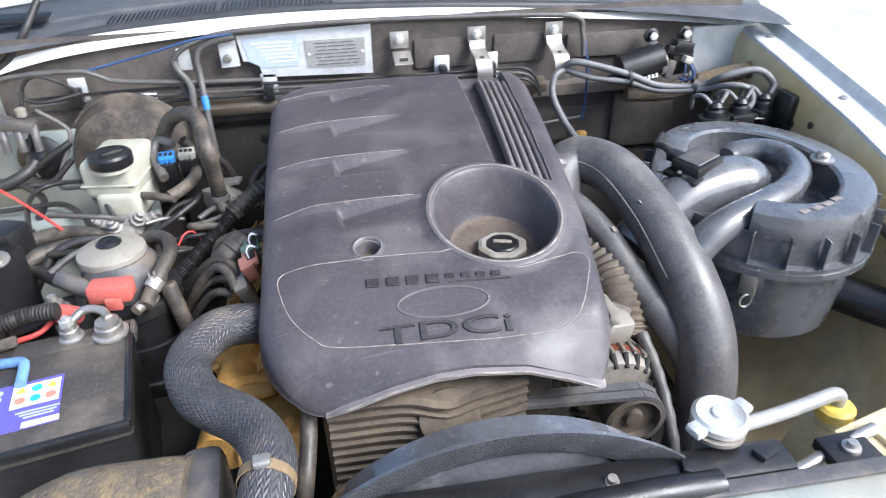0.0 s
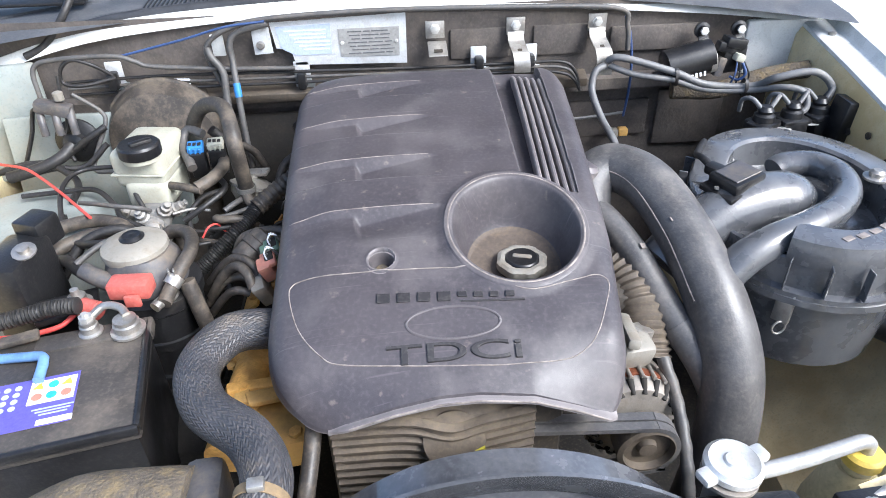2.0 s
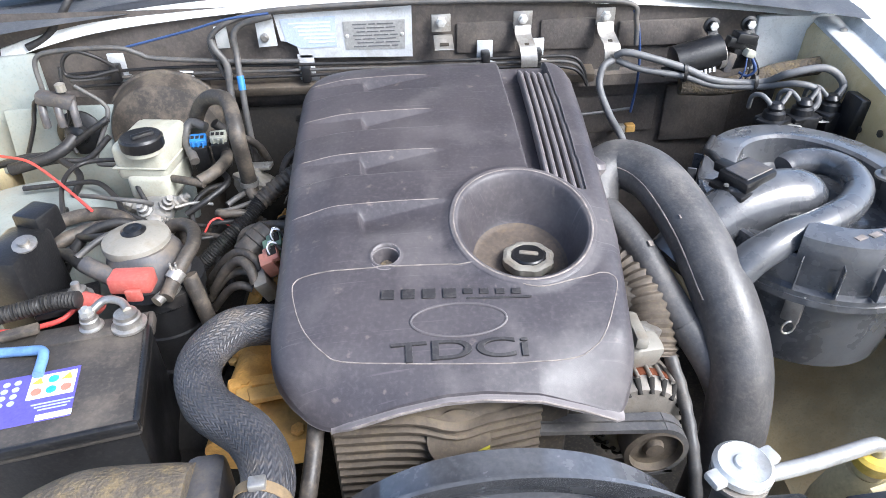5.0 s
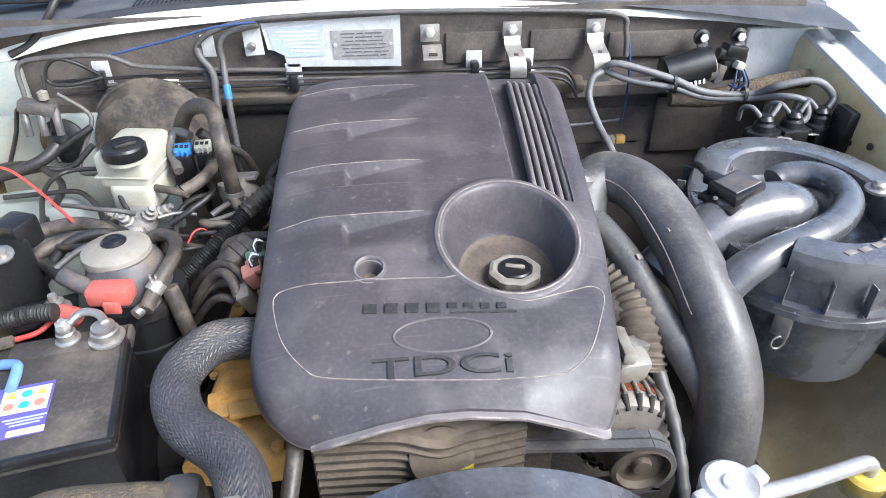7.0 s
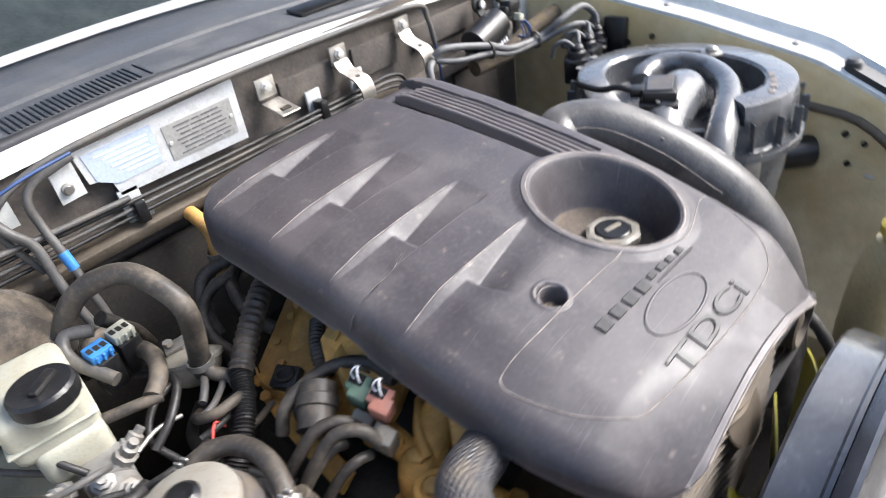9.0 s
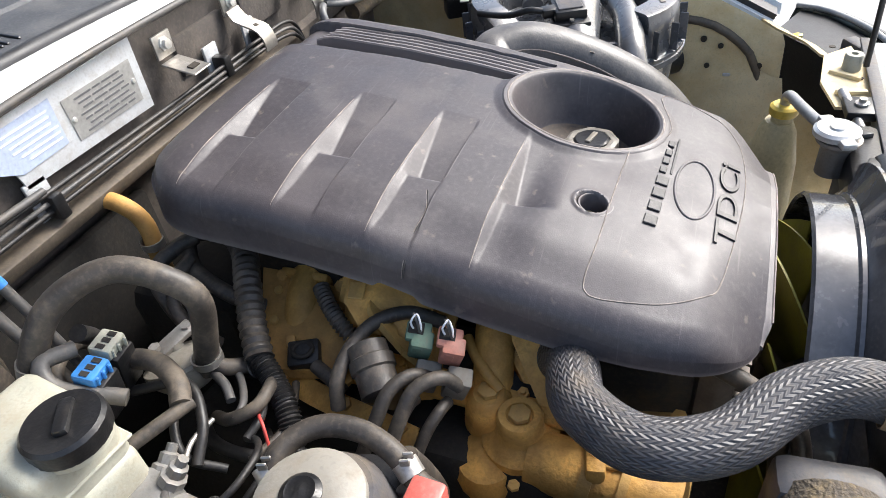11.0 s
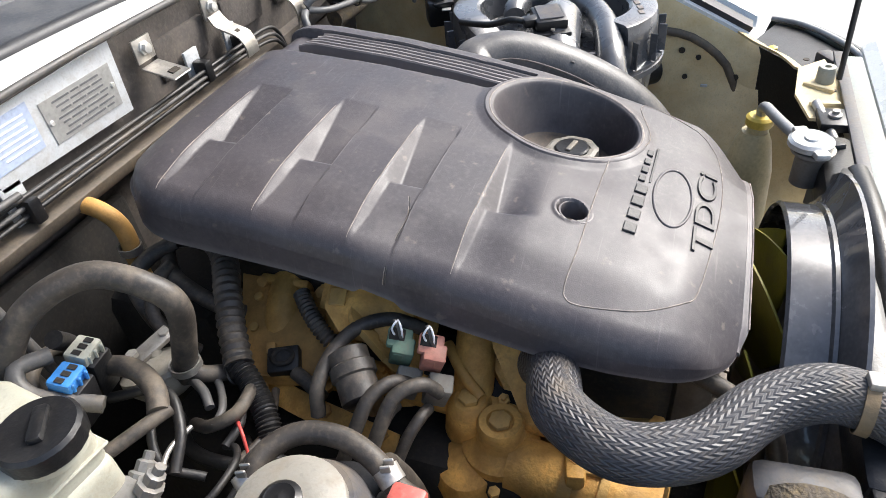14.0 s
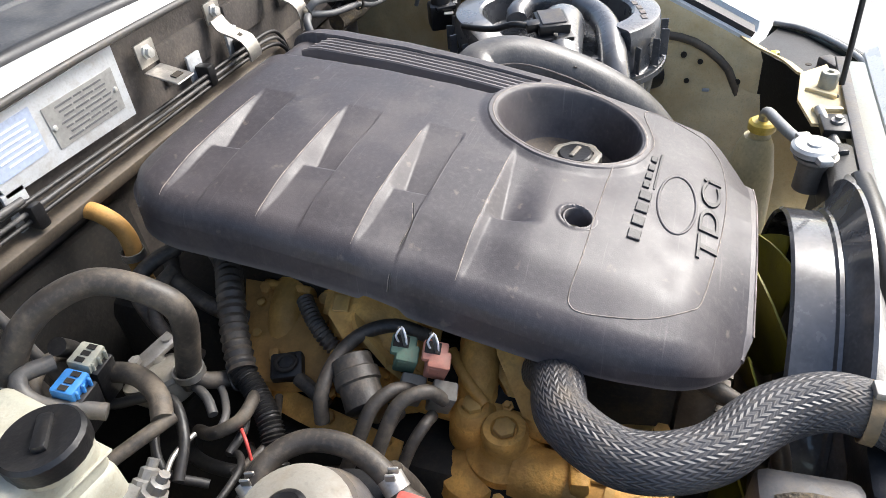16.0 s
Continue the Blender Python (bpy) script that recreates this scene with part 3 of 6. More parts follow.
    solid("condenser_pipe", Geo().tube([(0.36, -0.362, 0.818), (0.28, -0.366, 0.824), (0.18, -0.370, 0.822), (0.08, -0.372, 0.812), (0.0, -0.374, 0.79)], 0.017, 16), "black", "thick black pipe lying along the support beam", "pipe")
    for k, (x, y) in enumerate(((0.43, -0.335), (0.34, -0.345))):
        solid("support_clip", Geo().box((x, y, 0.826), (0.038, 0.018, 0.010), (0, 12, 25 - 40 * k), 0.002), "black", "bent black clip on the support beam", "clip", "support clips")
    cap = part("cap", Geo().lathe((0.389, -0.295, 0.842), [(0.030, 0), (0.033, 0.002), (0.033, 0.010), (0.028, 0.014), (0.026, 0.013), (0.012, 0.013), (0.010, 0.016), (0.0, 0.016)]), "bright", rad, "bright metal filler cap with two ears")
    for sgn in (-1, 1):
        part("ear", Geo().box((0.389 + sgn * 0.033, -0.295 + sgn * 0.012, 0.847), (0.022, 0.022, 0.012), (0, 0, 20), 0.004), "bright", cap)
    solid("overflow_hose", Geo().tube([(0.415, -0.292, 0.825), (0.45, -0.285, 0.822), (0.50, -0.27, 0.813), (0.555, -0.253, 0.806), (0.585, -0.244, 0.802), (0.600, -0.240, 0.792), (0.601, -0.240, 0.776)], 0.0095, 12), "plate_grey", "grey rubber overflow hose from the filler neck", "hose")
    bt = thing("overflow_bottle", "aged translucent coolant bottle with a yellow cap", "bottle", (0.62, -0.24, 0.44))
    part("body", Geo().lathe((0.600, -0.236, 0.44), [(0.044, 0), (0.050, 0.01), (0.052, 0.12), (0.046, 0.22), (0.033, 0.285), (0.024, 0.305)], seg=28), "bottle", bt)
    part("neck", Geo().lathe((0.60, -0.24, 0.745), [(0.019, 0), (0.019, 0.02)]), "bottle", bt)
    part("cap", Geo().lathe((0.60, -0.24, 0.758), [(0.023, 0), (0.025, 0.003), (0.025, 0.016), (0.020, 0.020), (0.0, 0.021)]), "yellow", bt)
    rod = Geo().tube([(0.66, -0.36, 0.83), (0.70, -0.35, 1.2), (0.74, -0.34, 1.75)], 0.005, 8, 0.05)
    solid("hood_prop_rod", rod, "black", "thin dark steel bonnet prop rod standing on the front panel", "prop rod")


# ---- engine cover ----
COVER_Y = (-0.207, 0.535)
BOWL = (0.193, 0.046, 0.094, 0.101)
GILLS = (0.460, 0.332, 0.216, 0.098)


def ease(t):
    t = min(1.0, max(0.0, t))
    return t * t * (3 - 2 * t)


def cover_crown(y):
    return float(np.interp(y, (-0.26, -0.222, -0.19, -0.16, -0.133, -0.07, 0.0, 0.05, 0.10, 0.215, 0.33, 0.45, 0.535),
                           (0.868, 0.884, 0.895, 0.906, 0.915, 0.934, 0.951, 0.963, 0.975, 0.9965, 1.0135, 1.025, 1.031)))


def cover_sides(y):
    """The cover's edges at y."""
    left = -0.155 + 0.05 * max(0.0, (-0.06 - y) / 0.14) ** 2.2
    right = float(np.interp(y, (-0.222, -0.15, 0.03, 0.17, 0.45, 0.535), (0.286, 0.308, 0.330, 0.336, 0.350, 0.345)))
    back = max(0.0, (y - 0.44) / 0.096)
    round_off = 0.065 * (1 - math.sqrt(max(0.0, 1 - min(1.0, back) ** 2)))
    front = max(0.0, (-0.130 - y) / 0.077)
    round_front = 0.045 * (1 - math.sqrt(max(0.0, 1 - min(1.0, front) ** 2)))
    return left + round_off + round_front, right - 0.3 * round_off - 0.4 * round_front


def lip_height(x):
    """The front lip arches up in the middle."""
    return float(np.interp(x, (-0.10, -0.077, -0.044, 0.012, 0.066, 0.113, 0.18, 0.238, 0.285, 0.31),
                           (0.832, 0.842, 0.858, 0.876, 0.888, 0.890, 0.882, 0.860, 0.838, 0.826)))


def skirt_height(y):
    """Lower edge of the cover's flank."""
    return float(np.interp(y, (-0.20, -0.15, -0.10, 0.0, 0.10, 0.15, 0.20, 0.30, 0.40, 0.54),
                           (0.834, 0.849, 0.861, 0.867, 0.886, 0.897, 0.912, 0.929, 0.937, 0.948)))


def front_edge(x):
    """The front lip bows back a little in the middle."""
    u = (x - 0.09) / 0.19
    return -0.203 + 0.004 * max(0.0, 1 - u * u)


def cover_top(x, y):
    z = cover_crown(y)
    z -= 0.012 * ((x - 0.06) / 0.2) ** 2 * (1 if x < 0.06 else 0.25)
    z -= float(np.interp(y, (-0.15, 0.0, 0.10, 0.22, 0.40), (0.008, 0.013, 0.014, 0.007, 0.006))) * ease((-0.065 - x) / 0.08)
    # gills: a tongue ends in a bright steep facet; beside it a pocket, closed by a ledge, and a shallow strip outside
    if x < 0.11 and -0.02 < y:
        for k, gy in enumerate(GILLS):
            d = gy - 0.015 * (x - 0.08) - y
            wide = 0.050 if k < 3 else 0.070
            if -0.001 < d < wide + 0.004:
                outer = 0.0062 * ease((x + 0.158) / 0.08) * (1 - ease((x - 0.09) / 0.01))
                inner = 0.0155 * min(1.0, max(0.0, (0.100 - x) / 0.125))
                if k == 3:
                    inner *= 1 - ease((d - 0.020) / 0.050)
                    outer *= 1 - ease((d - 0.010) / 0.055)
                step_in = ease((x + 0.042 - 0.12 * d) / 0.009)
                deep = outer * (1 - step_in) + max(inner, 0.0) * step_in
                face = 0.003 + 0.006 * ease((x + 0.17) / 0.1) * (1 - step_in) + 0.016 * step_in * min(1.0, max(0.0, (0.10 - x) / 0.14))
                up = ease((d - wide) / 0.0025) if k < 3 else 0.0
                z -= deep * min(1.0, max(0.0, d / face)) * (1 - up)
    # sunken channel beside the louvre ribs
    xa = 0.209 + 0.015 * (0.3 - y)
    if y > 0.11:
        xb = 0.3015 + 0.020 * (y - 0.46)
        ch = ease((x - xa - 0.006) / 0.010) * (1 - ease((x - xb) / 0.004)) * ease((math.hypot((x - BOWL[0]) / BOWL[2], (y - BOWL[1]) / BOWL[3]) - 1.13) / 0.09)
        if 0.19 < x < 0.335:
            z -= (0.026 - 0.014 * ease((y - 0.46) / 0.05)) * ch
    # filler bowl
    bx, by, rx, ry = BOWL
    q = math.hypot((x - bx) / rx, (y - by) / ry)
    if q < 1.25:
        z += 0.005 * ease((1.25 - q) / 0.2)
        z -= 0.075 * ease((1.0 - q) / 0.30) ** 0.9 if q < 1.0 else 0.0
    # bolt hole
    h = math.hypot(x, y)
    if h < 0.03:
        z += 0.002 * ease((0.024 - h) / 0.004)
        z -= 0.030 * ease((0.0185 - h) / 0.006)
    return z


def cover_point(x, y):
    """The finished top: rolled down towards its edges."""
    xl, xr = cover_sides(y)
    r = 0.028
    dx, dy = min(x - xl, xr - x), COVER_Y[1] - y
    q = math.hypot(max(r - dx, 0.0) / r, max(0.055 - dy, 0.0) / 0.055)
    side = r * (1 - math.sqrt(max(1 - min(q, 1.0) ** 2, 0.0)))
    f = min(1.0, max(0.0, (-0.125 - y) / 0.075)) ** 1.7
    z = cover_top(x, y)
    return z - side * (1 - f) - max(side * f, (cover_crown(-0.200) - lip_height(x)) * f)


def build_cover():
    cov = thing("engine_cover", "dusty dark grey plastic engine cover with ribs and a filler bowl", "engine cover", (0.09, 0.15, 0.85))
    ny, nx = 420, 210
    rows = []
    for i in range(ny + 1):
        t = i / ny
        row = []
        for j in range(nx + 1):
            u = j / nx
            y0 = COVER_Y[0] + (COVER_Y[1] - COVER_Y[0]) * t
            xl, xr = cover_sides(y0)
            x = xl + (xr - xl) * u
            y = y0 + (front_edge(x) - COVER_Y[0]) * (1 - t) ** 6
            row.append((x, y, cover_point(x, y)))
        rows.append(row)
    g = Geo().grid(rows)
    # skirt down from the outline
    ring = rows[0] + [r[-1] for r in rows[1:]] + rows[-1][-2::-1] + [r[0] for r in rows[-2:0:-1]]
    cx, cy = 0.09, 0.15

    def depth(x, y, z):
        side = z - skirt_height(y) if x < 0.05 else 0.036
        side -= 0.008 * ease((0.03 - abs(y - 0.185)) / 0.012)
        f = ease((-0.165 - y) / 0.03)
        return max(0.006, side) * (1 - f) + 0.006 * f

    skirt = [ring]
    for f in (0.3, 0.7, 1.0):
        skirt.append([(x + (x - cx) * 0.010 * f, y + (y - cy) * 0.004 * f, z - depth(x, y, z) * f) for x, y, z in ring])
    skirt.append([(x - (x - cx) * 0.02, y - (y - cy) * 0.012, z) for x, y, z in skirt[-1]])
    g.grid(skirt, closed=True)
    part("shell", g, "cover", cov, angle=50)
    rows = []
    for x in np.linspace(-0.072, 0.286, 60):
        end = ease((x + 0.072) / 0.03) * ease((0.286 - x) / 0.012)
        y, z = front_edge(x) + 0.003, lip_height(x)
        out = 0.003 + 0.008 * end
        rows.append([(x, y + 0.004, z - 0.002), (x, y - out * 0.6, z - 0.0045), (x, y - out, z - 0.007), (x, y - out, z - 0.0105), (x, y + 0.004, z - 0.009)])
    part("front_flange", Geo().grid(rows, closed=True, cap=True), "cover", cov, "narrow stepped flange along the front")
    lip = [(x, front_edge(x) - 0.0078, lip_height(x) - 0.0068) for x in np.linspace(-0.045, 0.272, 36)]
    part("front_lip", Geo().tube(lip, 0.0013, 6, 0.01), "worn_edge", cov, "pale rubbed front edge")

    # louvre ribs standing in the channel
    for k in range(5):
        x0, x1 = 0.2545 + 0.0119 * k, 0.2470 + 0.0121 * k
        bow = 1 - ((min(x1, 0.290) - BOWL[0]) / (BOWL[2] * 1.12)) ** 2
        y0, y1 = 0.486 - 0.005 * k, BOWL[1] + BOWL[3] * 1.12 * math.sqrt(max(0.02, bow))
        rows = []
        for t in np.linspace(0, 1, 24):
            x, y = x0 + (x1 - x0) * t, y0 + (y1 - y0) * t
            z = cover_crown(y) - 0.004 - 0.0012 * k - 0.010 * ease((y - 0.455) / 0.045)
            w = 0.0036
            rows.append([(x - w, y, z - 0.020), (x - w, y, z - 0.002), (x - w + 0.002, y, z), (x + w - 0.002, y, z), (x + w, y, z - 0.002), (x + w, y, z - 0.020)])
        part("louvre_rib", Geo().grid(rows, closed=True, cap=True), "cover", cov)

    for gy in GILLS:
        edge = [(x, gy - 0.015 * (x - 0.08) + 0.0012) for x in np.linspace(0.078, -0.138, 24)]
        part("gill_edge", Geo().tube([(x, y, cover_point(x, y) - 0.0002) for x, y in edge], [0.0004] + [0.0008] * 22 + [0.0004], 6, 0.01), "worn_edge", cov, "pale rubbed edge of a gill")

    # raised outline of the front panel
    line = [(0.085, -0.022), (0.017, -0.020), (-0.059, -0.018), (-0.108, -0.014), (-0.123, -0.018), (-0.126, -0.034), (-0.114, -0.081), (-0.097, -0.114), (-0.077, -0.137), (-0.055, -0.148), (0.014, -0.158),
            (0.082, -0.165), (0.151, -0.167), (0.222, -0.161), (0.252, -0.150), (0.272, -0.131), (0.293, -0.088), (0.303, -0.060), (0.299, -0.050), (0.285, -0.046), (0.262, -0.052), (0.20, -0.068), (0.155, -0.052), (0.125, -0.028), (0.085, -0.022)]
    flat, _ = smooth_line([(x, y, 0) for x, y in line], 1, 0.006)
    part("panel_line", Geo().tube([(p.x, p.y, cover_point(p.x, p.y) + 0.0) for p in flat], 0.0009, 6, 0.01), "worn_edge", cov, "pale worn raised line")
    el = arc((0.090, -0.108), 0.060, 0.023, 0, 360, 48)
    part("badge_ring", Geo().tube([(x, y, cover_point(x, y)) for x, y, _ in el], 0.0019, 8, 0.01), "cover", cov, "raised oval badge ring")

    # letters: the readable type designation
    cu = bpy.data.curves.new("letters", "FONT")
    cu.body, cu.size, cu.extrude, cu.bevel_depth = "TDCi", 0.034, 0.0012, 0.0003
    tmp = new("letters", cu)
    me = bpy.data.meshes.new_from_object(tmp.evaluated_get(bpy.context.evaluated_depsgraph_get()))
    xs = [v.co.x for v in me.vertices]
    ys = [v.co.y for v in me.vertices]
    g = Geo()
    for v in me.vertices:
        x = 0.004 + (v.co.x - min(xs)) / (max(xs) - min(xs)) * 0.168
        y = -0.160 + (v.co.y - min(ys)) / (max(ys) - min(ys)) * 0.024
        g.v.append((x, y, cover_point(x, y) + 0.0012 + v.co.z))
    g.f = [tuple(p.vertices) for p in me.polygons]
    bpy.data.objects.remove(tmp)
    part("letters", g, "cover_letter", cov, "raised dark letters")
    # trade name: plain raised bars, four tall and four small ones over a rule
    x = -0.010
    for k in range(8):
        w = 0.0235 if k < 4 else 0.0185
        h = 0.015 if k < 4 else 0.0085
        yc = -0.0665 - 0.0012 * k + (0.0 if k < 4 else 0.003)
        part("bar", Geo().box((x + w / 2, yc, cover_point(x + w / 2, yc) + 0.001), (w - 0.006, h, 0.003), (14, 0, -2), 0.0008, 1), "cover_letter", cov)
        x += w + (0.003 if k < 4 else 0.0022)
    part("bar", Geo().box((0.144, -0.0795, cover_point(0.144, -0.0795) + 0.0006), (0.084, 0.003, 0.0025), (14, 0, -2), 0.0006, 1), "cover_letter", cov)
    crack = [(-0.055, 0.178), (-0.085, 0.168), (-0.118, 0.170), (-0.150, 0.171), (-0.160, 0.172)]
    part("crack", Geo().tube([(x, y, cover_point(x, y) - 0.0002) for x, y in crack], 0.0009, 6, 0.004), "cover_letter", cov, "hairline crack in the plastic")
    part("crack_edge", Geo().tube([(x, y + 0.0016, cover_point(x, y) + 0.0000) for x, y in crack], 0.0005, 6, 0.004), "worn_edge", cov, "pale broken edge beside the crack")
    q = Vector((0, -0.21, 0.97)).to_track_quat("Z", "Y").to_matrix()
    rows = [[Vector((0, 0, 0.9245)) + q @ Vector((r * math.cos(a), r * math.sin(a), h)) for a in np.linspace(0, 2 * math.pi, 40, endpoint=False)] for r, h in ((0.0212, 0.0225), (0.0205, 0.0244), (0.0190, 0.0246), (0.0182, 0.0235), (0.0176, 0.0))]
    part("bush", Geo().grid(rows, closed=True), "cover", cov, "rolled rim of the bolt hole")
    part("bush_floor", Geo().lathe((0.0, 0.004, 0.926), [(0.018, 0), (0.012, 0.001), (0.009, 0.001), (0.008, 0.006), (0.0, 0.007)], (0, -0.21, 0.97), 24), "felt", cov, "dusty bolt in the hole")
    bx, by, rx, ry = BOWL
    rim = [(bx + rx * 1.035 * math.cos(a), by + ry * 1.035 * math.sin(a)) for a in np.linspace(0, 2 * math.pi, 90)]
    rows = []
    for f, up in ((1.0, 0.0), (1.02, 0.0012), (1.09, 0.0014), (1.115, 0.0)):
        rows.append([(bx + rx * f * math.cos(a), by + ry * f * math.sin(a), cover_point(bx + rx * f * math.cos(a), by + ry * f * math.sin(a)) + up) for a in np.linspace(0, 2 * math.pi, 90, endpoint=False)])
    part("bowl_rim", Geo().grid(rows, closed=True), "cover", cov, "flat raised rim of the filler bowl")
    part("bowl_edge", Geo().tube([(x, y, cover_point(x, y) - 0.0004) for x, y in rim], 0.0020, 6, 0.01), "worn_edge", cov, "rubbed rim of the filler bowl")
    rows = []
    for f in np.linspace(0.25, 0.74, 12):
        rows.append([(bx + rx * f * math.cos(a), by + ry * f * math.sin(a), cover_point(bx + rx * f * math.cos(a), by + ry * f * math.sin(a)) + 0.0006) for a in np.linspace(0, 2 * math.pi, 60, endpoint=False)])
    part("bowl_dust", Geo().grid(rows, closed=True), "bowl_dust", cov, "brown dust lying in the filler bowl")
    part("lug", Geo().lathe((0.332, 0.208, 0.950), [(0.022, 0), (0.022, 0.012), (0.016, 0.018), (0.0, 0.019)], (0.3, 0, 0.95)), "cover", cov)

    cap = thing("oil_filler_cap", "black oil filler cap with a pale scalloped rim", "oil cap", (0.203, 0.038, 0.893))
    part("rim", Geo().lathe((0.203, 0.038, 0.893), [(0.034, 0), (0.036, 0.004), (0.036, 0.014), (0.031, 0.017), (0.025, 0.0165), (0.0245, 0.014)], seg=96,
                            wobble=lambda a, h: 0.05 * max(0.0, min(1.0, 2 * math.sin(a * 8) + 0.4))), "bone", cap)
    part("disc", Geo().lathe((0.203, 0.038, 0.895), [(0.0245, 0), (0.0245, 0.015), (0.022, 0.017), (0.0, 0.017)]), "black", cap)
    part("grip", Geo().box((0.203, 0.038, 0.913), (0.028, 0.008, 0.004), (0, 0, -15), 0.002), "bone", cap)


# ---- engine under the cover ----
def build_engine():
    en = thing("engine", "grimy diesel engine block with dusty tan castings", "engine", (0.08, 0.15, 0.40))
    part("block", Geo().box((0.085, 0.14, 0.64), (0.30, 0.62, 0.44), bevel=0.03), "grime", en)
    part("head", Geo().box((0.08, 0.15, 0.845), (0.34, 0.60, 0.07), bevel=0.015), "grime", en)
    # unseen bellhousing block, added to keep light off the firewall gap
    part("bellhousing_light_block", Geo().box((0.07, 0.55, 0.60), (0.46, 0.20, 0.42), bevel=0.04), "void_shade", en)
    # two made-up boxes fill the gap beside the block with painted shade
    part("void_fill_rear", Geo().box((-0.225, 0.32, 0.60), (0.16, 0.42, 0.16), (0, 8, 0), 0.04), "void_shade", en)
    part("void_fill_front", Geo().box((-0.30, 0.02, 0.58), (0.22, 0.16, 0.14), bevel=0.03), "void_shade", en)
    # ribbed timing cover
    tc = part("timing_cover", Geo().box((0.055, -0.165, 0.70), (0.27, 0.05, 0.28), bevel=0.02), "timing", en)
    for k in range(12):
        part("rib", Geo().ribbon([(-0.072, -0.190, 0.838 - 0.0155 * k), (0.0, -0.190, 0.838 - 0.0155 * k), (0.035, -0.191, 0.835 - 0.0155 * k), (0.080, -0.194, 0.822 - 0.0155 * k), (0.122, -0.191, 0.832 - 0.0155 * k), (0.185, -0.190, 0.846 - 0.0155 * k)], 0.012, 0.004, (0, 1, 0.2), 0.012), "timing", tc)
    part("water_outlet", Geo().lathe((0.082, -0.178, 0.795), [(0.05, 0), (0.05, 0.006), (0.035, 0.010), (0.035, 0.016), (0.040, 0.017), (0.040, 0.022)], (0, -1, 0.45)), "timing", en)
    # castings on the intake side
    # manifold coloured near-black for the shade between the lit castings
    part("manifold", Geo().box((-0.125, 0.20, 0.765), (0.09, 0.42, 0.06), (0, -14, 0), 0.012), "void_shade", en)
    for k in range(4):
        y = 0.345 - 0.088 * k
        part("runner", Geo().tube([(-0.075, y + 0.012, 0.835), (-0.115, y + 0.006, 0.822), (-0.150, y, 0.790), (-0.165, y - 0.004, 0.755)], [0.026, 0.025, 0.024, 0.026], 14), "alu", en)
        part("runner_flange", Geo().box((-0.088, y + 0.010, 0.832), (0.012, 0.072, 0.045), (0, -32, 0), 0.005), "alu", en)
        part("runner_bolt", Geo().lathe((-0.100, y + 0.042, 0.842), [(0.008, 0), (0.008, 0.006), (0.0, 0.007)], (-0.8, 0, 0.6), 6), "clay", en)
    for x, y, z in ((-0.120, 0.385, 0.832), (-0.160, 0.372, 0.818), (-0.190, 0.300, 0.798), (-0.130, 0.290, 0.826)):
        part("plate_screw", Geo().lathe((x, y, z), [(0.006, 0), (0.006, 0.004), (0.003, 0.005), (0.0, 0.005)], (-0.3, 0.1, 0.95), 10), "tan", en)
    part("plate_edge", Geo().ribbon([(-0.205, 0.372, 0.799), (-0.214, 0.335, 0.791), (-0.192, 0.256, 0.796), (-0.150, 0.262, 0.815)], 0.014, 0.003, (0.1, 0, 1), 0.01), "clay", en)
    part("corrugated_lead", Geo().tube([(-0.118, 0.318, 0.852), (-0.140, 0.296, 0.846), (-0.158, 0.272, 0.836), (-0.166, 0.250, 0.822)], 0.010, 12, 0.0012, ripple=(0.006, 0.0014)), "rubber_grey", en)
    part("brace", Geo().prism([(-0.085, 0.125, 0.845), (-0.093, 0.105, 0.845), (-0.165, 0.028, 0.775), (-0.150, 0.022, 0.772)], (0.004, -0.006, 0.004)), "alu", en)
    part("web", Geo().ribbon([(-0.105, 0.292, 0.852), (-0.112, 0.240, 0.846), (-0.112, 0.185, 0.842), (-0.106, 0.135, 0.846)], 0.045, 0.006, (0.75, 0, 0.66)), "alu", en)
    part("strap", Geo().ribbon([(-0.205, 0.355, 0.775), (-0.222, 0.285, 0.772), (-0.232, 0.215, 0.766), (-0.238, 0.150, 0.755)], 0.030, 0.006, (0.8, 0, 0.5)), "alu", en)
    for y, z in ((0.335, 0.781), (0.245, 0.775), (0.170, 0.765)):
        part("strap_bolt", Geo().lathe((-0.222 - 0.08 * (0.3 - y), y, z), [(0.009, 0), (0.009, 0.006), (0.004, 0.007), (0.0, 0.007)], (-0.4, 0, 0.9), 6), "clay", en)
    part("rail", Geo().tube([(-0.16, -0.03, 0.765), (-0.165, 0.10, 0.77), (-0.16, 0.36, 0.79)], 0.020, 12), "alu", en)
    part("boss", Geo().lathe((-0.197, 0.036, 0.735), [(0.045, 0), (0.045, 0.02), (0.03, 0.03), (0.027, 0.035), (0.027, 0.055), (0.024, 0.060), (0.016, 0.060), (0.014, 0.056), (0.0, 0.056)]), "alu", en)
    part("boss", Geo().lathe((-0.178, 0.078, 0.745), [(0.032, 0), (0.030, 0.02), (0.026, 0.042), (0.018, 0.050), (0.0, 0.052)]), "alu", en)
    part("housing", Geo().box((-0.185, 0.01, 0.715), (0.10, 0.17, 0.05), (0, 8, 0), 0.016), "alu", en)
    part("thermostat_housing", Geo().box((-0.165, -0.100, 0.725), (0.10, 0.09, 0.055), (0, 6, 12), 0.012), "tan", en)
    part("clamp_band", Geo().box((-0.185, -0.045, 0.752), (0.11, 0.022, 0.05), (0, 6, 12), 0.006), "alu", en)
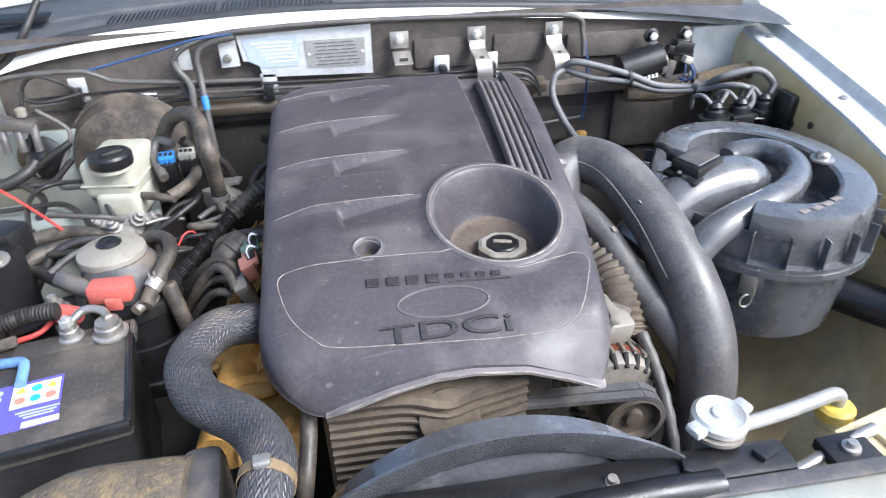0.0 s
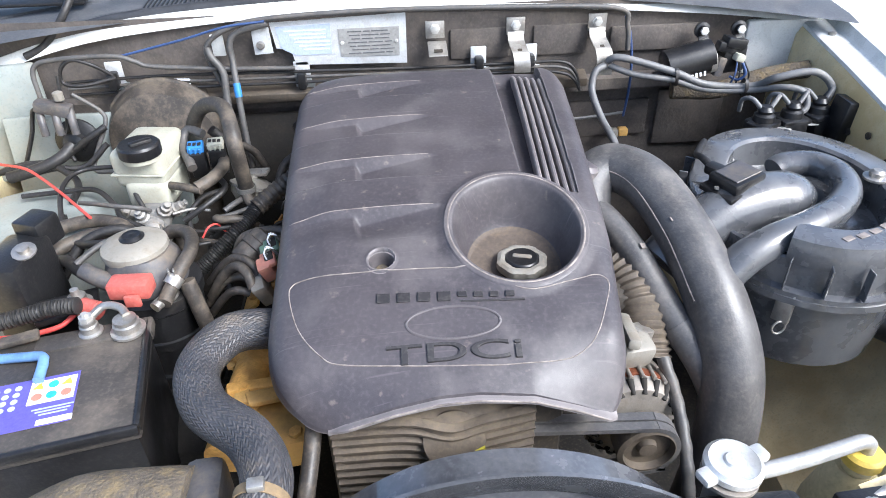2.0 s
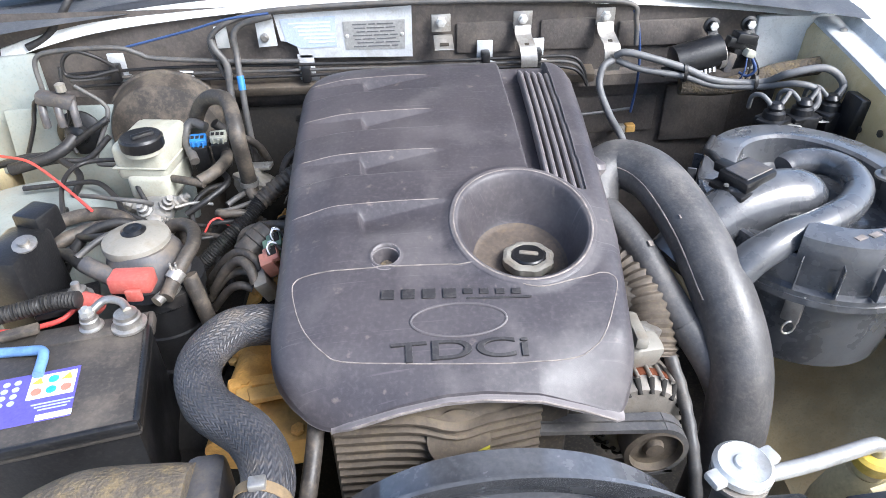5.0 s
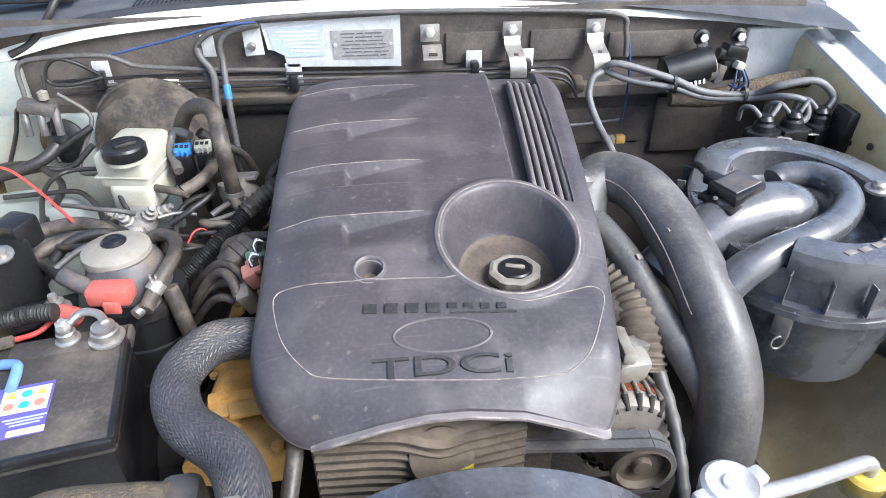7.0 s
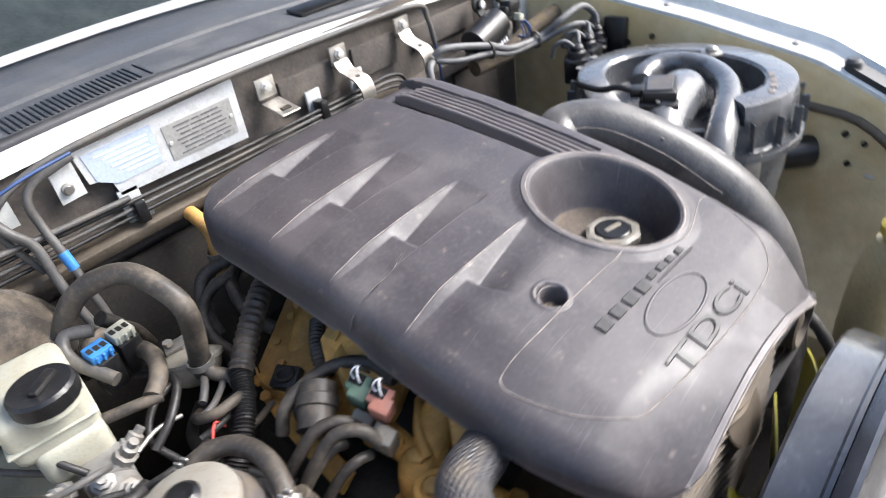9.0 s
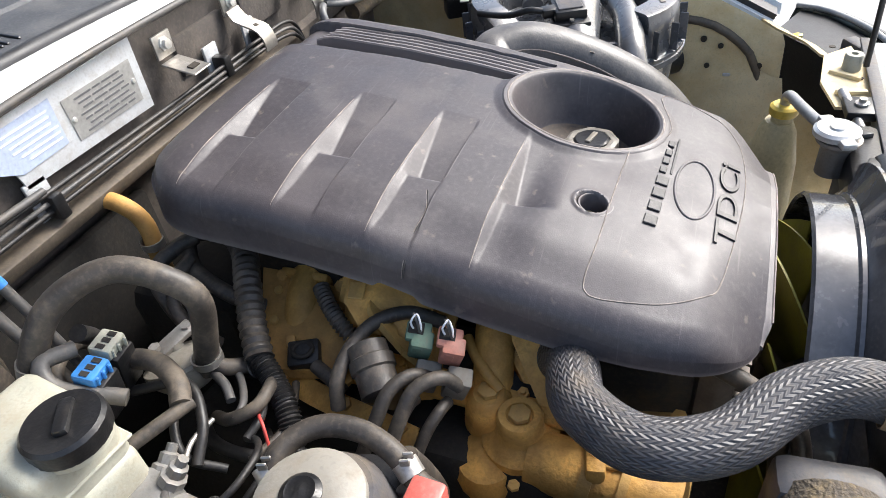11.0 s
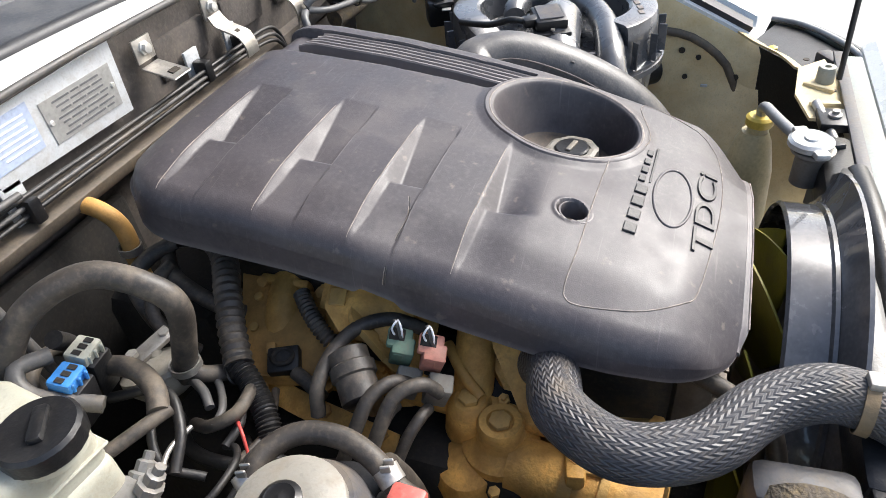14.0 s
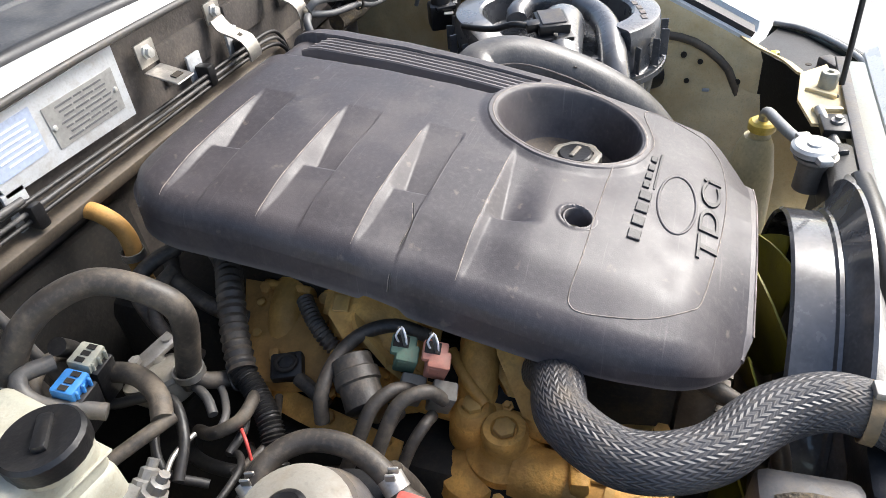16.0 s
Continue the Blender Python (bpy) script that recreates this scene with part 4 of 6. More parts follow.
    part("plate", Geo().prism([(-0.085, 0.43, 0.835), (-0.200, 0.375, 0.795), (-0.215, 0.335, 0.785), (-0.190, 0.255, 0.790), (-0.105, 0.27, 0.83)], (0.001, 0, 0.006)), "clay", en)
    part("arch", Geo().ribbon([(-0.15, 0.215, 0.86), (-0.175, 0.20, 0.86), (-0.18, 0.17, 0.84), (-0.18, 0.13, 0.815)], 0.05, 0.008, (0.3, 0.6, 0.3)), "tan", en)
    part("shield", Geo().prism([(-0.105, 0.268, 0.885), (-0.150, 0.262, 0.868), (-0.168, 0.235, 0.845), (-0.165, 0.185, 0.838), (-0.150, 0.150, 0.842), (-0.120, 0.160, 0.868)], (-0.003, 0, 0.005)), "alu", en)
    part("shield_window", Geo().box((-0.138, 0.250, 0.880), (0.022, 0.020, 0.004), (0, -22, 10), 0.001, 1), "tan", en)
    for k in range(5):
        part("stud", Geo().lathe((-0.165 - 0.008 * (k % 2), 0.04 + 0.075 * k, 0.79), [(0.007, 0), (0.007, 0.006), (0.004, 0.007), (0.004, 0.014), (0, 0.014)], (-0.4, 0, 1), 6), "alu", en)
    for x, y, z in ((-0.197, 0.036, 0.792), (-0.178, 0.078, 0.796)):
        part("boss_bolt", Geo().lathe((x, y, z), [(0.013, 0), (0.013, 0.006), (0.008, 0.008), (0.0, 0.008)], seg=6), "tan", en)
    for k in range(6):
        a = 1.05 * k
        part("case_bolt", Geo().lathe((-0.200 + 0.052 * math.cos(a), 0.030 + 0.052 * math.sin(a), 0.738), [(0.007, 0), (0.007, 0.005), (0.0, 0.006)], seg=6), "tan", en)
    part("barrel", Geo().tube([(-0.210, 0.020, 0.738), (-0.214, -0.03, 0.738), (-0.220, -0.085, 0.735), (-0.226, -0.14, 0.730)], 0.034, 20), "alu", en)
    part("band", Geo().tube([(-0.214, -0.040, 0.738), (-0.216, -0.054, 0.737)], 0.0365, 20, 0.004), "tan", en)
    part("band", Geo().tube([(-0.219, -0.078, 0.736), (-0.220, -0.088, 0.735)], 0.0365, 20, 0.004), "tan", en)
    part("band_tab", Geo().box((-0.212, -0.064, 0.774), (0.022, 0.040, 0.006), (0, -6, 5), 0.002), "tan", en)
    part("band_bolt", Geo().lathe((-0.212, -0.052, 0.777), [(0.008, 0), (0.008, 0.005), (0.0, 0.006)], seg=6), "alu", en)
    part("bulge", Geo().lathe((-0.218, 0.066, 0.690), [(0.034, 0), (0.042, 0.020), (0.042, 0.036), (0.034, 0.052), (0.018, 0.060), (0.0, 0.062)], (-0.15, 0.05, 1), 24), "alu", en)
    part("bracket_foot", Geo().box((-0.180, -0.070, 0.772), (0.050, 0.026, 0.010), (0, 10, 20), 0.003), "tan", en)
    part("gusset", Geo().prism([(-0.135, 0.06, 0.84), (-0.175, 0.02, 0.79), (-0.165, -0.02, 0.77), (-0.125, 0.0, 0.84)], (0.006, 0.003, 0.004)), "alu", en)
    # lower case, its near-black colour painting the shade below the castings
    part("lower_case", Geo().box((-0.20, 0.17, 0.70), (0.11, 0.36, 0.08), (0, 12, 0), 0.02), "void_shade", en)
    part("pipe", Geo().tube([(-0.135, 0.27, 0.80), (-0.165, 0.255, 0.825), (-0.19, 0.235, 0.81), (-0.20, 0.20, 0.79)], 0.008, 10), "alu", en)
    part("pipe", Geo().tube([(-0.125, 0.12, 0.82), (-0.16, 0.09, 0.815), (-0.175, 0.065, 0.80)], 0.007, 10), "alu", en)
    part("sensor", Geo().box((-0.192, 0.312, 0.805), (0.034, 0.040, 0.024), (0, -20, 25), 0.004), "wire", en)
    part("sensor_neck", Geo().tube([(-0.202, 0.292, 0.803), (-0.212, 0.268, 0.800), (-0.222, 0.246, 0.792)], 0.009, 10), "rubber_grey", en)
    part("sensor_key", Geo().box((-0.186, 0.332, 0.816), (0.016, 0.012, 0.010), (0, -20, 25), 0.002), "clay", en)
    part("sensor_ring", Geo().tube([(-0.195 + 0.012 * math.cos(a), 0.310 + 0.012 * math.sin(a), 0.819) for a in np.linspace(0, 6.283, 18)], 0.003, 6), "grime", en)
    for x, y, z in ((-0.195, 0.26, 0.775), (-0.21, 0.36, 0.79), (-0.13, -0.13, 0.76)):
        part("bolt", Geo().lathe((x, y, z), [(0.010, 0), (0.010, 0.006), (0.0, 0.007)], (-0.2, 0, 1), 6), "alu", en)

    sol = thing("solenoid_valve", "grey ribbed cylindrical solenoid valve", "valve", (-0.225, 0.185, 0.80))
    part("body", Geo().lathe((-0.245, 0.175, 0.835), [(0.016, 0), (0.023, 0.004), (0.023, 0.03), (0.026, 0.032), (0.026, 0.045), (0.023, 0.047), (0.023, 0.062), (0.014, 0.066)], (0.55, 0.45, 0.35)), "rubber_grey", sol)
    part("bracket", Geo().box((-0.222, 0.19, 0.815), (0.03, 0.04, 0.03), bevel=0.004), "cast", sol)
    for y, mat, nm, lab in ((0.152, "green", "injector_connector", "dusty green wiring connector on a grey clip"), (0.115, "salmon", "injector_connector", "dusty salmon red wiring connector on a grey clip")):
        c = thing(nm, lab, "connector", (-0.183, y, 0.82), "engine sensor connectors")
        part("base", Geo().box((-0.198, y - 0.008, 0.826), (0.022, 0.028, 0.050), (18, -18, 10), 0.003), "bone", c)
        part("socket", Geo().box((-0.1815, y + 0.002, 0.8855), (0.015, 0.018, 0.003), (18, -18, 10), 0.001, 1), "void_shade", c)
        part("latch", Geo().box((-0.197, y - 0.002, 0.868), (0.004, 0.012, 0.018), (18, -18, 10), 0.001, 1), mat, c)
        for d in (-1, 1):
            part("pin_wire", Geo().tube([(-0.183, y + 0.004 * d, 0.884), (-0.185, y + 0.006 * d, 0.897), (-0.180, y + 0.002 * d, 0.904), (-0.172, y + 0.004, 0.898)], 0.0012, 6), "paper", c)
        part("shell", Geo().box((-0.186, y - 0.002, 0.864), (0.021, 0.025, 0.036), (18, -18, 10), 0.003), mat, c)
        part("collar", Geo().box((-0.182, y, 0.880), (0.024, 0.028, 0.010), (18, -18, 10), 0.003), mat, c)
        part("wire", Geo().tube([(-0.184, y - 0.003, 0.884), (-0.183, y - 0.002, 0.897), (-0.178, y + 0.004, 0.903), (-0.172, y + 0.006, 0.893), (-0.160, y + 0.008, 0.875)], 0.0022, 6), "wire_grey", c)
    hoses = (
        ([(-0.305, 0.185, 0.79), (-0.275, 0.172, 0.83), (-0.248, 0.164, 0.853), (-0.222, 0.147, 0.855), (-0.208, 0.130, 0.838)], 0.0080),
        ([(-0.300, 0.160, 0.78), (-0.270, 0.148, 0.828), (-0.241, 0.137, 0.856), (-0.219, 0.114, 0.858), (-0.210, 0.098, 0.838)], 0.0080),
        ([(-0.310, 0.165, 0.76), (-0.275, 0.153, 0.81), (-0.245, 0.147, 0.828), (-0.228, 0.145, 0.822)], 0.0068),
        ([(-0.300, 0.138, 0.76), (-0.262, 0.122, 0.81), (-0.238, 0.112, 0.826), (-0.220, 0.110, 0.820)], 0.0068),
    )
    for pts, r in hoses:
        solid("vacuum_hose", Geo().tube(pts, r, 12), "rubber_grey", "short grey rubber vacuum hose on the engine side", "hose", "vacuum hoses")

    # main harness: wrapped, then corrugated
    har = thing("wiring_harness", "dark corrugated engine wiring harness with tape", "wiring harness", (-0.25, 0.33, 0.76))
    part("wrap", Geo().tube([(-0.080, 0.530, 0.880), (-0.082, 0.475, 0.887), (-0.112, 0.428, 0.888), (-0.160, 0.392, 0.882), (-0.205, 0.362, 0.863), (-0.240, 0.335, 0.845)], 0.0165, 14, 0.003, ripple=(0.011, 0.0014)), "rubber_grey", har)
    part("conduit", Geo().tube([(-0.238, 0.338, 0.846), (-0.252, 0.315, 0.835), (-0.278, 0.283, 0.822), (-0.308, 0.262, 0.80), (-0.345, 0.25, 0.77), (-0.39, 0.245, 0.74)], 0.0130, 14, 0.0011, ripple=(0.0048, 0.0017)), "wire", har)
    part("tie", Geo().ribbon([(-0.238 + 0.019 * math.cos(a), 0.338 + 0.010 * math.sin(a), 0.846 + 0.016 * math.sin(a + 0.6)) for a in np.linspace(0, 6.283, 20)], 0.006, 0.002, (-0.5, -0.75, -0.4)), "wire", har)
    tb = thing("turbo_pipe", "dusty ribbed pipe beside the intake hose", "pipe", (0.37, 0.06, 0.60))
    part("bellows", Geo().tube([(0.360, 0.14, 0.835), (0.385, 0.085, 0.825), (0.395, 0.03, 0.795), (0.392, -0.02, 0.745)], 0.038, 20, 0.002, ripple=(0.012, 0.0025)), "timing", tb)
    part("housing", Geo().box((0.335, 0.15, 0.74), (0.12, 0.26, 0.20), (0, 10, 0), 0.03), "grime", tb)
    cp = thing("coolant_pipe", "segmented bare metal pipe beside the alternator", "pipe", (0.405, -0.15, 0.66))
    part("pipe", Geo().tube([(0.400, -0.06, 0.785), (0.408, -0.10, 0.755), (0.408, -0.15, 0.725), (0.405, -0.20, 0.68), (0.40, -0.24, 0.62)], 0.0095, 12, 0.003, ripple=(0.03, 0.0006)), "wire_grey", cp)
    part("fitting", Geo().box((0.375, -0.02, 0.80), (0.035, 0.03, 0.02), (0, 20, 30), 0.004), "steel", cp)

    # alternator, belts
    al = thing("alternator", "dusty cast alternator with slots showing copper windings", "alternator", (0.34, -0.10, 0.60))
    ax = Vector((0, -1, 0.12)).normalized()
    part("body", Geo().lathe((0.352, -0.015, 0.715), [(0.05, 0), (0.068, 0.006), (0.072, 0.04), (0.072, 0.075), (0.062, 0.092), (0.03, 0.098)], ax), "alu_clean", al)
    part("windings", Geo().lathe((0.352, -0.070, 0.722), [(0.060, 0), (0.0735, 0.002), (0.0735, 0.016), (0.060, 0.018)], ax), "copper", al)
    for k in range(26):
        a = 2 * math.pi * k / 26
        q = ax.to_track_quat("Z", "Y").to_matrix()
        p = Vector((0.352, -0.079, 0.723)) + q @ Vector((0.0745 * math.cos(a), 0.0745 * math.sin(a), 0))
        part("rib", Geo().tube([p - ax * 0.014, p + ax * 0.016], 0.0032, 6), "alu_clean", al)
    for k in range(22):
        a = 2 * math.pi * k / 22
        q = ax.to_track_quat("Z", "Y").to_matrix()
        base = Vector((0.352, -0.015, 0.715))
        p0 = base + q @ Vector((0.0715 * math.cos(a), 0.0715 * math.sin(a), 0.0775))
        p1 = base + q @ Vector((0.0560 * math.cos(a), 0.0560 * math.sin(a), 0.0945))
        part("vent_slot", Geo().tube([p0, p1], [0.0052, 0.0036], 6, 0.006), "void_shade", al)
    part("pulley", Geo().lathe((0.352, -0.117, 0.725), [(0.034, 0), (0.036, 0.002), (0.030, 0.008), (0.034, 0.014), (0.030, 0.020), (0.036, 0.026), (0.02, 0.028), (0.018, 0.02), (0.0, 0.02)], ax), "grime", al)
    part("bracket", Geo().box((0.356, -0.045, 0.812), (0.055, 0.040, 0.045), (10, 6, 12), 0.010), "bone", al)
    part("bracket_arm", Geo().box((0.350, -0.030, 0.838), (0.020, 0.090, 0.018), (-14, 8, -8), 0.006), "bone", al)
    al.location += Vector((0.0, -0.008, -0.016))
    bl = thing("drive_belts", "worn black rubber drive belts round the pulleys", "drive belt", (0.2, -0.16, 0.62))
    for d in (0, 0.016):
        loop = arc((0.36, 0.0), 0.045, 0.045, 75, -80, 8) + arc((0.06, 0.0), 0.07, 0.07, -90, -270, 10)
        pts = [(x, -0.165 - d, 0.700 + y + (0.02 * (x - 0.2))) for x, y, _ in loop]
        part("belt", Geo().ribbon(pts + pts[:1], 0.013, 0.007, (0, 1, 0)), "rubber", bl)
    part("pulley", Geo().lathe((0.365, -0.150, 0.703), [(0.041, 0), (0.043, 0.002), (0.043, 0.036), (0.036, 0.038), (0.033, 0.028), (0.014, 0.026), (0.012, 0.034), (0.0, 0.034)], (0, -1, 0)), "timing", bl)
    part("pulley", Geo().lathe((0.06, -0.150, 0.70), [(0.066, 0), (0.066, 0.04), (0.04, 0.042), (0.0, 0.042)], (0, -1, 0)), "timing", bl)
    bl.location += Vector((-0.020, 0.0, 0.034))


def build_hoses():
    th = thing("intake_hose", "large black rubber intake hose with dusty patches", "hose", (0.5, -0.1, 0.45))
    line = [(0.335, 0.185, 0.895), (0.35, 0.225, 0.925), (0.39, 0.235, 0.942), (0.435, 0.18, 0.937), (0.468, 0.09, 0.897), (0.493, 0.0, 0.835), (0.507, -0.06, 0.762), (0.503, -0.10, 0.675), (0.488, -0.12, 0.58), (0.470, -0.13, 0.45)]
    rad = [0.040, 0.041, 0.041, 0.042, 0.043, 0.045, 0.046, 0.046, 0.046, 0.046]
    part("hose", Geo().tube(line, rad, 28), "rubber", th)
    side = Vector((-0.90, -0.30, 0.31)).normalized()
    part("mark", Geo().box((0.441, 0.084, 0.9305), (0.012, 0.007, 0.002), (20, 25, 20), 0.0006, 1), "worn_edge", th, "small pale mark on the rubber")
    part("seam", Geo().tube([Vector(p) + side * r for p, r in zip(line[2:6], rad[2:6])], 0.0016, 6), "worn_edge", th, "pale dusty mould seam")
    ch = thing("charge_air_hose", "thinner black rubber hose beside the intake hose", "hose", (0.45, -0.09, 0.6))
    part("hose", Geo().tube([(0.30, 0.20, 0.90), (0.345, 0.17, 0.90), (0.385, 0.11, 0.872), (0.420, 0.04, 0.825), (0.447, -0.015, 0.785), (0.478, -0.055, 0.735), (0.505, -0.075, 0.66), (0.515, -0.085, 0.58)], 0.0235, 22), "rubber", ch)
    part("collar", Geo().tube([(0.335, 0.178, 0.902), (0.350, 0.166, 0.898)], 0.0255, 22, 0.005), "rubber", ch)
    part("collar", Geo().tube([(0.440, -0.003, 0.795), (0.452, -0.020, 0.780)], 0.0258, 22, 0.005), "rubber", ch)
    part("mark", Geo().box((0.402, 0.085, 0.884), (0.012, 0.010, 0.002), (30, 20, 30), 0.0005, 1), "worn_edge", ch, "small pale mark on the rubber")
    br = thing("radiator_hose", "upper radiator hose in a woven grey sleeve", "hose", (-0.2, -0.1, 0.83))
    part("hose", Geo().tube([(-0.120, 0.010, 0.815), (-0.162, -0.014, 0.850), (-0.216, -0.034, 0.862), (-0.246, -0.096, 0.862), (-0.222, -0.166, 0.862), (-0.160, -0.222, 0.865), (-0.130, -0.280, 0.868), (-0.134, -0.335, 0.858), (-0.14, -0.38, 0.83)], 0.0290, 36, 0.004), "braid", br)
    part("clamp", Geo().ribbon([(-0.132 + 0.0305 * math.cos(a), -0.310 - 0.004 * math.cos(a), 0.864 + 0.0305 * math.sin(a)) for a in np.linspace(0, 2 * math.pi, 25)], 0.012, 0.0015, (-0.1, -0.98, -0.1)), "cast", br)
    part("clamp_tab", Geo().box((-0.132, -0.310, 0.897), (0.018, 0.014, 0.010), (0, 0, 5), 0.002), "steel", br)
    for n, (pts, r, lab) in enumerate((
        ([(-0.380, 0.515, 0.888), (-0.372, 0.495, 0.938), (-0.346, 0.477, 0.982), (-0.315, 0.454, 1.003), (-0.285, 0.425, 1.005), (-0.268, 0.383, 0.984), (-0.262, 0.361, 0.950), (-0.265, 0.386, 0.859), (-0.265, 0.386, 0.839)], 0.0142, "grey rubber servo hose arched over the master cylinder"),
        ([(-0.265, 0.386, 0.859), (-0.262, 0.37, 0.845), (-0.24, 0.35, 0.83)], 0.010, "short grey rubber hose below a wire clamp"),
        ([(-0.385, 0.235, 0.83), (-0.372, 0.230, 0.865), (-0.344, 0.222, 0.876), (-0.321, 0.198, 0.878), (-0.314, 0.161, 0.875), (-0.322, 0.125, 0.868), (-0.335, 0.095, 0.85), (-0.340, 0.07, 0.842)], 0.0115, "grey rubber fuel hose looped beside the filter"),
        ([(-0.345, 0.350, 0.885), (-0.322, 0.372, 0.890), (-0.308, 0.410, 0.893), (-0.315, 0.450, 0.890), (-0.340, 0.480, 0.87)], 0.0115, "grey rubber brake hose by the reservoir"),
        ([(-0.10, 0.515, 0.885), (-0.13, 0.535, 0.880), (-0.165, 0.540, 0.868), (-0.185, 0.515, 0.84), (-0.19, 0.49, 0.80)], 0.0105, "grey rubber heater hose behind the engine"),
        ([(-0.105, 0.530, 0.870), (-0.14, 0.495, 0.865), (-0.157, 0.450, 0.858), (-0.16, 0.410, 0.845), (-0.15, 0.39, 0.83)], 0.0105, "grey rubber heater hose behind the engine"),
        ([(-0.262, 0.225, 0.82), (-0.245, 0.228, 0.850), (-0.205, 0.227, 0.862), (-0.165, 0.213, 0.865), (-0.140, 0.181, 0.862), (-0.140, 0.140, 0.855)], 0.0085, "cloth-wrapped grey hose behind the connectors"),
        ([(-0.30, 0.37, 0.80), (-0.315, 0.33, 0.83), (-0.300, 0.300, 0.845), (-0.265, 0.305, 0.84), (-0.245, 0.33, 0.81)], 0.0075, "thin grey vacuum hose looped below the harness"),
        ([(-0.095, -0.16, 0.82), (-0.098, -0.20, 0.80), (-0.105, -0.245, 0.77), (-0.12, -0.27, 0.70)], 0.011, "grey rubber bypass hose in front of the engine"),
        ([(-0.06, -0.235, 0.74), (-0.075, -0.245, 0.70), (-0.10, -0.255, 0.62)], 0.012, "grey rubber bypass hose in front of the engine"),
    )):
        if n == 0:
            servo = thing("rubber_hose", lab, "hose", pts[0], "grey rubber hoses")
            part("tube", Geo().tube(pts, r, 18), "rubber_grey", servo)
        else:
            solid("rubber_hose", Geo().tube(pts, r, 14), "rubber_grey", lab, "hose", "grey rubber hoses")
    part("end_band", Geo().tube([(-0.375, 0.503, 0.918), (-0.372, 0.495, 0.938)], 0.0160, 18, 0.004), "bone", servo, "pale band round the hose end")
    part("spring_clamp", Geo().ribbon([(-0.265 + 0.017 * math.cos(a), 0.386 + 0.017 * math.sin(a), 0.859) for a in np.linspace(0, 2 * math.pi, 25)], 0.010, 0.002, (0, 0, 1)), "steel", servo, "zinc spring clamp")


# ---- air filter side ----
def build_airbox():
    c = (0.693, 0.172)
    rx, ry = 0.180, 0.214
    ab = thing("air_filter_box", "black plastic air filter box with a spiral lid", "air filter", (c[0], c[1], 0.60))

    def shell(profile, seg=64):
        return [[(c[0] + (rx + r) * math.cos(2 * math.pi * k / seg), c[1] + (ry + r) * math.sin(2 * math.pi * k / seg), z) for k in range(seg)] for r, z in profile]

    part("lower_body", Geo().grid(shell(((-0.06, 0.688), (-0.030, 0.692), (-0.022, 0.70), (-0.008, 0.832), (0.008, 0.835), (0.008, 0.846))), True, True), "airbox", ab)
    lid = part("lid", Geo().grid(shell(((0.006, 0.846), (0.006, 0.854), (-0.005, 0.857), (-0.009, 0.900), (-0.014, 0.902), (-0.060, 0.885), (-0.14, 0.880))), True, True), "airbox", ab)
    for k in range(22):
        a = 2 * math.pi * (k + 0.35) / 22
        p = (c[0] + (rx + 0.002) * math.cos(a), c[1] + (ry + 0.002) * math.sin(a), 0.882)
        part("rib", Geo().box(p, (0.015, 0.0028, 0.052), (0, 0, math.degrees(math.atan2(rx * math.sin(a), ry * math.cos(a)))), 0.001, 1), "airbox", lid)
    # raised flat crescent, cut off square at its front end
    rows = []
    for k in range(80):
        a = radians(-128 + 288 * k / 79)
        f = ease((79 - k) / 9)
        prof = ((-0.008, 0.896), (-0.009, 0.922), (-0.013, 0.934), (-0.020, 0.9365), (-0.060, 0.9365), (-0.066, 0.932), (-0.069, 0.880))
        rows.append([(c[0] + (rx + r) * math.cos(a), c[1] + (ry + r) * math.sin(a), z if z < 0.9 else 0.895 + (z - 0.895) * (0.2 + 0.8 * f)) for r, z in prof])
    part("crescent", Geo().grid(rows, True, True), "airbox", lid, "raised shiny crescent of the lid")
    # a slim duct curls round the domed outlet pipe
    part("duct", Geo().tube([(0.470, 0.005, 0.80), (0.500, 0.018, 0.850), (0.540, 0.032, 0.888), (0.588, 0.045, 0.908), (0.645, 0.062, 0.918), (0.702, 0.092, 0.924), (0.748, 0.142, 0.926), (0.763, 0.198, 0.926), (0.742, 0.240, 0.924), (0.700, 0.252, 0.918), (0.682, 0.248, 0.912)],
                            [0.026, 0.027, 0.027, 0.026, 0.025, 0.024, 0.023, 0.023, 0.023, 0.023, 0.021], 20), "airbox", lid)
    part("outlet", Geo().tube([(0.445, 0.100, 0.835), (0.490, 0.117, 0.872), (0.545, 0.135, 0.902), (0.605, 0.146, 0.914), (0.650, 0.149, 0.914), (0.672, 0.150, 0.911), (0.686, 0.150, 0.907), (0.694, 0.150, 0.902)], [0.044, 0.045, 0.046, 0.047, 0.046, 0.039, 0.028, 0.010], 24), "airbox", lid)
    part("outlet_seam", Geo().tube([(0.586, 0.186, 0.935), (0.640, 0.188, 0.938), (0.675, 0.176, 0.930)], 0.0018, 6), "airbox", lid)
    part("screw", Geo().lathe((0.806, 0.163, 0.934), [(0.020, 0), (0.020, 0.004), (0.012, 0.006), (0.012, 0.012), (0.007, 0.016), (0.0, 0.016)], seg=20), "steel", lid)
    part("clip", Geo().box((0.598, -0.008, 0.822), (0.010, 0.026, 0.056), (0, 0, 40), 0.002), "steel", ab)
    part("clip_ring", Geo().tube([(0.596 + 0.010 * math.cos(a), -0.014, 0.785 + 0.012 * math.sin(a)) for a in np.linspace(0, 2 * math.pi, 16)], 0.0018, 6), "steel", ab)
    part("snorkel", Geo().tube([(0.80, 0.07, 0.73), (0.85, 0.02, 0.725), (0.895, -0.02, 0.72)], 0.034, 20), "black", ab)
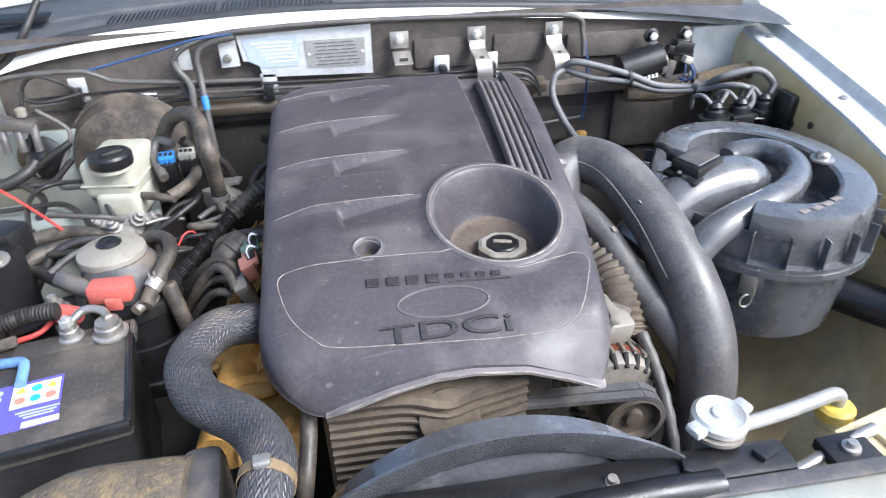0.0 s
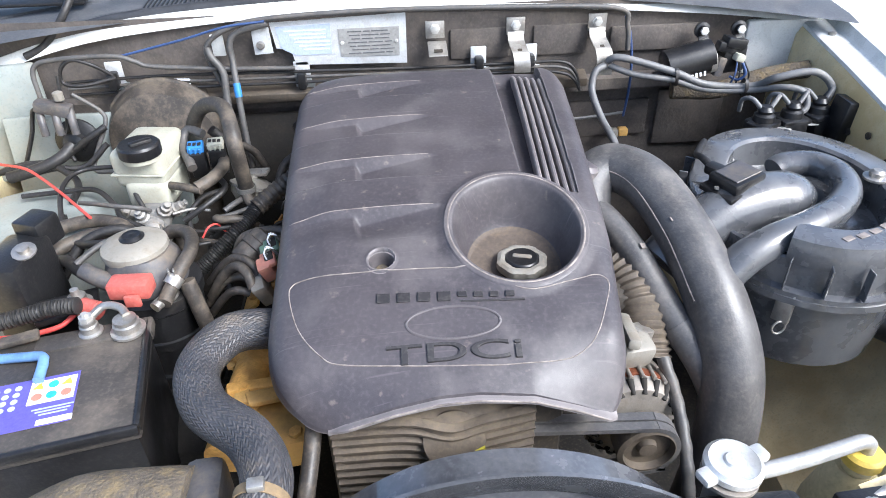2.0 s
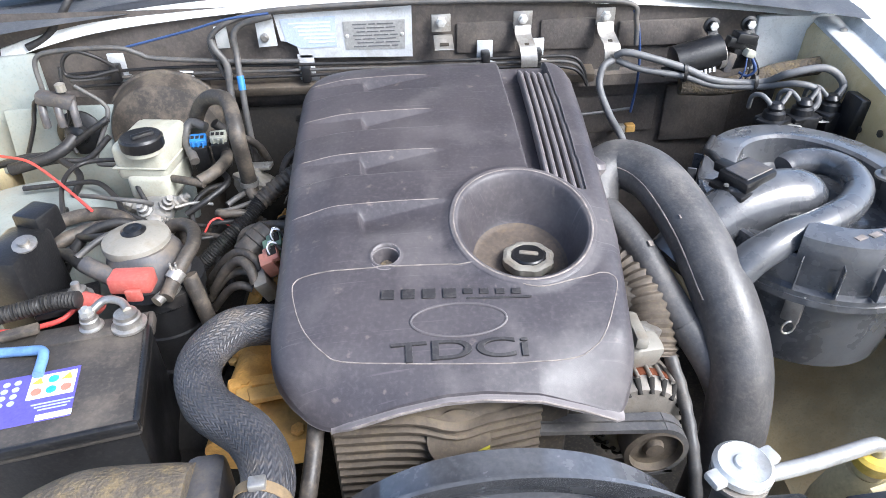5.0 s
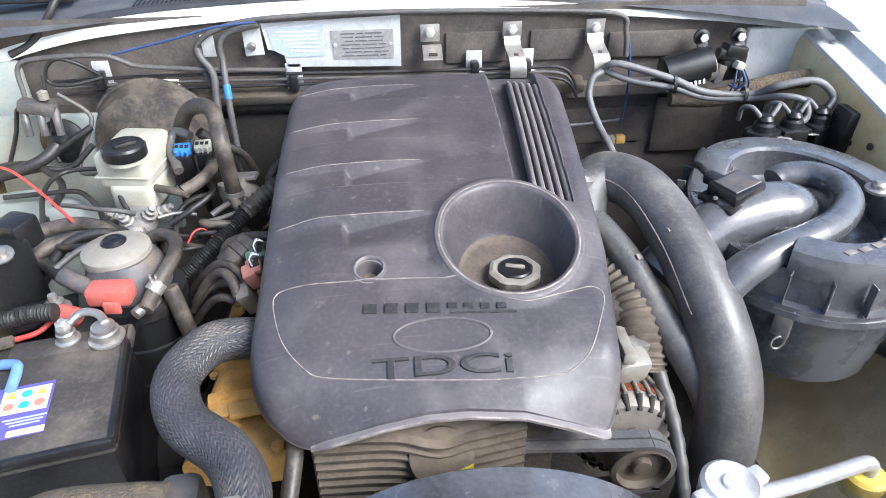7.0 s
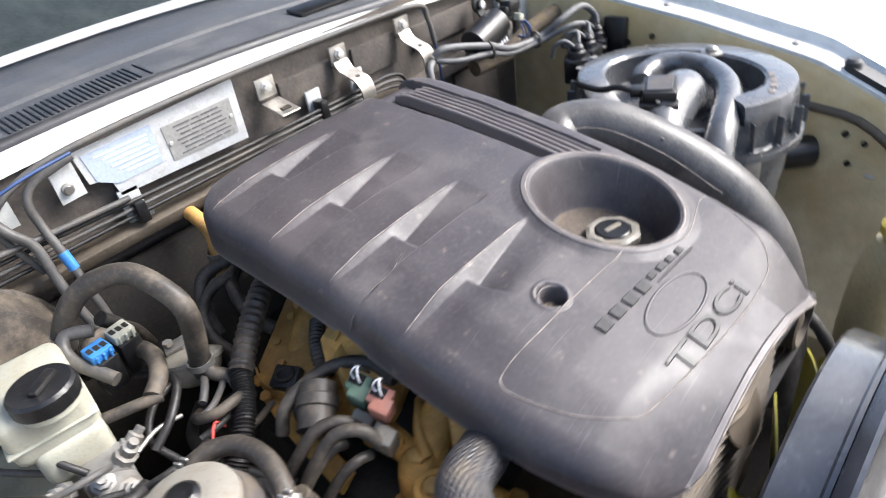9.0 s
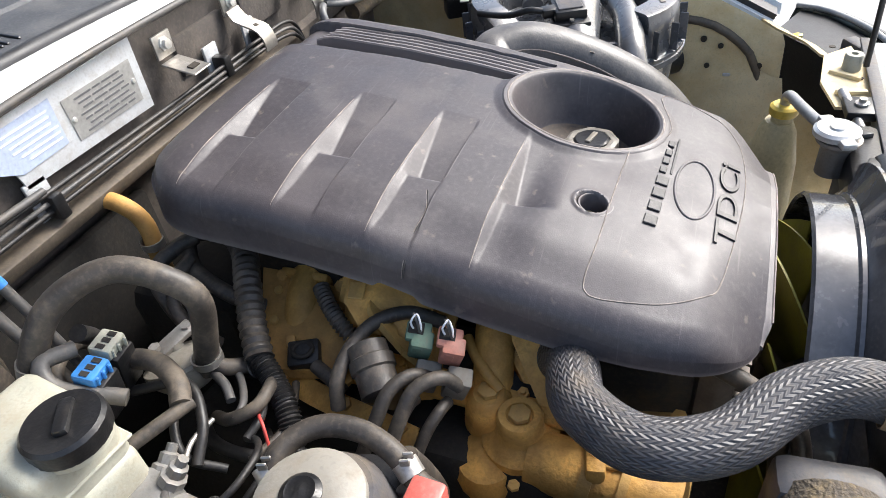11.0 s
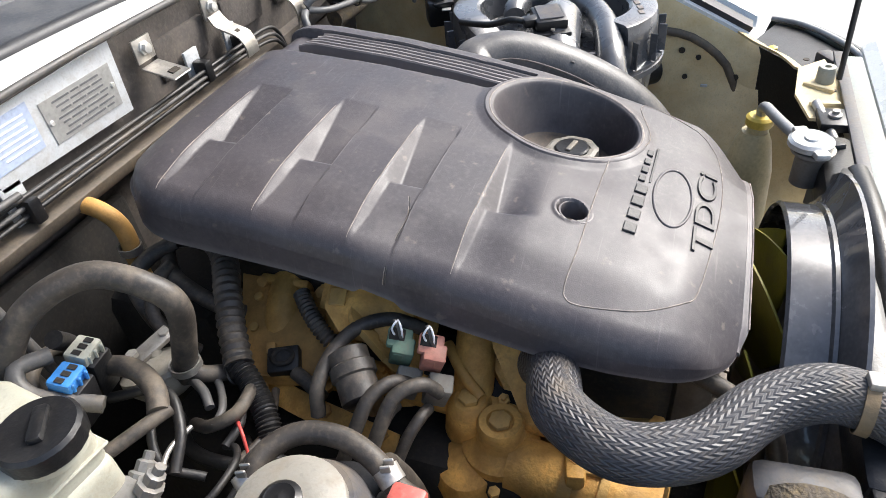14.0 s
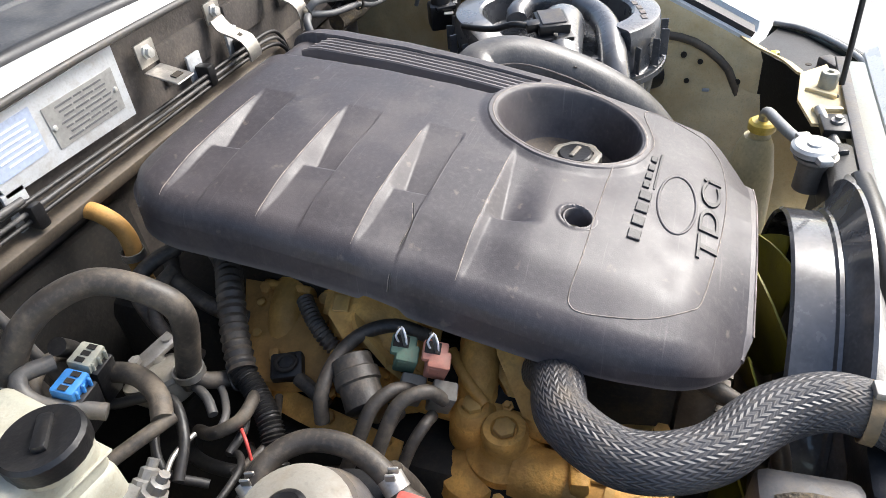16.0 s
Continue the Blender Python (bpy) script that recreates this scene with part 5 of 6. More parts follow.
    for x, y in ((0.735, 0.024), (0.712, 0.012), (0.688, 0.003), (0.664, -0.002)):
        part("text_bar", Geo().box((x, y, 0.9372), (0.018, 0.010, 0.0014), (0, 0, 22), 0.0004, 1), "worn_edge", lid)
    ms = thing("air_flow_sensor", "black air flow sensor with a plug on the intake pipe", "sensor", (0.575, 0.155, 0.955))
    part("base", Geo().box((0.578, 0.152, 0.966), (0.090, 0.066, 0.010), (0, -6, 25), 0.003), "black", ms)
    part("body", Geo().box((0.578, 0.152, 0.978), (0.066, 0.058, 0.022), (0, -6, 25), 0.005), "black", ms)
    part("plug", Geo().box((0.555, 0.180, 0.980), (0.022, 0.030, 0.016), (0, -6, 32), 0.003), "black", ms)
    part("cable", Geo().tube([(0.550, 0.19, 0.982), (0.545, 0.215, 0.985), (0.553, 0.25, 0.972), (0.575, 0.29, 0.962), (0.60, 0.33, 0.955)], 0.006, 8), "wire", ms)
    part("cover_plate", Geo().box((0.578, 0.152, 0.990), (0.054, 0.044, 0.003), (0, -6, 25), 0.001, 1), "smoke", ms)
    for x, y in ((0.616, 0.168), (0.540, 0.136)):
        part("bolt", Geo().lathe((x, y, 0.971), [(0.004, 0), (0.004, 0.003), (0, 0.003)], seg=8), "steel", ms)
    ms.location += Vector((-0.014, 0.0, -0.022))


# ---- battery side ----
def build_battery():
    bt = thing("car_battery", "black car battery with a dusty top and blue handle", "battery", (-0.45, -0.06, 0.62))
    ang = 4
    cx, cy = -0.463, -0.094
    top = 0.842
    part("case", Geo().box((cx, cy, 0.72), (0.262, 0.207, 0.20), (0, 0, ang + 8), 0.008), "black", bt)
    lid = part("lid", Geo().box((cx, cy, 0.829), (0.272, 0.217, 0.022), (0, 0, ang + 8), 0.006), "battery_top", bt, "dust-filmed lid")
    part("front_rim", Geo().box((cx + 0.022, cy - 0.104, 0.836), (0.272, 0.010, 0.016), (0, 0, ang + 8), 0.004), "black", lid)
    part("side_rim", Geo().box((cx + 0.130, cy + 0.028, 0.836), (0.010, 0.21, 0.016), (0, 0, ang + 8), 0.004), "black", lid)
    part("terminal_step", Geo().box((cx + 0.040, cy + 0.102, 0.834), (0.16, 0.038, 0.020), (0, 0, ang + 8), 0.005), "battery_top", lid)
    h = Geo().tube([(-0.56, -0.035, 0.845), (-0.50, -0.037, 0.848), (-0.475, -0.040, 0.850), (-0.468, -0.052, 0.850), (-0.462, -0.085, 0.848)], 0.007, 8)
    part("handle", h, "blue_handle", bt, "blue plastic carrying handle")
    lab = part("label", Geo().box((-0.464, -0.120, 0.8415), (0.118, 0.090, 0.0012), (0, 0, 12), 0.0004, 1), "violet", bt, "violet printed label with warning signs")
    part("warning_panel", Geo().box((-0.440, -0.098, 0.8425), (0.056, 0.042, 0.001), (0, 0, 12)), "paper", lab)
    for i in range(3):
        for j in range(2):
            x, y = -0.459 + 0.0175 * i + 0.004 * j, -0.092 - 0.019 * j + 0.0037 * i
            if j == 0 and i != 1:
                part("sign", Geo().prism([(x - 0.007, y - 0.005, 0.8434), (x + 0.007, y - 0.004, 0.8434), (x, y + 0.007, 0.8434)], (0, 0, 0.0006)), "print_yellow", lab)
            else:
                part("sign", Geo().lathe((x, y, 0.8434), [(0.0065, 0), (0.0065, 0.0006), (0, 0.0006)], seg=16), "print_cyan" if i == 1 else "salmon", lab)
    part("brand_bar", Geo().box((-0.418, -0.150, 0.8425), (0.042, 0.009, 0.001), (0, 0, 12)), "paper", lab)
    for k in range(3):
        part("text_bar", Geo().box((-0.428 + 0.002 * k, -0.128 - 0.005 * k, 0.8425), (0.05 - 0.008 * k, 0.0018, 0.001), (0, 0, 12)), "pale_blue", lab)
    for k in range(4):
        for j in range(3):
            part("text_ring", Geo().lathe((-0.512 + 0.013 * j + 0.002 * k, -0.098 - 0.012 * k + 0.003 * j, 0.8423), [(0.0045, 0), (0.0045, 0.0006), (0.0, 0.0006)], seg=12), "pale_blue", lab)
    for k in range(7):
        part("side_rib", Geo().box((-0.323 - 0.0055 * k, -0.160 + 0.026 * k, 0.735), (0.006, 0.008, 0.16), (0, 0, 12), 0.002, 1), "black", bt)
    # terminals
    tm = thing("battery_terminal", "zinc battery terminal clamp with posts and bolts", "terminal", (-0.40, 0.02, 0.842))
    for x, y, r in ((-0.428, 0.012, 0.013), (-0.375, 0.012, 0.019)):
        part("post", Geo().lathe((x, y, 0.842), [(r * 1.3, 0), (r * 1.3, 0.004), (r, 0.006), (r, 0.016), (r * 0.85, 0.018), (r * 0.85, 0.024), (r * 0.5, 0.026), (0, 0.026)], seg=20), "steel", tm)
    part("nut", Geo().lathe((-0.428, 0.012, 0.866), [(0.010, 0), (0.010, 0.008), (0.005, 0.008), (0.005, 0.013), (0, 0.013)], seg=6), "bright", tm)
    part("strap", Geo().tube([(-0.43, 0.015, 0.862), (-0.41, 0.035, 0.872), (-0.385, 0.03, 0.872), (-0.372, 0.015, 0.868)], 0.006, 8), "steel", tm)
    rc = thing("terminal_cover", "faded red plastic battery terminal cover", "terminal cover", (-0.36, 0.03, 0.87))
    part("hood", Geo().box((-0.366, 0.044, 0.897), (0.062, 0.034, 0.028), (0, 0, -2), 0.005), "red", rc)
    part("lip", Geo().box((-0.360, 0.022, 0.886), (0.024, 0.008, 0.020), (0, 0, -2), 0.003), "red", rc)
    part("boot", Geo().lathe((-0.445, 0.035, 0.872), [(0.010, 0), (0.015, 0.004), (0.015, 0.03), (0.008, 0.036)], (1, -0.35, -0.1)), "red", rc)
    part("lead", Geo().tube([(-0.455, 0.03, 0.862), (-0.475, 0.01, 0.855), (-0.53, 0.0, 0.85), (-0.58, 0.0, 0.85)], 0.004, 8), "wire_red", rc)
    rc.location += Vector((-0.014, 0.028, -0.020))
    cd = thing("battery_cable", "black corrugated conduit round the battery cable", "cable", (-0.5, 0.03, 0.85))
    part("conduit", Geo().tube([(-0.448, 0.040, 0.872), (-0.485, 0.043, 0.868), (-0.53, 0.035, 0.862), (-0.60, 0.02, 0.855)], 0.0115, 14, 0.0011, ripple=(0.0055, 0.0018)), "wire", cd)
    part("clip", Geo().box((-0.52, -0.002, 0.852), (0.05, 0.018, 0.010), (0, 0, 20), 0.003), "rubber_grey", cd)
    # fuse box stub at the side
    fb = thing("relay_holder", "black plastic relay holder beside the battery", "relay", (-0.56, 0.14, 0.70))
    part("box", Geo().box((-0.575, 0.14, 0.80), (0.07, 0.11, 0.22), (0, 0, -6), 0.012), "black", fb)
    part("cap", Geo().box((-0.560, 0.205, 0.905), (0.05, 0.05, 0.05), (0, 0, -20), 0.006), "black", fb)
    part("bolt", Geo().lathe((-0.548, 0.13, 0.912), [(0.018, 0), (0.018, 0.003), (0.009, 0.004), (0.009, 0.011), (0, 0.012)], (0.1, -0.3, 1), 12), "steel", fb)

    for x, y, z in ((-0.330, 0.105, 0.858), (-0.375, 0.232, 0.862)):
        k = thing("spring_clamp", "zinc spring clamp on the fuel hose", "hose clamp", (x, y, z), "spring clamps")
        part("band", Geo().tube([(x - 0.004, y - 0.006, z - 0.004), (x + 0.004, y + 0.006, z + 0.004)], 0.0135, 16, 0.003), "steel", k)
        for d in (-1, 1):
            part("ear", Geo().box((x + 0.004 * d, y, z + 0.017), (0.003, 0.010, 0.010), (0, 0, 20), 0.001, 1), "steel", k)
    ff = thing("fuel_filter", "fuel filter with a bone-white priming pump over a dark canister", "fuel filter", (-0.375, 0.145, 0.60))
    part("canister", Geo().lathe((-0.37, 0.135, 0.60), [(0.060, 0), (0.066, 0.01), (0.066, 0.06), (0.070, 0.063), (0.070, 0.075), (0.066, 0.078), (0.066, 0.13), (0.070, 0.133), (0.070, 0.148), (0.066, 0.15), (0.066, 0.20), (0.072, 0.205), (0.072, 0.225), (0.064, 0.228), (0.0, 0.228)]), "black", ff)
    part("head", Geo().lathe((-0.383, 0.145, 0.815), [(0.062, 0), (0.064, 0.02), (0.058, 0.05), (0.046, 0.07), (0.0, 0.07)]), "smoke", ff)
    part("primer", Geo().lathe((-0.392, 0.152, 0.872), [(0.042, 0), (0.050, 0.004), (0.0525, 0.012), (0.051, 0.020), (0.040, 0.026), (0.028, 0.029), (0.020, 0.0295)], seg=40), "bone", ff)
    part("button", Geo().lathe((-0.394, 0.156, 0.899), [(0.0195, 0), (0.0195, 0.004), (0.014, 0.008), (0.012, 0.0075), (0.005, 0.0075), (0.0, 0.009)], seg=28), "black", ff)
    part("inlet", Geo().tube([(-0.465, 0.115, 0.872), (-0.44, 0.105, 0.862), (-0.40, 0.095, 0.845), (-0.385, 0.10, 0.835)], 0.014, 14), "smoke", ff)
    part("outlet", Geo().tube([(-0.33, 0.10, 0.825), (-0.338, 0.065, 0.84), (-0.345, 0.05, 0.84)], 0.009, 10), "steel", ff)
    ff.location += Vector((-0.008, 0.014, 0.0))
    bl = thing("bleed_bolt", "zinc banjo bolt with a washer on a black bracket", "bolt", (-0.475, 0.075, 0.84))
    part("plate", Geo().box((-0.49, 0.082, 0.838), (0.09, 0.055, 0.012), (0, 0, 20), 0.003), "black", bl)
    part("washer", Geo().lathe((-0.468, 0.078, 0.846), [(0.020, 0), (0.020, 0.004), (0.014, 0.005), (0.013, 0.016), (0.007, 0.018), (0.006, 0.028), (0, 0.029)], seg=24), "steel", bl)

    rs = thing("brake_reservoir", "cream brake fluid reservoir with a black screw cap", "reservoir", (-0.425, 0.385, 0.845))
    part("tank", Geo().box((-0.440, 0.425, 0.918), (0.095, 0.125, 0.072), (0, 0, -8), 0.014, 3), "cream", rs)
    part("seam", Geo().box((-0.440, 0.425, 0.910), (0.100, 0.130, 0.004), (0, 0, -8), 0.0015, 1), "cream", rs)
    part("lower_tank", Geo().box((-0.434, 0.410, 0.868), (0.080, 0.106, 0.060), (0, 0, -8), 0.014, 3), "cream", rs)
    part("neck", Geo().lathe((-0.434, 0.374, 0.94), [(0.034, 0), (0.034, 0.012)]), "cream", rs)
    cap = part("cap", Geo().lathe((-0.434, 0.374, 0.948), [(0.036, 0), (0.037, 0.002), (0.037, 0.018), (0.034, 0.022), (0.030, 0.0215), (0.018, 0.020), (0.0, 0.020)], seg=72, wobble=lambda a, h: 0.012 * (1 if math.sin(a * 36) > 0 else 0) if h < 0.02 else 0), "black", rs)
    part("grip", Geo().box((-0.430, 0.374, 0.970), (0.040, 0.014, 0.010), (0, 0, 35), 0.004), "black", cap)
    part("nipple", Geo().tube([(-0.398, 0.372, 0.882), (-0.365, 0.356, 0.884), (-0.335, 0.345, 0.882)], 0.0075, 10), "rubber_grey", rs, "grey hose stub on the outlet")
    mc = thing("master_cylinder", "cast alloy brake master cylinder with pipe fittings", "master cylinder", (-0.43, 0.37, 0.78))
    part("body", Geo().lathe((-0.445, 0.52, 0.825), [(0.034, 0), (0.030, 0.02), (0.027, 0.03), (0.027, 0.19), (0.023, 0.215), (0.012, 0.22), (0.0, 0.222)], (0.08, -1, 0.0), 20), "silver", mc)
    part("block", Geo().box((-0.428, 0.345, 0.838), (0.055, 0.05, 0.035), (0, 0, -8), 0.008), "silver", mc)
    for k, (x, y, z, ax, ay) in enumerate(((-0.470, 0.352, 0.838, -0.8, -0.3), (-0.440, 0.318, 0.846, 0.0, -0.5), (-0.408, 0.330, 0.850, 0.5, -0.4), (-0.398, 0.352, 0.838, 1.0, 0.0), (-0.425, 0.305, 0.828, 0.3, -0.9))):
        part("fitting", Geo().lathe((x, y, z), [(0.014, 0), (0.014, 0.010), (0.010, 0.012), (0.010, 0.022), (0.006, 0.024), (0.006, 0.032), (0, 0.032)], (ax, ay, 0.7), 8), "silver", mc)
    part("pipe", Geo().tube([(-0.425, 0.318, 0.862), (-0.440, 0.300, 0.880), (-0.475, 0.302, 0.884), (-0.520, 0.325, 0.878), (-0.560, 0.350, 0.868)], 0.0042, 8), "wire_grey", mc)
    bo = thing("brake_booster", "dusty dark round brake booster on the firewall", "brake booster", (-0.47, 0.60, 0.74))
    part("drum", Geo().lathe((-0.47, 0.68, 0.86), [(0.125, 0), (0.128, 0.02), (0.128, 0.05), (0.115, 0.085), (0.06, 0.105), (0.03, 0.11), (0.03, 0.13), (0.0, 0.13)], (0, -1, 0), 40), "rubber_grey", bo)
    part("rim", Geo().lathe((-0.47, 0.645, 0.86), [(0.128, 0), (0.133, 0.003), (0.133, 0.010), (0.128, 0.013)], (0, -1, 0), 40), "rubber_grey", bo)
    for x, mat, y in ((-0.357, "blue", 0.437), (-0.322, "cream", 0.448)):
        cn = thing("wiring_plug", ("blue" if mat == "blue" else "white") + " wiring plug in a black socket", "connector", (x, y, 0.86), "plugs by the brake reservoir")
        part("socket", Geo().box((x, y, 0.893), (0.030, 0.028, 0.055), (10, 0, 8), 0.003), "black", cn)
        part("plug", Geo().box((x, y, 0.925), (0.030, 0.026, 0.016), (10, 0, 8), 0.003), mat, cn)
        for k in (-1, 0, 1):
            part("cell", Geo().box((x + 0.009 * k, y - 0.003, 0.9335), (0.006, 0.009, 0.0008), (10, 0, 8)), "void_shade", cn)
            part("latch", Geo().box((x + 0.009 * k + 0.0015, y - 0.014, 0.922), (0.0035, 0.004, 0.014), (10, 0, 8), 0.001, 1), mat, cn)
    ins = thing("air_duct", "tan dust-covered duct in the front corner", "duct", (-0.33, -0.2, 0.60))
    part("body", Geo().tube([(-0.235, -0.210, 0.728), (-0.28, -0.210, 0.728), (-0.36, -0.214, 0.725), (-0.42, -0.230, 0.70), (-0.45, -0.27, 0.64)], [0.050, 0.052, 0.054, 0.05, 0.045], 20), "felt", ins)
    part("collar", Geo().box((-0.222, -0.205, 0.715), (0.05, 0.10, 0.09), (0, 0, 5), 0.014), "smoke", ins)
    ins.location += Vector((0.008, -0.058, 0.074))


# ---- firewall fittings ----
def build_firewall_things():
    pl = thing("data_plate", "white steel plate carrying two printed labels on the firewall", "plate", (-0.09, 0.664, 0.99))
    out = [(-0.223, 1.086), (0.058, 1.094), (0.056, 0.989), (-0.180, 0.996), (-0.186, 1.028), (-0.216, 1.033)]
    part("plate", Geo().prism([(x, 0.668, z) for x, z in out], (0, -0.003, 0)), "plate_alu", pl)
    part("tab", Geo().prism([(x, 0.668, z) for x, z in ((-0.262, 1.072), (-0.226, 1.078), (-0.224, 1.024), (-0.262, 1.022))], (0, -0.004, 0)), "plate_alu", pl)
    part("bolt", Geo().lathe((-0.247, 0.664, 1.042), [(0.009, 0), (0.009, 0.004), (0.006, 0.005), (0.006, 0.009), (0, 0.009)], (0, -1, 0), 12), "steel", pl)
    l1 = part("label", Geo().prism([(x, 0.6648, z) for x, z in ((-0.212, 1.077), (-0.099, 1.080), (-0.101, 1.017), (-0.176, 1.016), (-0.205, 1.032))], (0, -0.001, 0)), "pale_blue", pl, "pale blue printed label")
    for k in range(6):
        part("text_bar", Geo().box((-0.152 + 0.004 * k, 0.6634, 1.068 - 0.008 * k), (0.085 - 0.006 * (k % 3) - 0.004 * k, 0.0008, 0.0022)), "paper", l1)
    l2 = part("label", Geo().prism([(x, 0.6648, z) for x, z in ((-0.085, 1.068), (0.043, 1.068), (0.041, 1.007), (-0.083, 1.009))], (0, -0.001, 0)), "plate_grey", pl, "grey type plate with rows of print")
    for k in range(7):
        x = -0.066 + 0.004 * (k % 3)
        for w in ((0.030, 0.014, 0.034), (0.022, 0.036, 0.020), (0.018, 0.024, 0.030), (0.040, 0.030, 0.016), (0.012, 0.026, 0.040), (0.034, 0.018, 0.030), (0.026, 0.046, 0.014))[k]:
            part("text_bar", Geo().box((x + w / 2, 0.6634, 1.061 - 0.0076 * k), (w, 0.0008, 0.0024)), "print_dark", l2)
            x += w + 0.0035
    for x in (-0.078, 0.036):
        part("rivet", Geo().lathe((x, 0.6636, 1.038), [(0.004, 0), (0.003, 0.002), (0, 0.002)], (0, -1, 0), 10), "bright", l2)

    for k, (x, z0) in enumerate(((0.118, 1.010), (0.289, 0.975), (0.464, 0.960))):
        b = thing("pipe_bracket", "zinc-plated pipe bracket bolted to the firewall", "bracket", (x, 0.672, z0), "firewall brackets")
        part("pad", Geo().box((x, 0.668, 1.056), (0.040, 0.005, 0.036), bevel=0.0015), "steel", b)
        if k == 0:
            part("arm", Geo().box((x + 0.003, 0.640, 1.024), (0.040, 0.060, 0.003), (12, 0, 0), 0.001, 1), "steel", b)
            part("slot", Geo().box((x + 0.004, 0.627, 1.0235), (0.018, 0.010, 0.003), (12, 0, 0)), "grime", b)
        else:
            part("arm", Geo().ribbon([(x, 0.664, 1.045), (x, 0.655, 1.030), (x + 0.002, 0.640, 1.022), (x + 0.006, 0.618, 1.010), (x + 0.008, 0.610, 0.990), (x + 0.008, 0.610, z0)], 0.034, 0.003, (1, 0, 0)), "steel", b)
            part("slot", Geo().box((x + 0.004, 0.628, 1.016), (0.010, 0.008, 0.005), (25, 0, 0), 0.001, 1), "grime", b)
        part("bolt", Geo().lathe((x, 0.666, 1.058), [(0.011, 0), (0.011, 0.003), (0.008, 0.004), (0.008, 0.010), (0, 0.011)], (0, -1, 0), 6), "bright", b)

    # pipes along the firewall
    def pipe(name, pts, r, mat, label):
        return solid(name, Geo().tube(pts, r, 12, 0.006), mat, label, "pipe", "firewall pipes")

    for k in range(3):
        pipe("brake_pipe", [(-0.66, 0.655, 0.985 - 0.014 * k), (-0.45, 0.650, 0.992 - 0.014 * k), (-0.20, 0.648, 0.988 - 0.012 * k), (0.05, 0.645, 0.984 - 0.010 * k), (0.30, 0.640, 0.985 - 0.010 * k), (0.385, 0.635, 0.985 - 0.012 * k), (0.415, 0.632, 0.965 - 0.010 * k), (0.43, 0.630, 0.92)], 0.0034, "wire" if k != 1 else "wire_grey", "thin dark steel pipe along the firewall")
    pipe("brake_pipe", [(-0.33, 0.640, 0.955), (-0.355, 0.645, 1.03), (-0.345, 0.65, 1.06), (-0.30, 0.655, 1.083), (-0.22, 0.655, 1.098), (0.0, 0.655, 1.104), (0.30, 0.655, 1.098), (0.50, 0.655, 1.086), (0.525, 0.65, 1.05), (0.53, 0.645, 1.0)], 0.0055, "wire_grey", "grey pipe along the top of the firewall")
    pipe("brake_pipe", [(-0.292, 0.575, 0.807), (-0.296, 0.585, 0.867), (-0.299, 0.600, 0.925), (-0.302, 0.620, 0.979), (-0.305, 0.640, 1.020), (-0.305, 0.645, 1.055), (-0.285, 0.65, 1.075), (-0.225, 0.655, 1.088)], 0.0065, "wire_grey", "grey pipe bent down from the firewall top")
    pipe("brake_pipe", [(-0.312, 0.580, 0.805), (-0.318, 0.590, 0.865), (-0.324, 0.600, 0.907), (-0.326, 0.615, 0.951), (-0.327, 0.630, 1.000), (-0.345, 0.635, 1.03), (-0.352, 0.645, 1.045)], 0.0075, "wire_grey", "grey pipe bent down from the firewall top")
    solid("tape_wrap", Geo().tube([(-0.302, 0.620, 0.979), (-0.300, 0.610, 0.952)], 0.0078, 10, 0.004), "blue", "blue tape wrapped round a pipe", "tape")
    solid("wall_tab", Geo().box((-0.335, 0.667, 1.045), (0.026, 0.004, 0.045), bevel=0.001), "white", "white painted tab on the firewall", "bracket")
    for x, z in ((-0.560, 0.990), (-0.170, 0.972), (0.21, 0.985), (0.32, 0.985)):
        c = thing("pipe_clip", "black pipe clip on a white base", "clip", (x, 0.668, z), "pipe clips")
        part("base", Geo().box((x, 0.668, z), (0.034, 0.006, 0.062), bevel=0.002), "plate_alu", c)
        part("hook", Geo().box((x + 0.012, 0.664, z - 0.022), (0.024, 0.006, 0.018), (0, 8, 0), 0.002), "plate_alu", c)
        part("jaw", Geo().box((x, 0.650, z - 0.004), (0.018, 0.028, 0.036), bevel=0.004), "black", c)

    vp = thing("vacuum_pump", "black cylindrical vacuum pump clamped to the firewall", "pump", (0.665, 0.63, 0.95))
    part("drum", Geo().lathe((0.598, 0.60, 0.974), [(0.029, 0), (0.034, 0.003), (0.034, 0.100), (0.029, 0.103)], (0.97, 0.05, 0.22), 28), "black", vp)
    part("spout", Geo().lathe((0.580, 0.60, 0.955), [(0.010, 0), (0.010, 0.03)], (0.97, 0.05, 0.22), 12), "black", vp)
    for k in range(5):
        part("text_bar", Geo().box((0.640 + 0.0085 * k, 0.5655, 0.962 + 0.0019 * k), (0.0045, 0.002, 0.010 - 0.002 * (k % 2)), (0, -13, 3)), "paper", vp)
    part("band", Geo().lathe((0.688, 0.605, 0.988), [(0.033, 0), (0.033, 0.012)], (0.97, 0.05, 0.22), 28), "steel", vp)
    for x in (0.690, 0.770):
        part("ear", Geo().lathe((x, 0.655, 1.032), [(0.017, 0), (0.017, 0.005), (0.011, 0.007), (0.009, 0.014), (0, 0.014)], (0, -1, 0.1), 20), "black", vp)
        part("arm", Geo().ribbon([(x, 0.655, 1.035), (x + 0.004, 0.645, 1.012), (x + 0.004, 0.635, 0.990), (x - 0.004, 0.628, 0.965)], 0.022, 0.004, (1, 0, 0)), "black", vp)
        part("ear_bolt", Geo().lathe((x, 0.641, 1.034), [(0.009, 0), (0.009, 0.005), (0.004, 0.006), (0.0, 0.006)], (0, -1, 0.1), 6), "bright", vp)
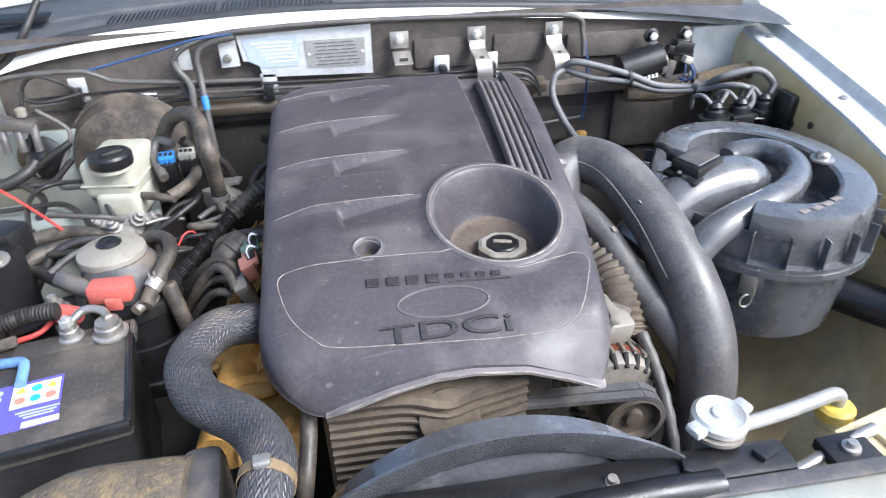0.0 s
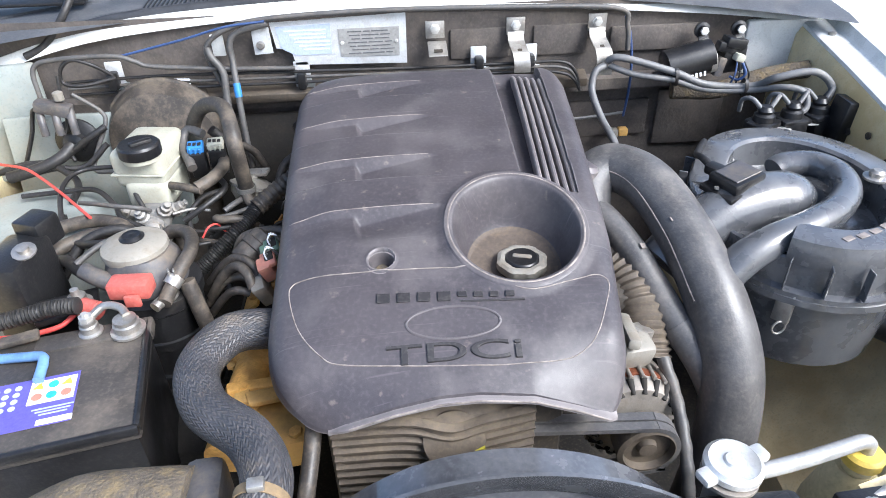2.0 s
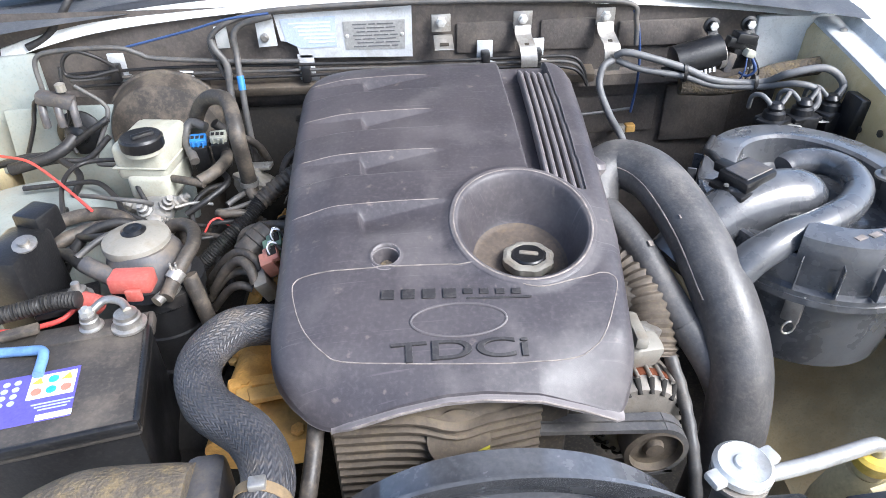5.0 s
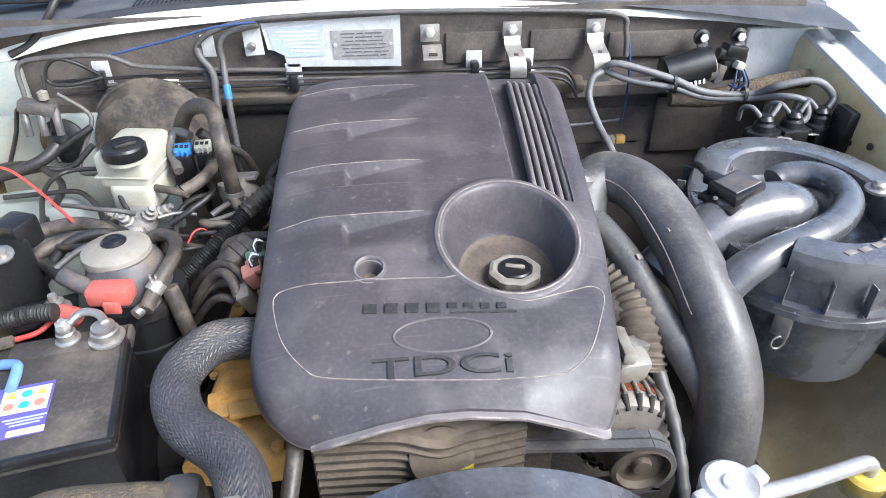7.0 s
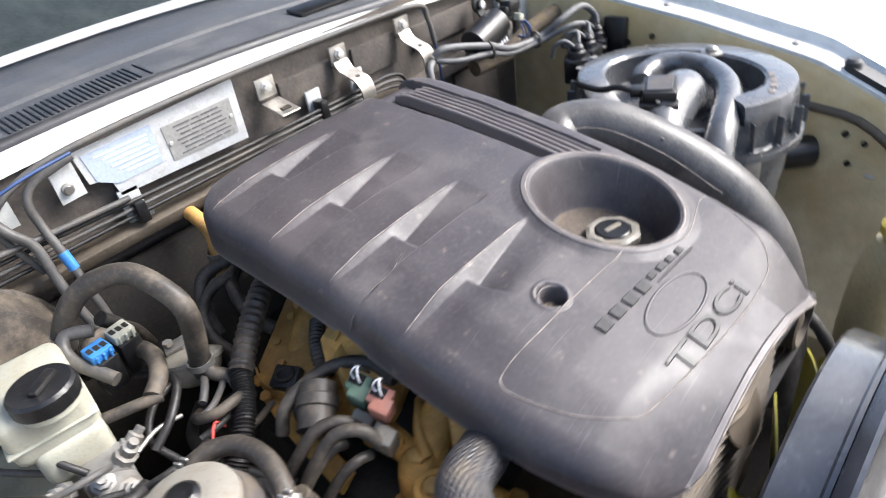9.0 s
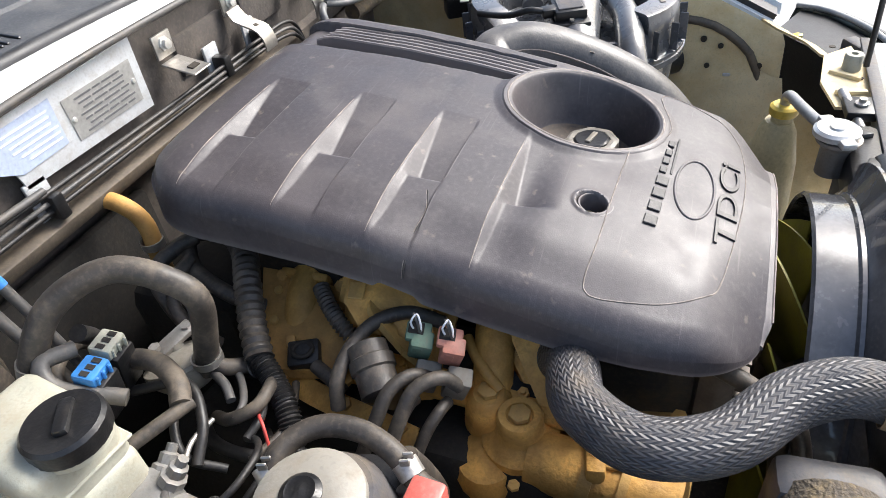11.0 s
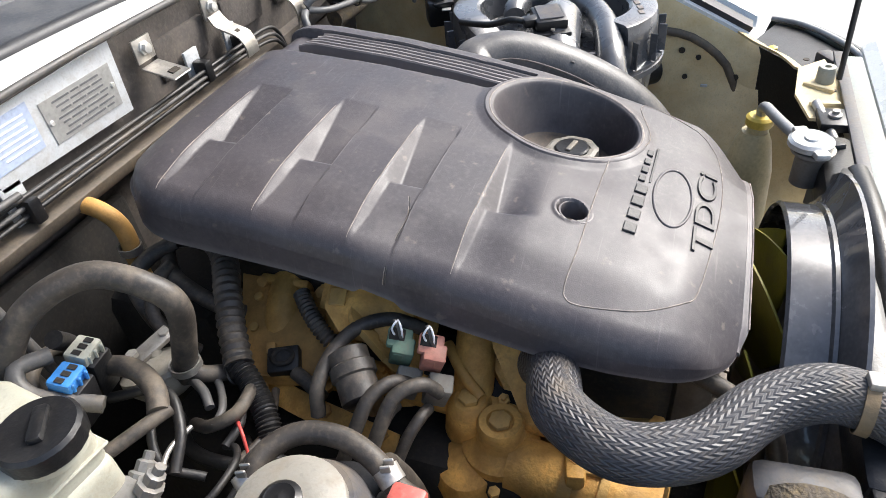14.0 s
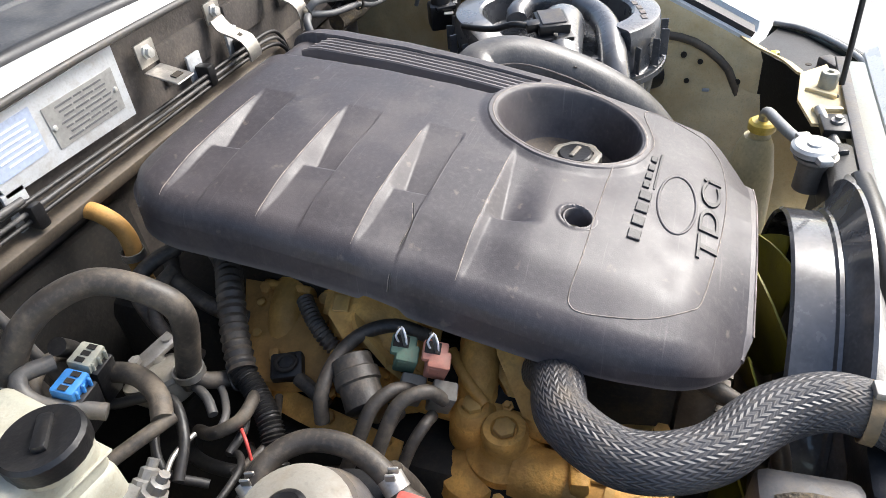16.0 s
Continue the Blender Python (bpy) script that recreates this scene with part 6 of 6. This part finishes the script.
    part("valve_body", Geo().box((0.742, 0.603, 1.020), (0.048, 0.030, 0.022), (0, 12, 8), 0.004), "black", vp)
    part("valve_cap", Geo().box((0.715, 0.598, 0.972), (0.020, 0.024, 0.040), (0, 12, 8), 0.004), "smoke", vp)
    part("valve", Geo().box((0.745, 0.615, 0.985), (0.055, 0.04, 0.06), (0, 0, 10), 0.008), "black", vp)
    part("plug", Geo().box((0.752, 0.588, 0.992), (0.022, 0.018, 0.016), (0, 20, 10), 0.003), "cream", vp)
    part("bracket", Geo().box((0.732, 0.60, 1.010), (0.06, 0.02, 0.02), (0, 15, 8), 0.003), "black", vp)
    for k in range(4):
        part("wire", Geo().tube([(0.748 + 0.005 * k, 0.584, 0.985), (0.742 + 0.010 * k, 0.570, 0.962), (0.738 + 0.012 * k, 0.575, 0.940)], 0.0018, 6), "wire" if k % 2 else "wire_blue", vp)
    part("wire", Geo().tube([(0.755, 0.575, 0.985), (0.762, 0.565, 0.965), (0.750, 0.57, 0.95), (0.735, 0.58, 0.955)], 0.003, 6), "wire_blue", vp)
    solid("dusty_hose", Geo().tube([(0.64, 0.64, 0.905), (0.74, 0.63, 0.905), (0.84, 0.62, 0.935), (0.92, 0.60, 0.955)], 0.019, 14), "felt", "dust-caked hose below the vacuum pump", "hose")

    # grey cables to the connectors behind the air filter
    for k, pts in enumerate((
        [(0.475, 0.60, 0.995), (0.50, 0.585, 1.005), (0.606, 0.565, 0.977), (0.678, 0.56, 0.948), (0.770, 0.545, 0.945), (0.800, 0.51, 0.975), (0.866, 0.495, 0.989), (0.905, 0.485, 0.960), (0.895, 0.475, 0.930)],
        [(0.478, 0.60, 0.985), (0.528, 0.58, 0.970), (0.608, 0.565, 0.959), (0.679, 0.56, 0.937), (0.765, 0.54, 0.938), (0.808, 0.49, 0.962), (0.843, 0.475, 0.956), (0.848, 0.460, 0.930), (0.825, 0.452, 0.915)],
        [(0.47, 0.60, 0.985), (0.448, 0.59, 0.975), (0.440, 0.57, 0.94), (0.452, 0.52, 0.90), (0.462, 0.46, 0.88), (0.468, 0.40, 0.85)],
        [(0.52, 0.655, 1.07), (0.535, 0.655, 1.03), (0.548, 0.66, 0.96), (0.55, 0.66, 0.90), (0.545, 0.66, 0.84)],
        [(0.36, 0.66, 0.86), (0.42, 0.665, 0.838), (0.55, 0.67, 0.845)],
    )):
        solid("wire_loom", Geo().tube(pts, (0.0075, 0.0065, 0.0075, 0.003, 0.0035)[k], 10), "cable_light" if k != 3 else "wire_blue", "grey sheathed wire loom by the firewall" if k != 3 else "thin dark blue wire down the firewall", "wire loom", "wire looms")
    for x, y, z in ((0.611, 0.563, 0.966), (0.757, 0.548, 0.942)):
        solid("cable_tie", Geo().ribbon([(x, y + 0.011 * math.cos(a), z + 0.018 * math.sin(a)) for a in np.linspace(0, 6.283, 20)], 0.007, 0.002, (1, -0.1, -0.2)), "wire", "black cable tie round the grey looms", "cable tie", "cable ties")
    pg = thing("firewall_plug", "pale plug on the firewall with a short lead", "connector", (0.545, 0.675, 0.80))
    part("body", Geo().box((0.53, 0.67, 0.795), (0.020, 0.02, 0.020), bevel=0.003), "bone", pg)
    part("tail", Geo().box((0.552, 0.67, 0.797), (0.022, 0.02, 0.018), bevel=0.003), "tan", pg)
    for n, (x, y) in enumerate(((0.815, 0.450), (0.878, 0.465), (0.752, 0.438))):
        c = thing("relay_connector", "black sealed connector with grey wires behind the air filter", "connector", (x, y, 0.84), "connectors behind the air filter")
        part("body", Geo().box((x, y, 0.890), (0.050, 0.055, 0.055), (0, 0, 15 * n), 0.006), "black", c)
        part("flange", Geo().box((x, y - 0.004, 0.912), (0.060, 0.045, 0.010), (0, 0, 15 * n + 8), 0.003), "black", c)
        part("bracket", Geo().box((x - 0.028, y - 0.028, 0.905), (0.030, 0.020, 0.003), (0, 10, 20), 0.001, 1), "plate_grey", c)
        part("boot", Geo().lathe((x, y, 0.917), [(0.022, 0), (0.020, 0.012), (0.014, 0.016), (0.016, 0.022), (0.010, 0.03), (0, 0.03)], seg=16), "black", c)
        for s in (-1, 1):
            part("wire", Geo().tube([(x + 0.008 * s, y, 0.940), (x + 0.026 * s, y + 0.012, 0.958), (x + 0.036 * s, y + 0.030, 0.950), (x + 0.030 * s, y + 0.045, 0.92)], 0.0045, 8), "cable_light", c)
    bx = thing("control_box", "black box bolted beside the fender", "control box", (0.905, 0.42, 0.82))
    part("case", Geo().box((0.905, 0.430, 0.915), (0.028, 0.055, 0.085), (0, 8, 0), 0.005), "black", bx)
    # left corner wiring
    for k, pts in enumerate((
        [(-0.700, 0.61, 0.97), (-0.697, 0.62, 1.03), (-0.648, 0.62, 1.046), (-0.537, 0.625, 1.046), (-0.497, 0.63, 1.031), (-0.467, 0.635, 1.018), (-0.322, 0.64, 1.004), (-0.18, 0.64, 0.998)],
        [(-0.532, 0.63, 1.042), (-0.389, 0.63, 1.072), (-0.306, 0.63, 1.092), (-0.227, 0.64, 1.097)],
        [(-0.770, 0.58, 0.83), (-0.735, 0.59, 0.90), (-0.727, 0.60, 0.931), (-0.712, 0.60, 0.955), (-0.656, 0.60, 0.970)],
        [(-0.556, 0.64, 1.003), (-0.582, 0.625, 1.030), (-0.617, 0.62, 1.044), (-0.644, 0.62, 1.027), (-0.649, 0.62, 0.998), (-0.612, 0.62, 0.990), (-0.55, 0.64, 0.996)],
        [(-0.620, 0.58, 0.988), (-0.576, 0.58, 0.950), (-0.570, 0.57, 0.925), (-0.600, 0.55, 0.866), (-0.600, 0.53, 0.840), (-0.545, 0.50, 0.848), (-0.505, 0.44, 0.845), (-0.47, 0.40, 0.835)],
        [(-0.818, 0.55, 0.835), (-0.752, 0.55, 0.852), (-0.679, 0.55, 0.860), (-0.593, 0.55, 0.910), (-0.567, 0.56, 0.924)],
        [(-0.70, 0.42, 0.85), (-0.62, 0.43, 0.85), (-0.56, 0.42, 0.855), (-0.50, 0.35, 0.86), (-0.47, 0.30, 0.86), (-0.43, 0.28, 0.85)],
        [(-0.76, 0.50, 0.845), (-0.68, 0.52, 0.855), (-0.62, 0.53, 0.852), (-0.57, 0.55, 0.89)],
        [(-0.80, 0.52, 0.85), (-0.70, 0.53, 0.862), (-0.64, 0.50, 0.85), (-0.61, 0.46, 0.845), (-0.60, 0.40, 0.842)],
        [(-0.645, 0.60, 1.02), (-0.65, 0.59, 0.97), (-0.648, 0.58, 0.93), (-0.66, 0.56, 0.89), (-0.64, 0.54, 0.86)],
        [(-0.56, 0.20, 0.80), (-0.52, 0.24, 0.85), (-0.47, 0.26, 0.862), (-0.43, 0.265, 0.85), (-0.41, 0.28, 0.84)],
        [(-0.58, 0.22, 0.83), (-0.53, 0.19, 0.85), (-0.49, 0.15, 0.855), (-0.46, 0.12, 0.868)],
        [(-0.55, 0.26, 0.84), (-0.50, 0.22, 0.86), (-0.46, 0.215, 0.865), (-0.42, 0.22, 0.86)],
        [(-0.33, 0.44, 0.86), (-0.305, 0.385, 0.862), (-0.335, 0.345, 0.85), (-0.375, 0.33, 0.83)],
        [(-0.31, 0.385, 0.858), (-0.345, 0.375, 0.852), (-0.37, 0.35, 0.83), (-0.36, 0.31, 0.81)],
        [(-0.30, 0.30, 0.80), (-0.33, 0.27, 0.815), (-0.37, 0.27, 0.81), (-0.40, 0.28, 0.80)],
        [(-0.28, 0.20, 0.76), (-0.31, 0.25, 0.78), (-0.33, 0.31, 0.79), (-0.32, 0.37, 0.78), (-0.28, 0.42, 0.77)],
    )):
        solid("wire_loom", Geo().tube(pts, (0.005, 0.0025, 0.0045, 0.004, 0.0045, 0.007, 0.005, 0.006, 0.007, 0.004, 0.009, 0.010, 0.007, 0.006, 0.005, 0.004, 0.008)[k], 8), "wire_blue" if k == 1 else ("wire_grey" if k in (0, 4) else "wire"), "thin wires in the rear corner of the bay", "wire loom", "wire looms")
    solid("red_wire", Geo().tube([(-0.775, 0.513, 0.875), (-0.70, 0.462, 0.888), (-0.648, 0.418, 0.886), (-0.58, 0.35, 0.882), (-0.515, 0.283, 0.875)], 0.0028, 8), "wire_red", "thin bright red wire across the corner", "wire")
    vv = thing("vacuum_valve", "grey multi-port vacuum valve with hoses in the corner", "valve", (-0.67, 0.57, 0.93))
    part("body", Geo().box((-0.66, 0.57, 0.965), (0.07, 0.03, 0.025), (0, 15, 0), 0.006), "smoke", vv)
    for x in (-0.69, -0.66, -0.63):
        part("port", Geo().tube([(x, 0.57, 0.96), (x + 0.005, 0.555, 0.94), (x + 0.006, 0.55, 0.915)], 0.008, 10), "smoke", vv)
    part("cap", Geo().lathe((-0.645, 0.575, 0.98), [(0.010, 0), (0.010, 0.015), (0.004, 0.018)], seg=10), "bone", vv)
    for k, (pts, r) in enumerate((
        ([(-0.300, 0.335, 0.842), (-0.285, 0.352, 0.846), (-0.272, 0.378, 0.842), (-0.262, 0.402, 0.836)], 0.0055),
        ([(-0.318, 0.318, 0.838), (-0.292, 0.325, 0.838), (-0.262, 0.352, 0.834), (-0.243, 0.382, 0.826)], 0.0045),
        ([(-0.330, 0.300, 0.826), (-0.300, 0.300, 0.828), (-0.268, 0.318, 0.820), (-0.235, 0.330, 0.806)], 0.0050),
        ([(-0.345, 0.290, 0.812), (-0.305, 0.276, 0.812), (-0.265, 0.288, 0.802), (-0.225, 0.310, 0.790)], 0.0050),
        ([(-0.135, 0.500, 0.878), (-0.172, 0.500, 0.872), (-0.205, 0.480, 0.856), (-0.215, 0.450, 0.832), (-0.205, 0.430, 0.806)], 0.0085),
        ([(-0.380, 0.470, 0.880), (-0.352, 0.512, 0.892), (-0.312, 0.540, 0.880), (-0.280, 0.560, 0.850), (-0.262, 0.570, 0.800)], 0.0080),
        ([(-0.412, 0.272, 0.846), (-0.388, 0.262, 0.852), (-0.352, 0.266, 0.846), (-0.330, 0.286, 0.830), (-0.322, 0.310, 0.812)], 0.0040),
    )):
        solid("engine_lead", Geo().tube(pts, r, 10), ("wire_grey", "wire_grey", "wire", "rubber_grey", "rubber_grey", "rubber_grey", "wire")[k], ("grey sleeved lead below the hose clamp", "grey sleeved lead below the hose clamp", "thin black lead across the gap", "dusty hard pipe across the gap", "dusty hose behind the harness", "dusty hose behind the brake reservoir", "thin black lead by the fuel filter")[k], "lead", "engine leads")
    solid("red_lead", Geo().tube([(-0.330, 0.272, 0.826), (-0.318, 0.282, 0.842), (-0.306, 0.296, 0.838), (-0.296, 0.304, 0.815)], 0.0019, 8), "wire_red", "short red lead beside the filter", "lead")
    va = thing("vacuum_actuator", "dusty tan vacuum actuator bell beside the engine", "actuator", (-0.258, 0.445, 0.78))
    part("bell", Geo().lathe((-0.262, 0.440, 0.795), [(0.018, 0), (0.030, 0.006), (0.041, 0.020), (0.043, 0.032), (0.046, 0.034), (0.046, 0.040), (0.040, 0.043), (0.024, 0.050), (0.010, 0.053), (0.010, 0.060), (0.0, 0.060)], (0.25, 0.35, 0.9), 32), "bone", va)
    part("bracket", Geo().box((-0.246, 0.462, 0.852), (0.058, 0.020, 0.008), (10, -10, -20), 0.002), "steel", va)
    for d in (-1, 1):
        part("bolt", Geo().lathe((-0.246 + 0.020 * d, 0.462 - 0.007 * d, 0.856), [(0.007, 0), (0.007, 0.006), (0.0, 0.007)], seg=6), "steel", va)
    va.location += Vector((-0.010, -0.020, 0.010))
    # added black sheet with buttons: paints the shade on the lower left firewall
    sm = thing("shade_sheet", "added black sheet standing in for shade on the lower firewall", "insulation", (-0.22, 0.69, 0.45))
    part("mat", Geo().box((-0.21, 0.690, 0.66), (0.40, 0.022, 0.44), bevel=0.008), "void_shade", sm)
    for x, z in ((-0.36, 0.84), (-0.20, 0.85), (-0.30, 0.70)):
        part("button", Geo().lathe((x, 0.680, z), [(0.012, 0), (0.011, 0.003), (0.0, 0.005)], (0, -1, 0), 16), "black", sm)
    hp = thing("heater_pipe", "tan heater pipe through the firewall with a spring clamp", "pipe", (-0.10, 0.62, 0.80))
    part("pipe", Geo().tube([(-0.10, 0.70, 0.93), (-0.10, 0.63, 0.922), (-0.096, 0.605, 0.890), (-0.106, 0.595, 0.84), (-0.11, 0.59, 0.78)], 0.0125, 14), "clay", hp)
    part("clamp", Geo().ribbon([(-0.104 + 0.0155 * math.cos(a), 0.597 + 0.0155 * math.sin(a), 0.862) for a in np.linspace(0, 6.283, 22)], 0.012, 0.002, (0, 0, 1)), "steel", hp)
    for z in (0.984, 0.974):
        solid("white_tag", Geo().box((-0.422, 0.644, z), (0.040, 0.004, 0.004), (0, 3, 0), 0.001, 1), "paper", "small white tag strip on the pipes", "tag", "pipe tags")
    solid("washer_hose", Geo().tube([(-0.62, 0.76, 1.16), (-0.640, 0.71, 1.116), (-0.668, 0.70, 1.080), (-0.700, 0.69, 1.050), (-0.736, 0.68, 1.036)], 0.008, 10), "wire", "black washer hose over the cowl edge", "hose")
    solid("wall_corner_left", Geo().box((-0.795, 0.655, 0.90), (0.15, 0.02, 0.25), (-4, 0, 12), 0.006), "tower", "dirty grey painted corner panel", "car body", kind="structure")
    for k, (pts, r) in enumerate((
        ([(-0.575, 0.297, 0.86), (-0.600, 0.37, 0.875), (-0.610, 0.435, 0.875), (-0.587, 0.468, 0.876), (-0.518, 0.460, 0.880), (-0.475, 0.415, 0.885), (-0.462, 0.365, 0.875), (-0.445, 0.340, 0.855)], 0.0045),
        ([(-0.66, 0.25, 0.83), (-0.598, 0.267, 0.850), (-0.564, 0.288, 0.857), (-0.518, 0.297, 0.860), (-0.470, 0.280, 0.860), (-0.44, 0.26, 0.85)], 0.0125),
        ([(-0.64, 0.20, 0.82), (-0.577, 0.222, 0.842), (-0.542, 0.248, 0.848), (-0.502, 0.268, 0.850), (-0.46, 0.275, 0.84)], 0.0125),
        ([(-0.392, 0.330, 0.845), (-0.36, 0.342, 0.846), (-0.327, 0.340, 0.842)], 0.003),
        ([(-0.50, 0.16, 0.862), (-0.475, 0.20, 0.868), (-0.44, 0.225, 0.872), (-0.41, 0.228, 0.870)], 0.0055),
        ([(-0.352, 0.245, 0.80), (-0.362, 0.244, 0.85), (-0.350, 0.235, 0.868), (-0.335, 0.215, 0.872)], 0.008),
        ([(-0.290, 0.115, 0.70), (-0.296, 0.10, 0.76), (-0.305, 0.105, 0.81), (-0.315, 0.115, 0.85)], 0.013),
        ([(-0.36, 0.40, 0.90), (-0.385, 0.455, 0.925), (-0.375, 0.475, 0.945), (-0.345, 0.462, 0.940)], 0.009),
        ([(-0.33, 0.47, 0.945), (-0.31, 0.48, 0.91), (-0.30, 0.49, 0.85)], 0.010),
    )):
        solid("corner_hose", Geo().tube(pts, r, 12), ("wire", "rubber_grey", "rubber_grey", "steel", "wire_grey", "rubber_grey", "rubber_grey", "wire_grey", "wire")[k], ("thin black hose looped to the brake reservoir", "dusty cloth-covered hose behind the filter", "dusty cloth-covered hose behind the filter", "thin steel rod on the master cylinder", "thin grey pipe over the fuel filter", "short grey rubber elbow hose", "dark rubber hose beside the filter canister", "grey taped lead to the blue plug", "black lead behind the white plug")[k], "hose", "corner hoses")
    gr = thing("booster_grommet", "round black grommet plate in the corner panel", "grommet", (-0.643, 0.58, 0.84))
    part("disc", Geo().lathe((-0.643, 0.590, 0.884), [(0.046, 0), (0.046, 0.006), (0.036, 0.012), (0.022, 0.013), (0.022, 0.03), (0.014, 0.034), (0, 0.034)], (0, -1, 0.15), 28), "black", gr)
    part("lead", Geo().tube([(-0.643, 0.556, 0.889), (-0.66, 0.53, 0.875), (-0.70, 0.51, 0.862), (-0.76, 0.50, 0.85)], 0.012, 12), "wire", gr)
    st = thing("strut_tower", "pale grey painted strut tower with studs and a round hole", "strut tower", (-0.66, 0.36, 0.60))
    part("tower", Geo().lathe((-0.68, 0.34, 0.55), [(0.20, 0), (0.18, 0.15), (0.165, 0.27), (0.13, 0.285), (0.0, 0.285)], seg=40), "tower", st)
    part("stud", Geo().lathe((-0.60, 0.35, 0.834), [(0.008, 0), (0.008, 0.008), (0.004, 0.009), (0.004, 0.02), (0, 0.02)], seg=8), "wire", st)
    part("rear_panel", Geo().box((-0.62, 0.60, 0.80), (0.36, 0.02, 0.26), (-12, 0, 0), 0.006), "tower", st)
    for x in (-0.555,):
        part("hole", Geo().lathe((x, 0.583, 0.86), [(0.022, 0), (0.022, 0.004), (0, 0.004)], (0, -1, 0.2), 20), "grime", st)


build_setting()
build_front()
build_cover()
build_engine()
build_hoses()
build_airbox()
build_battery()
build_firewall_things()
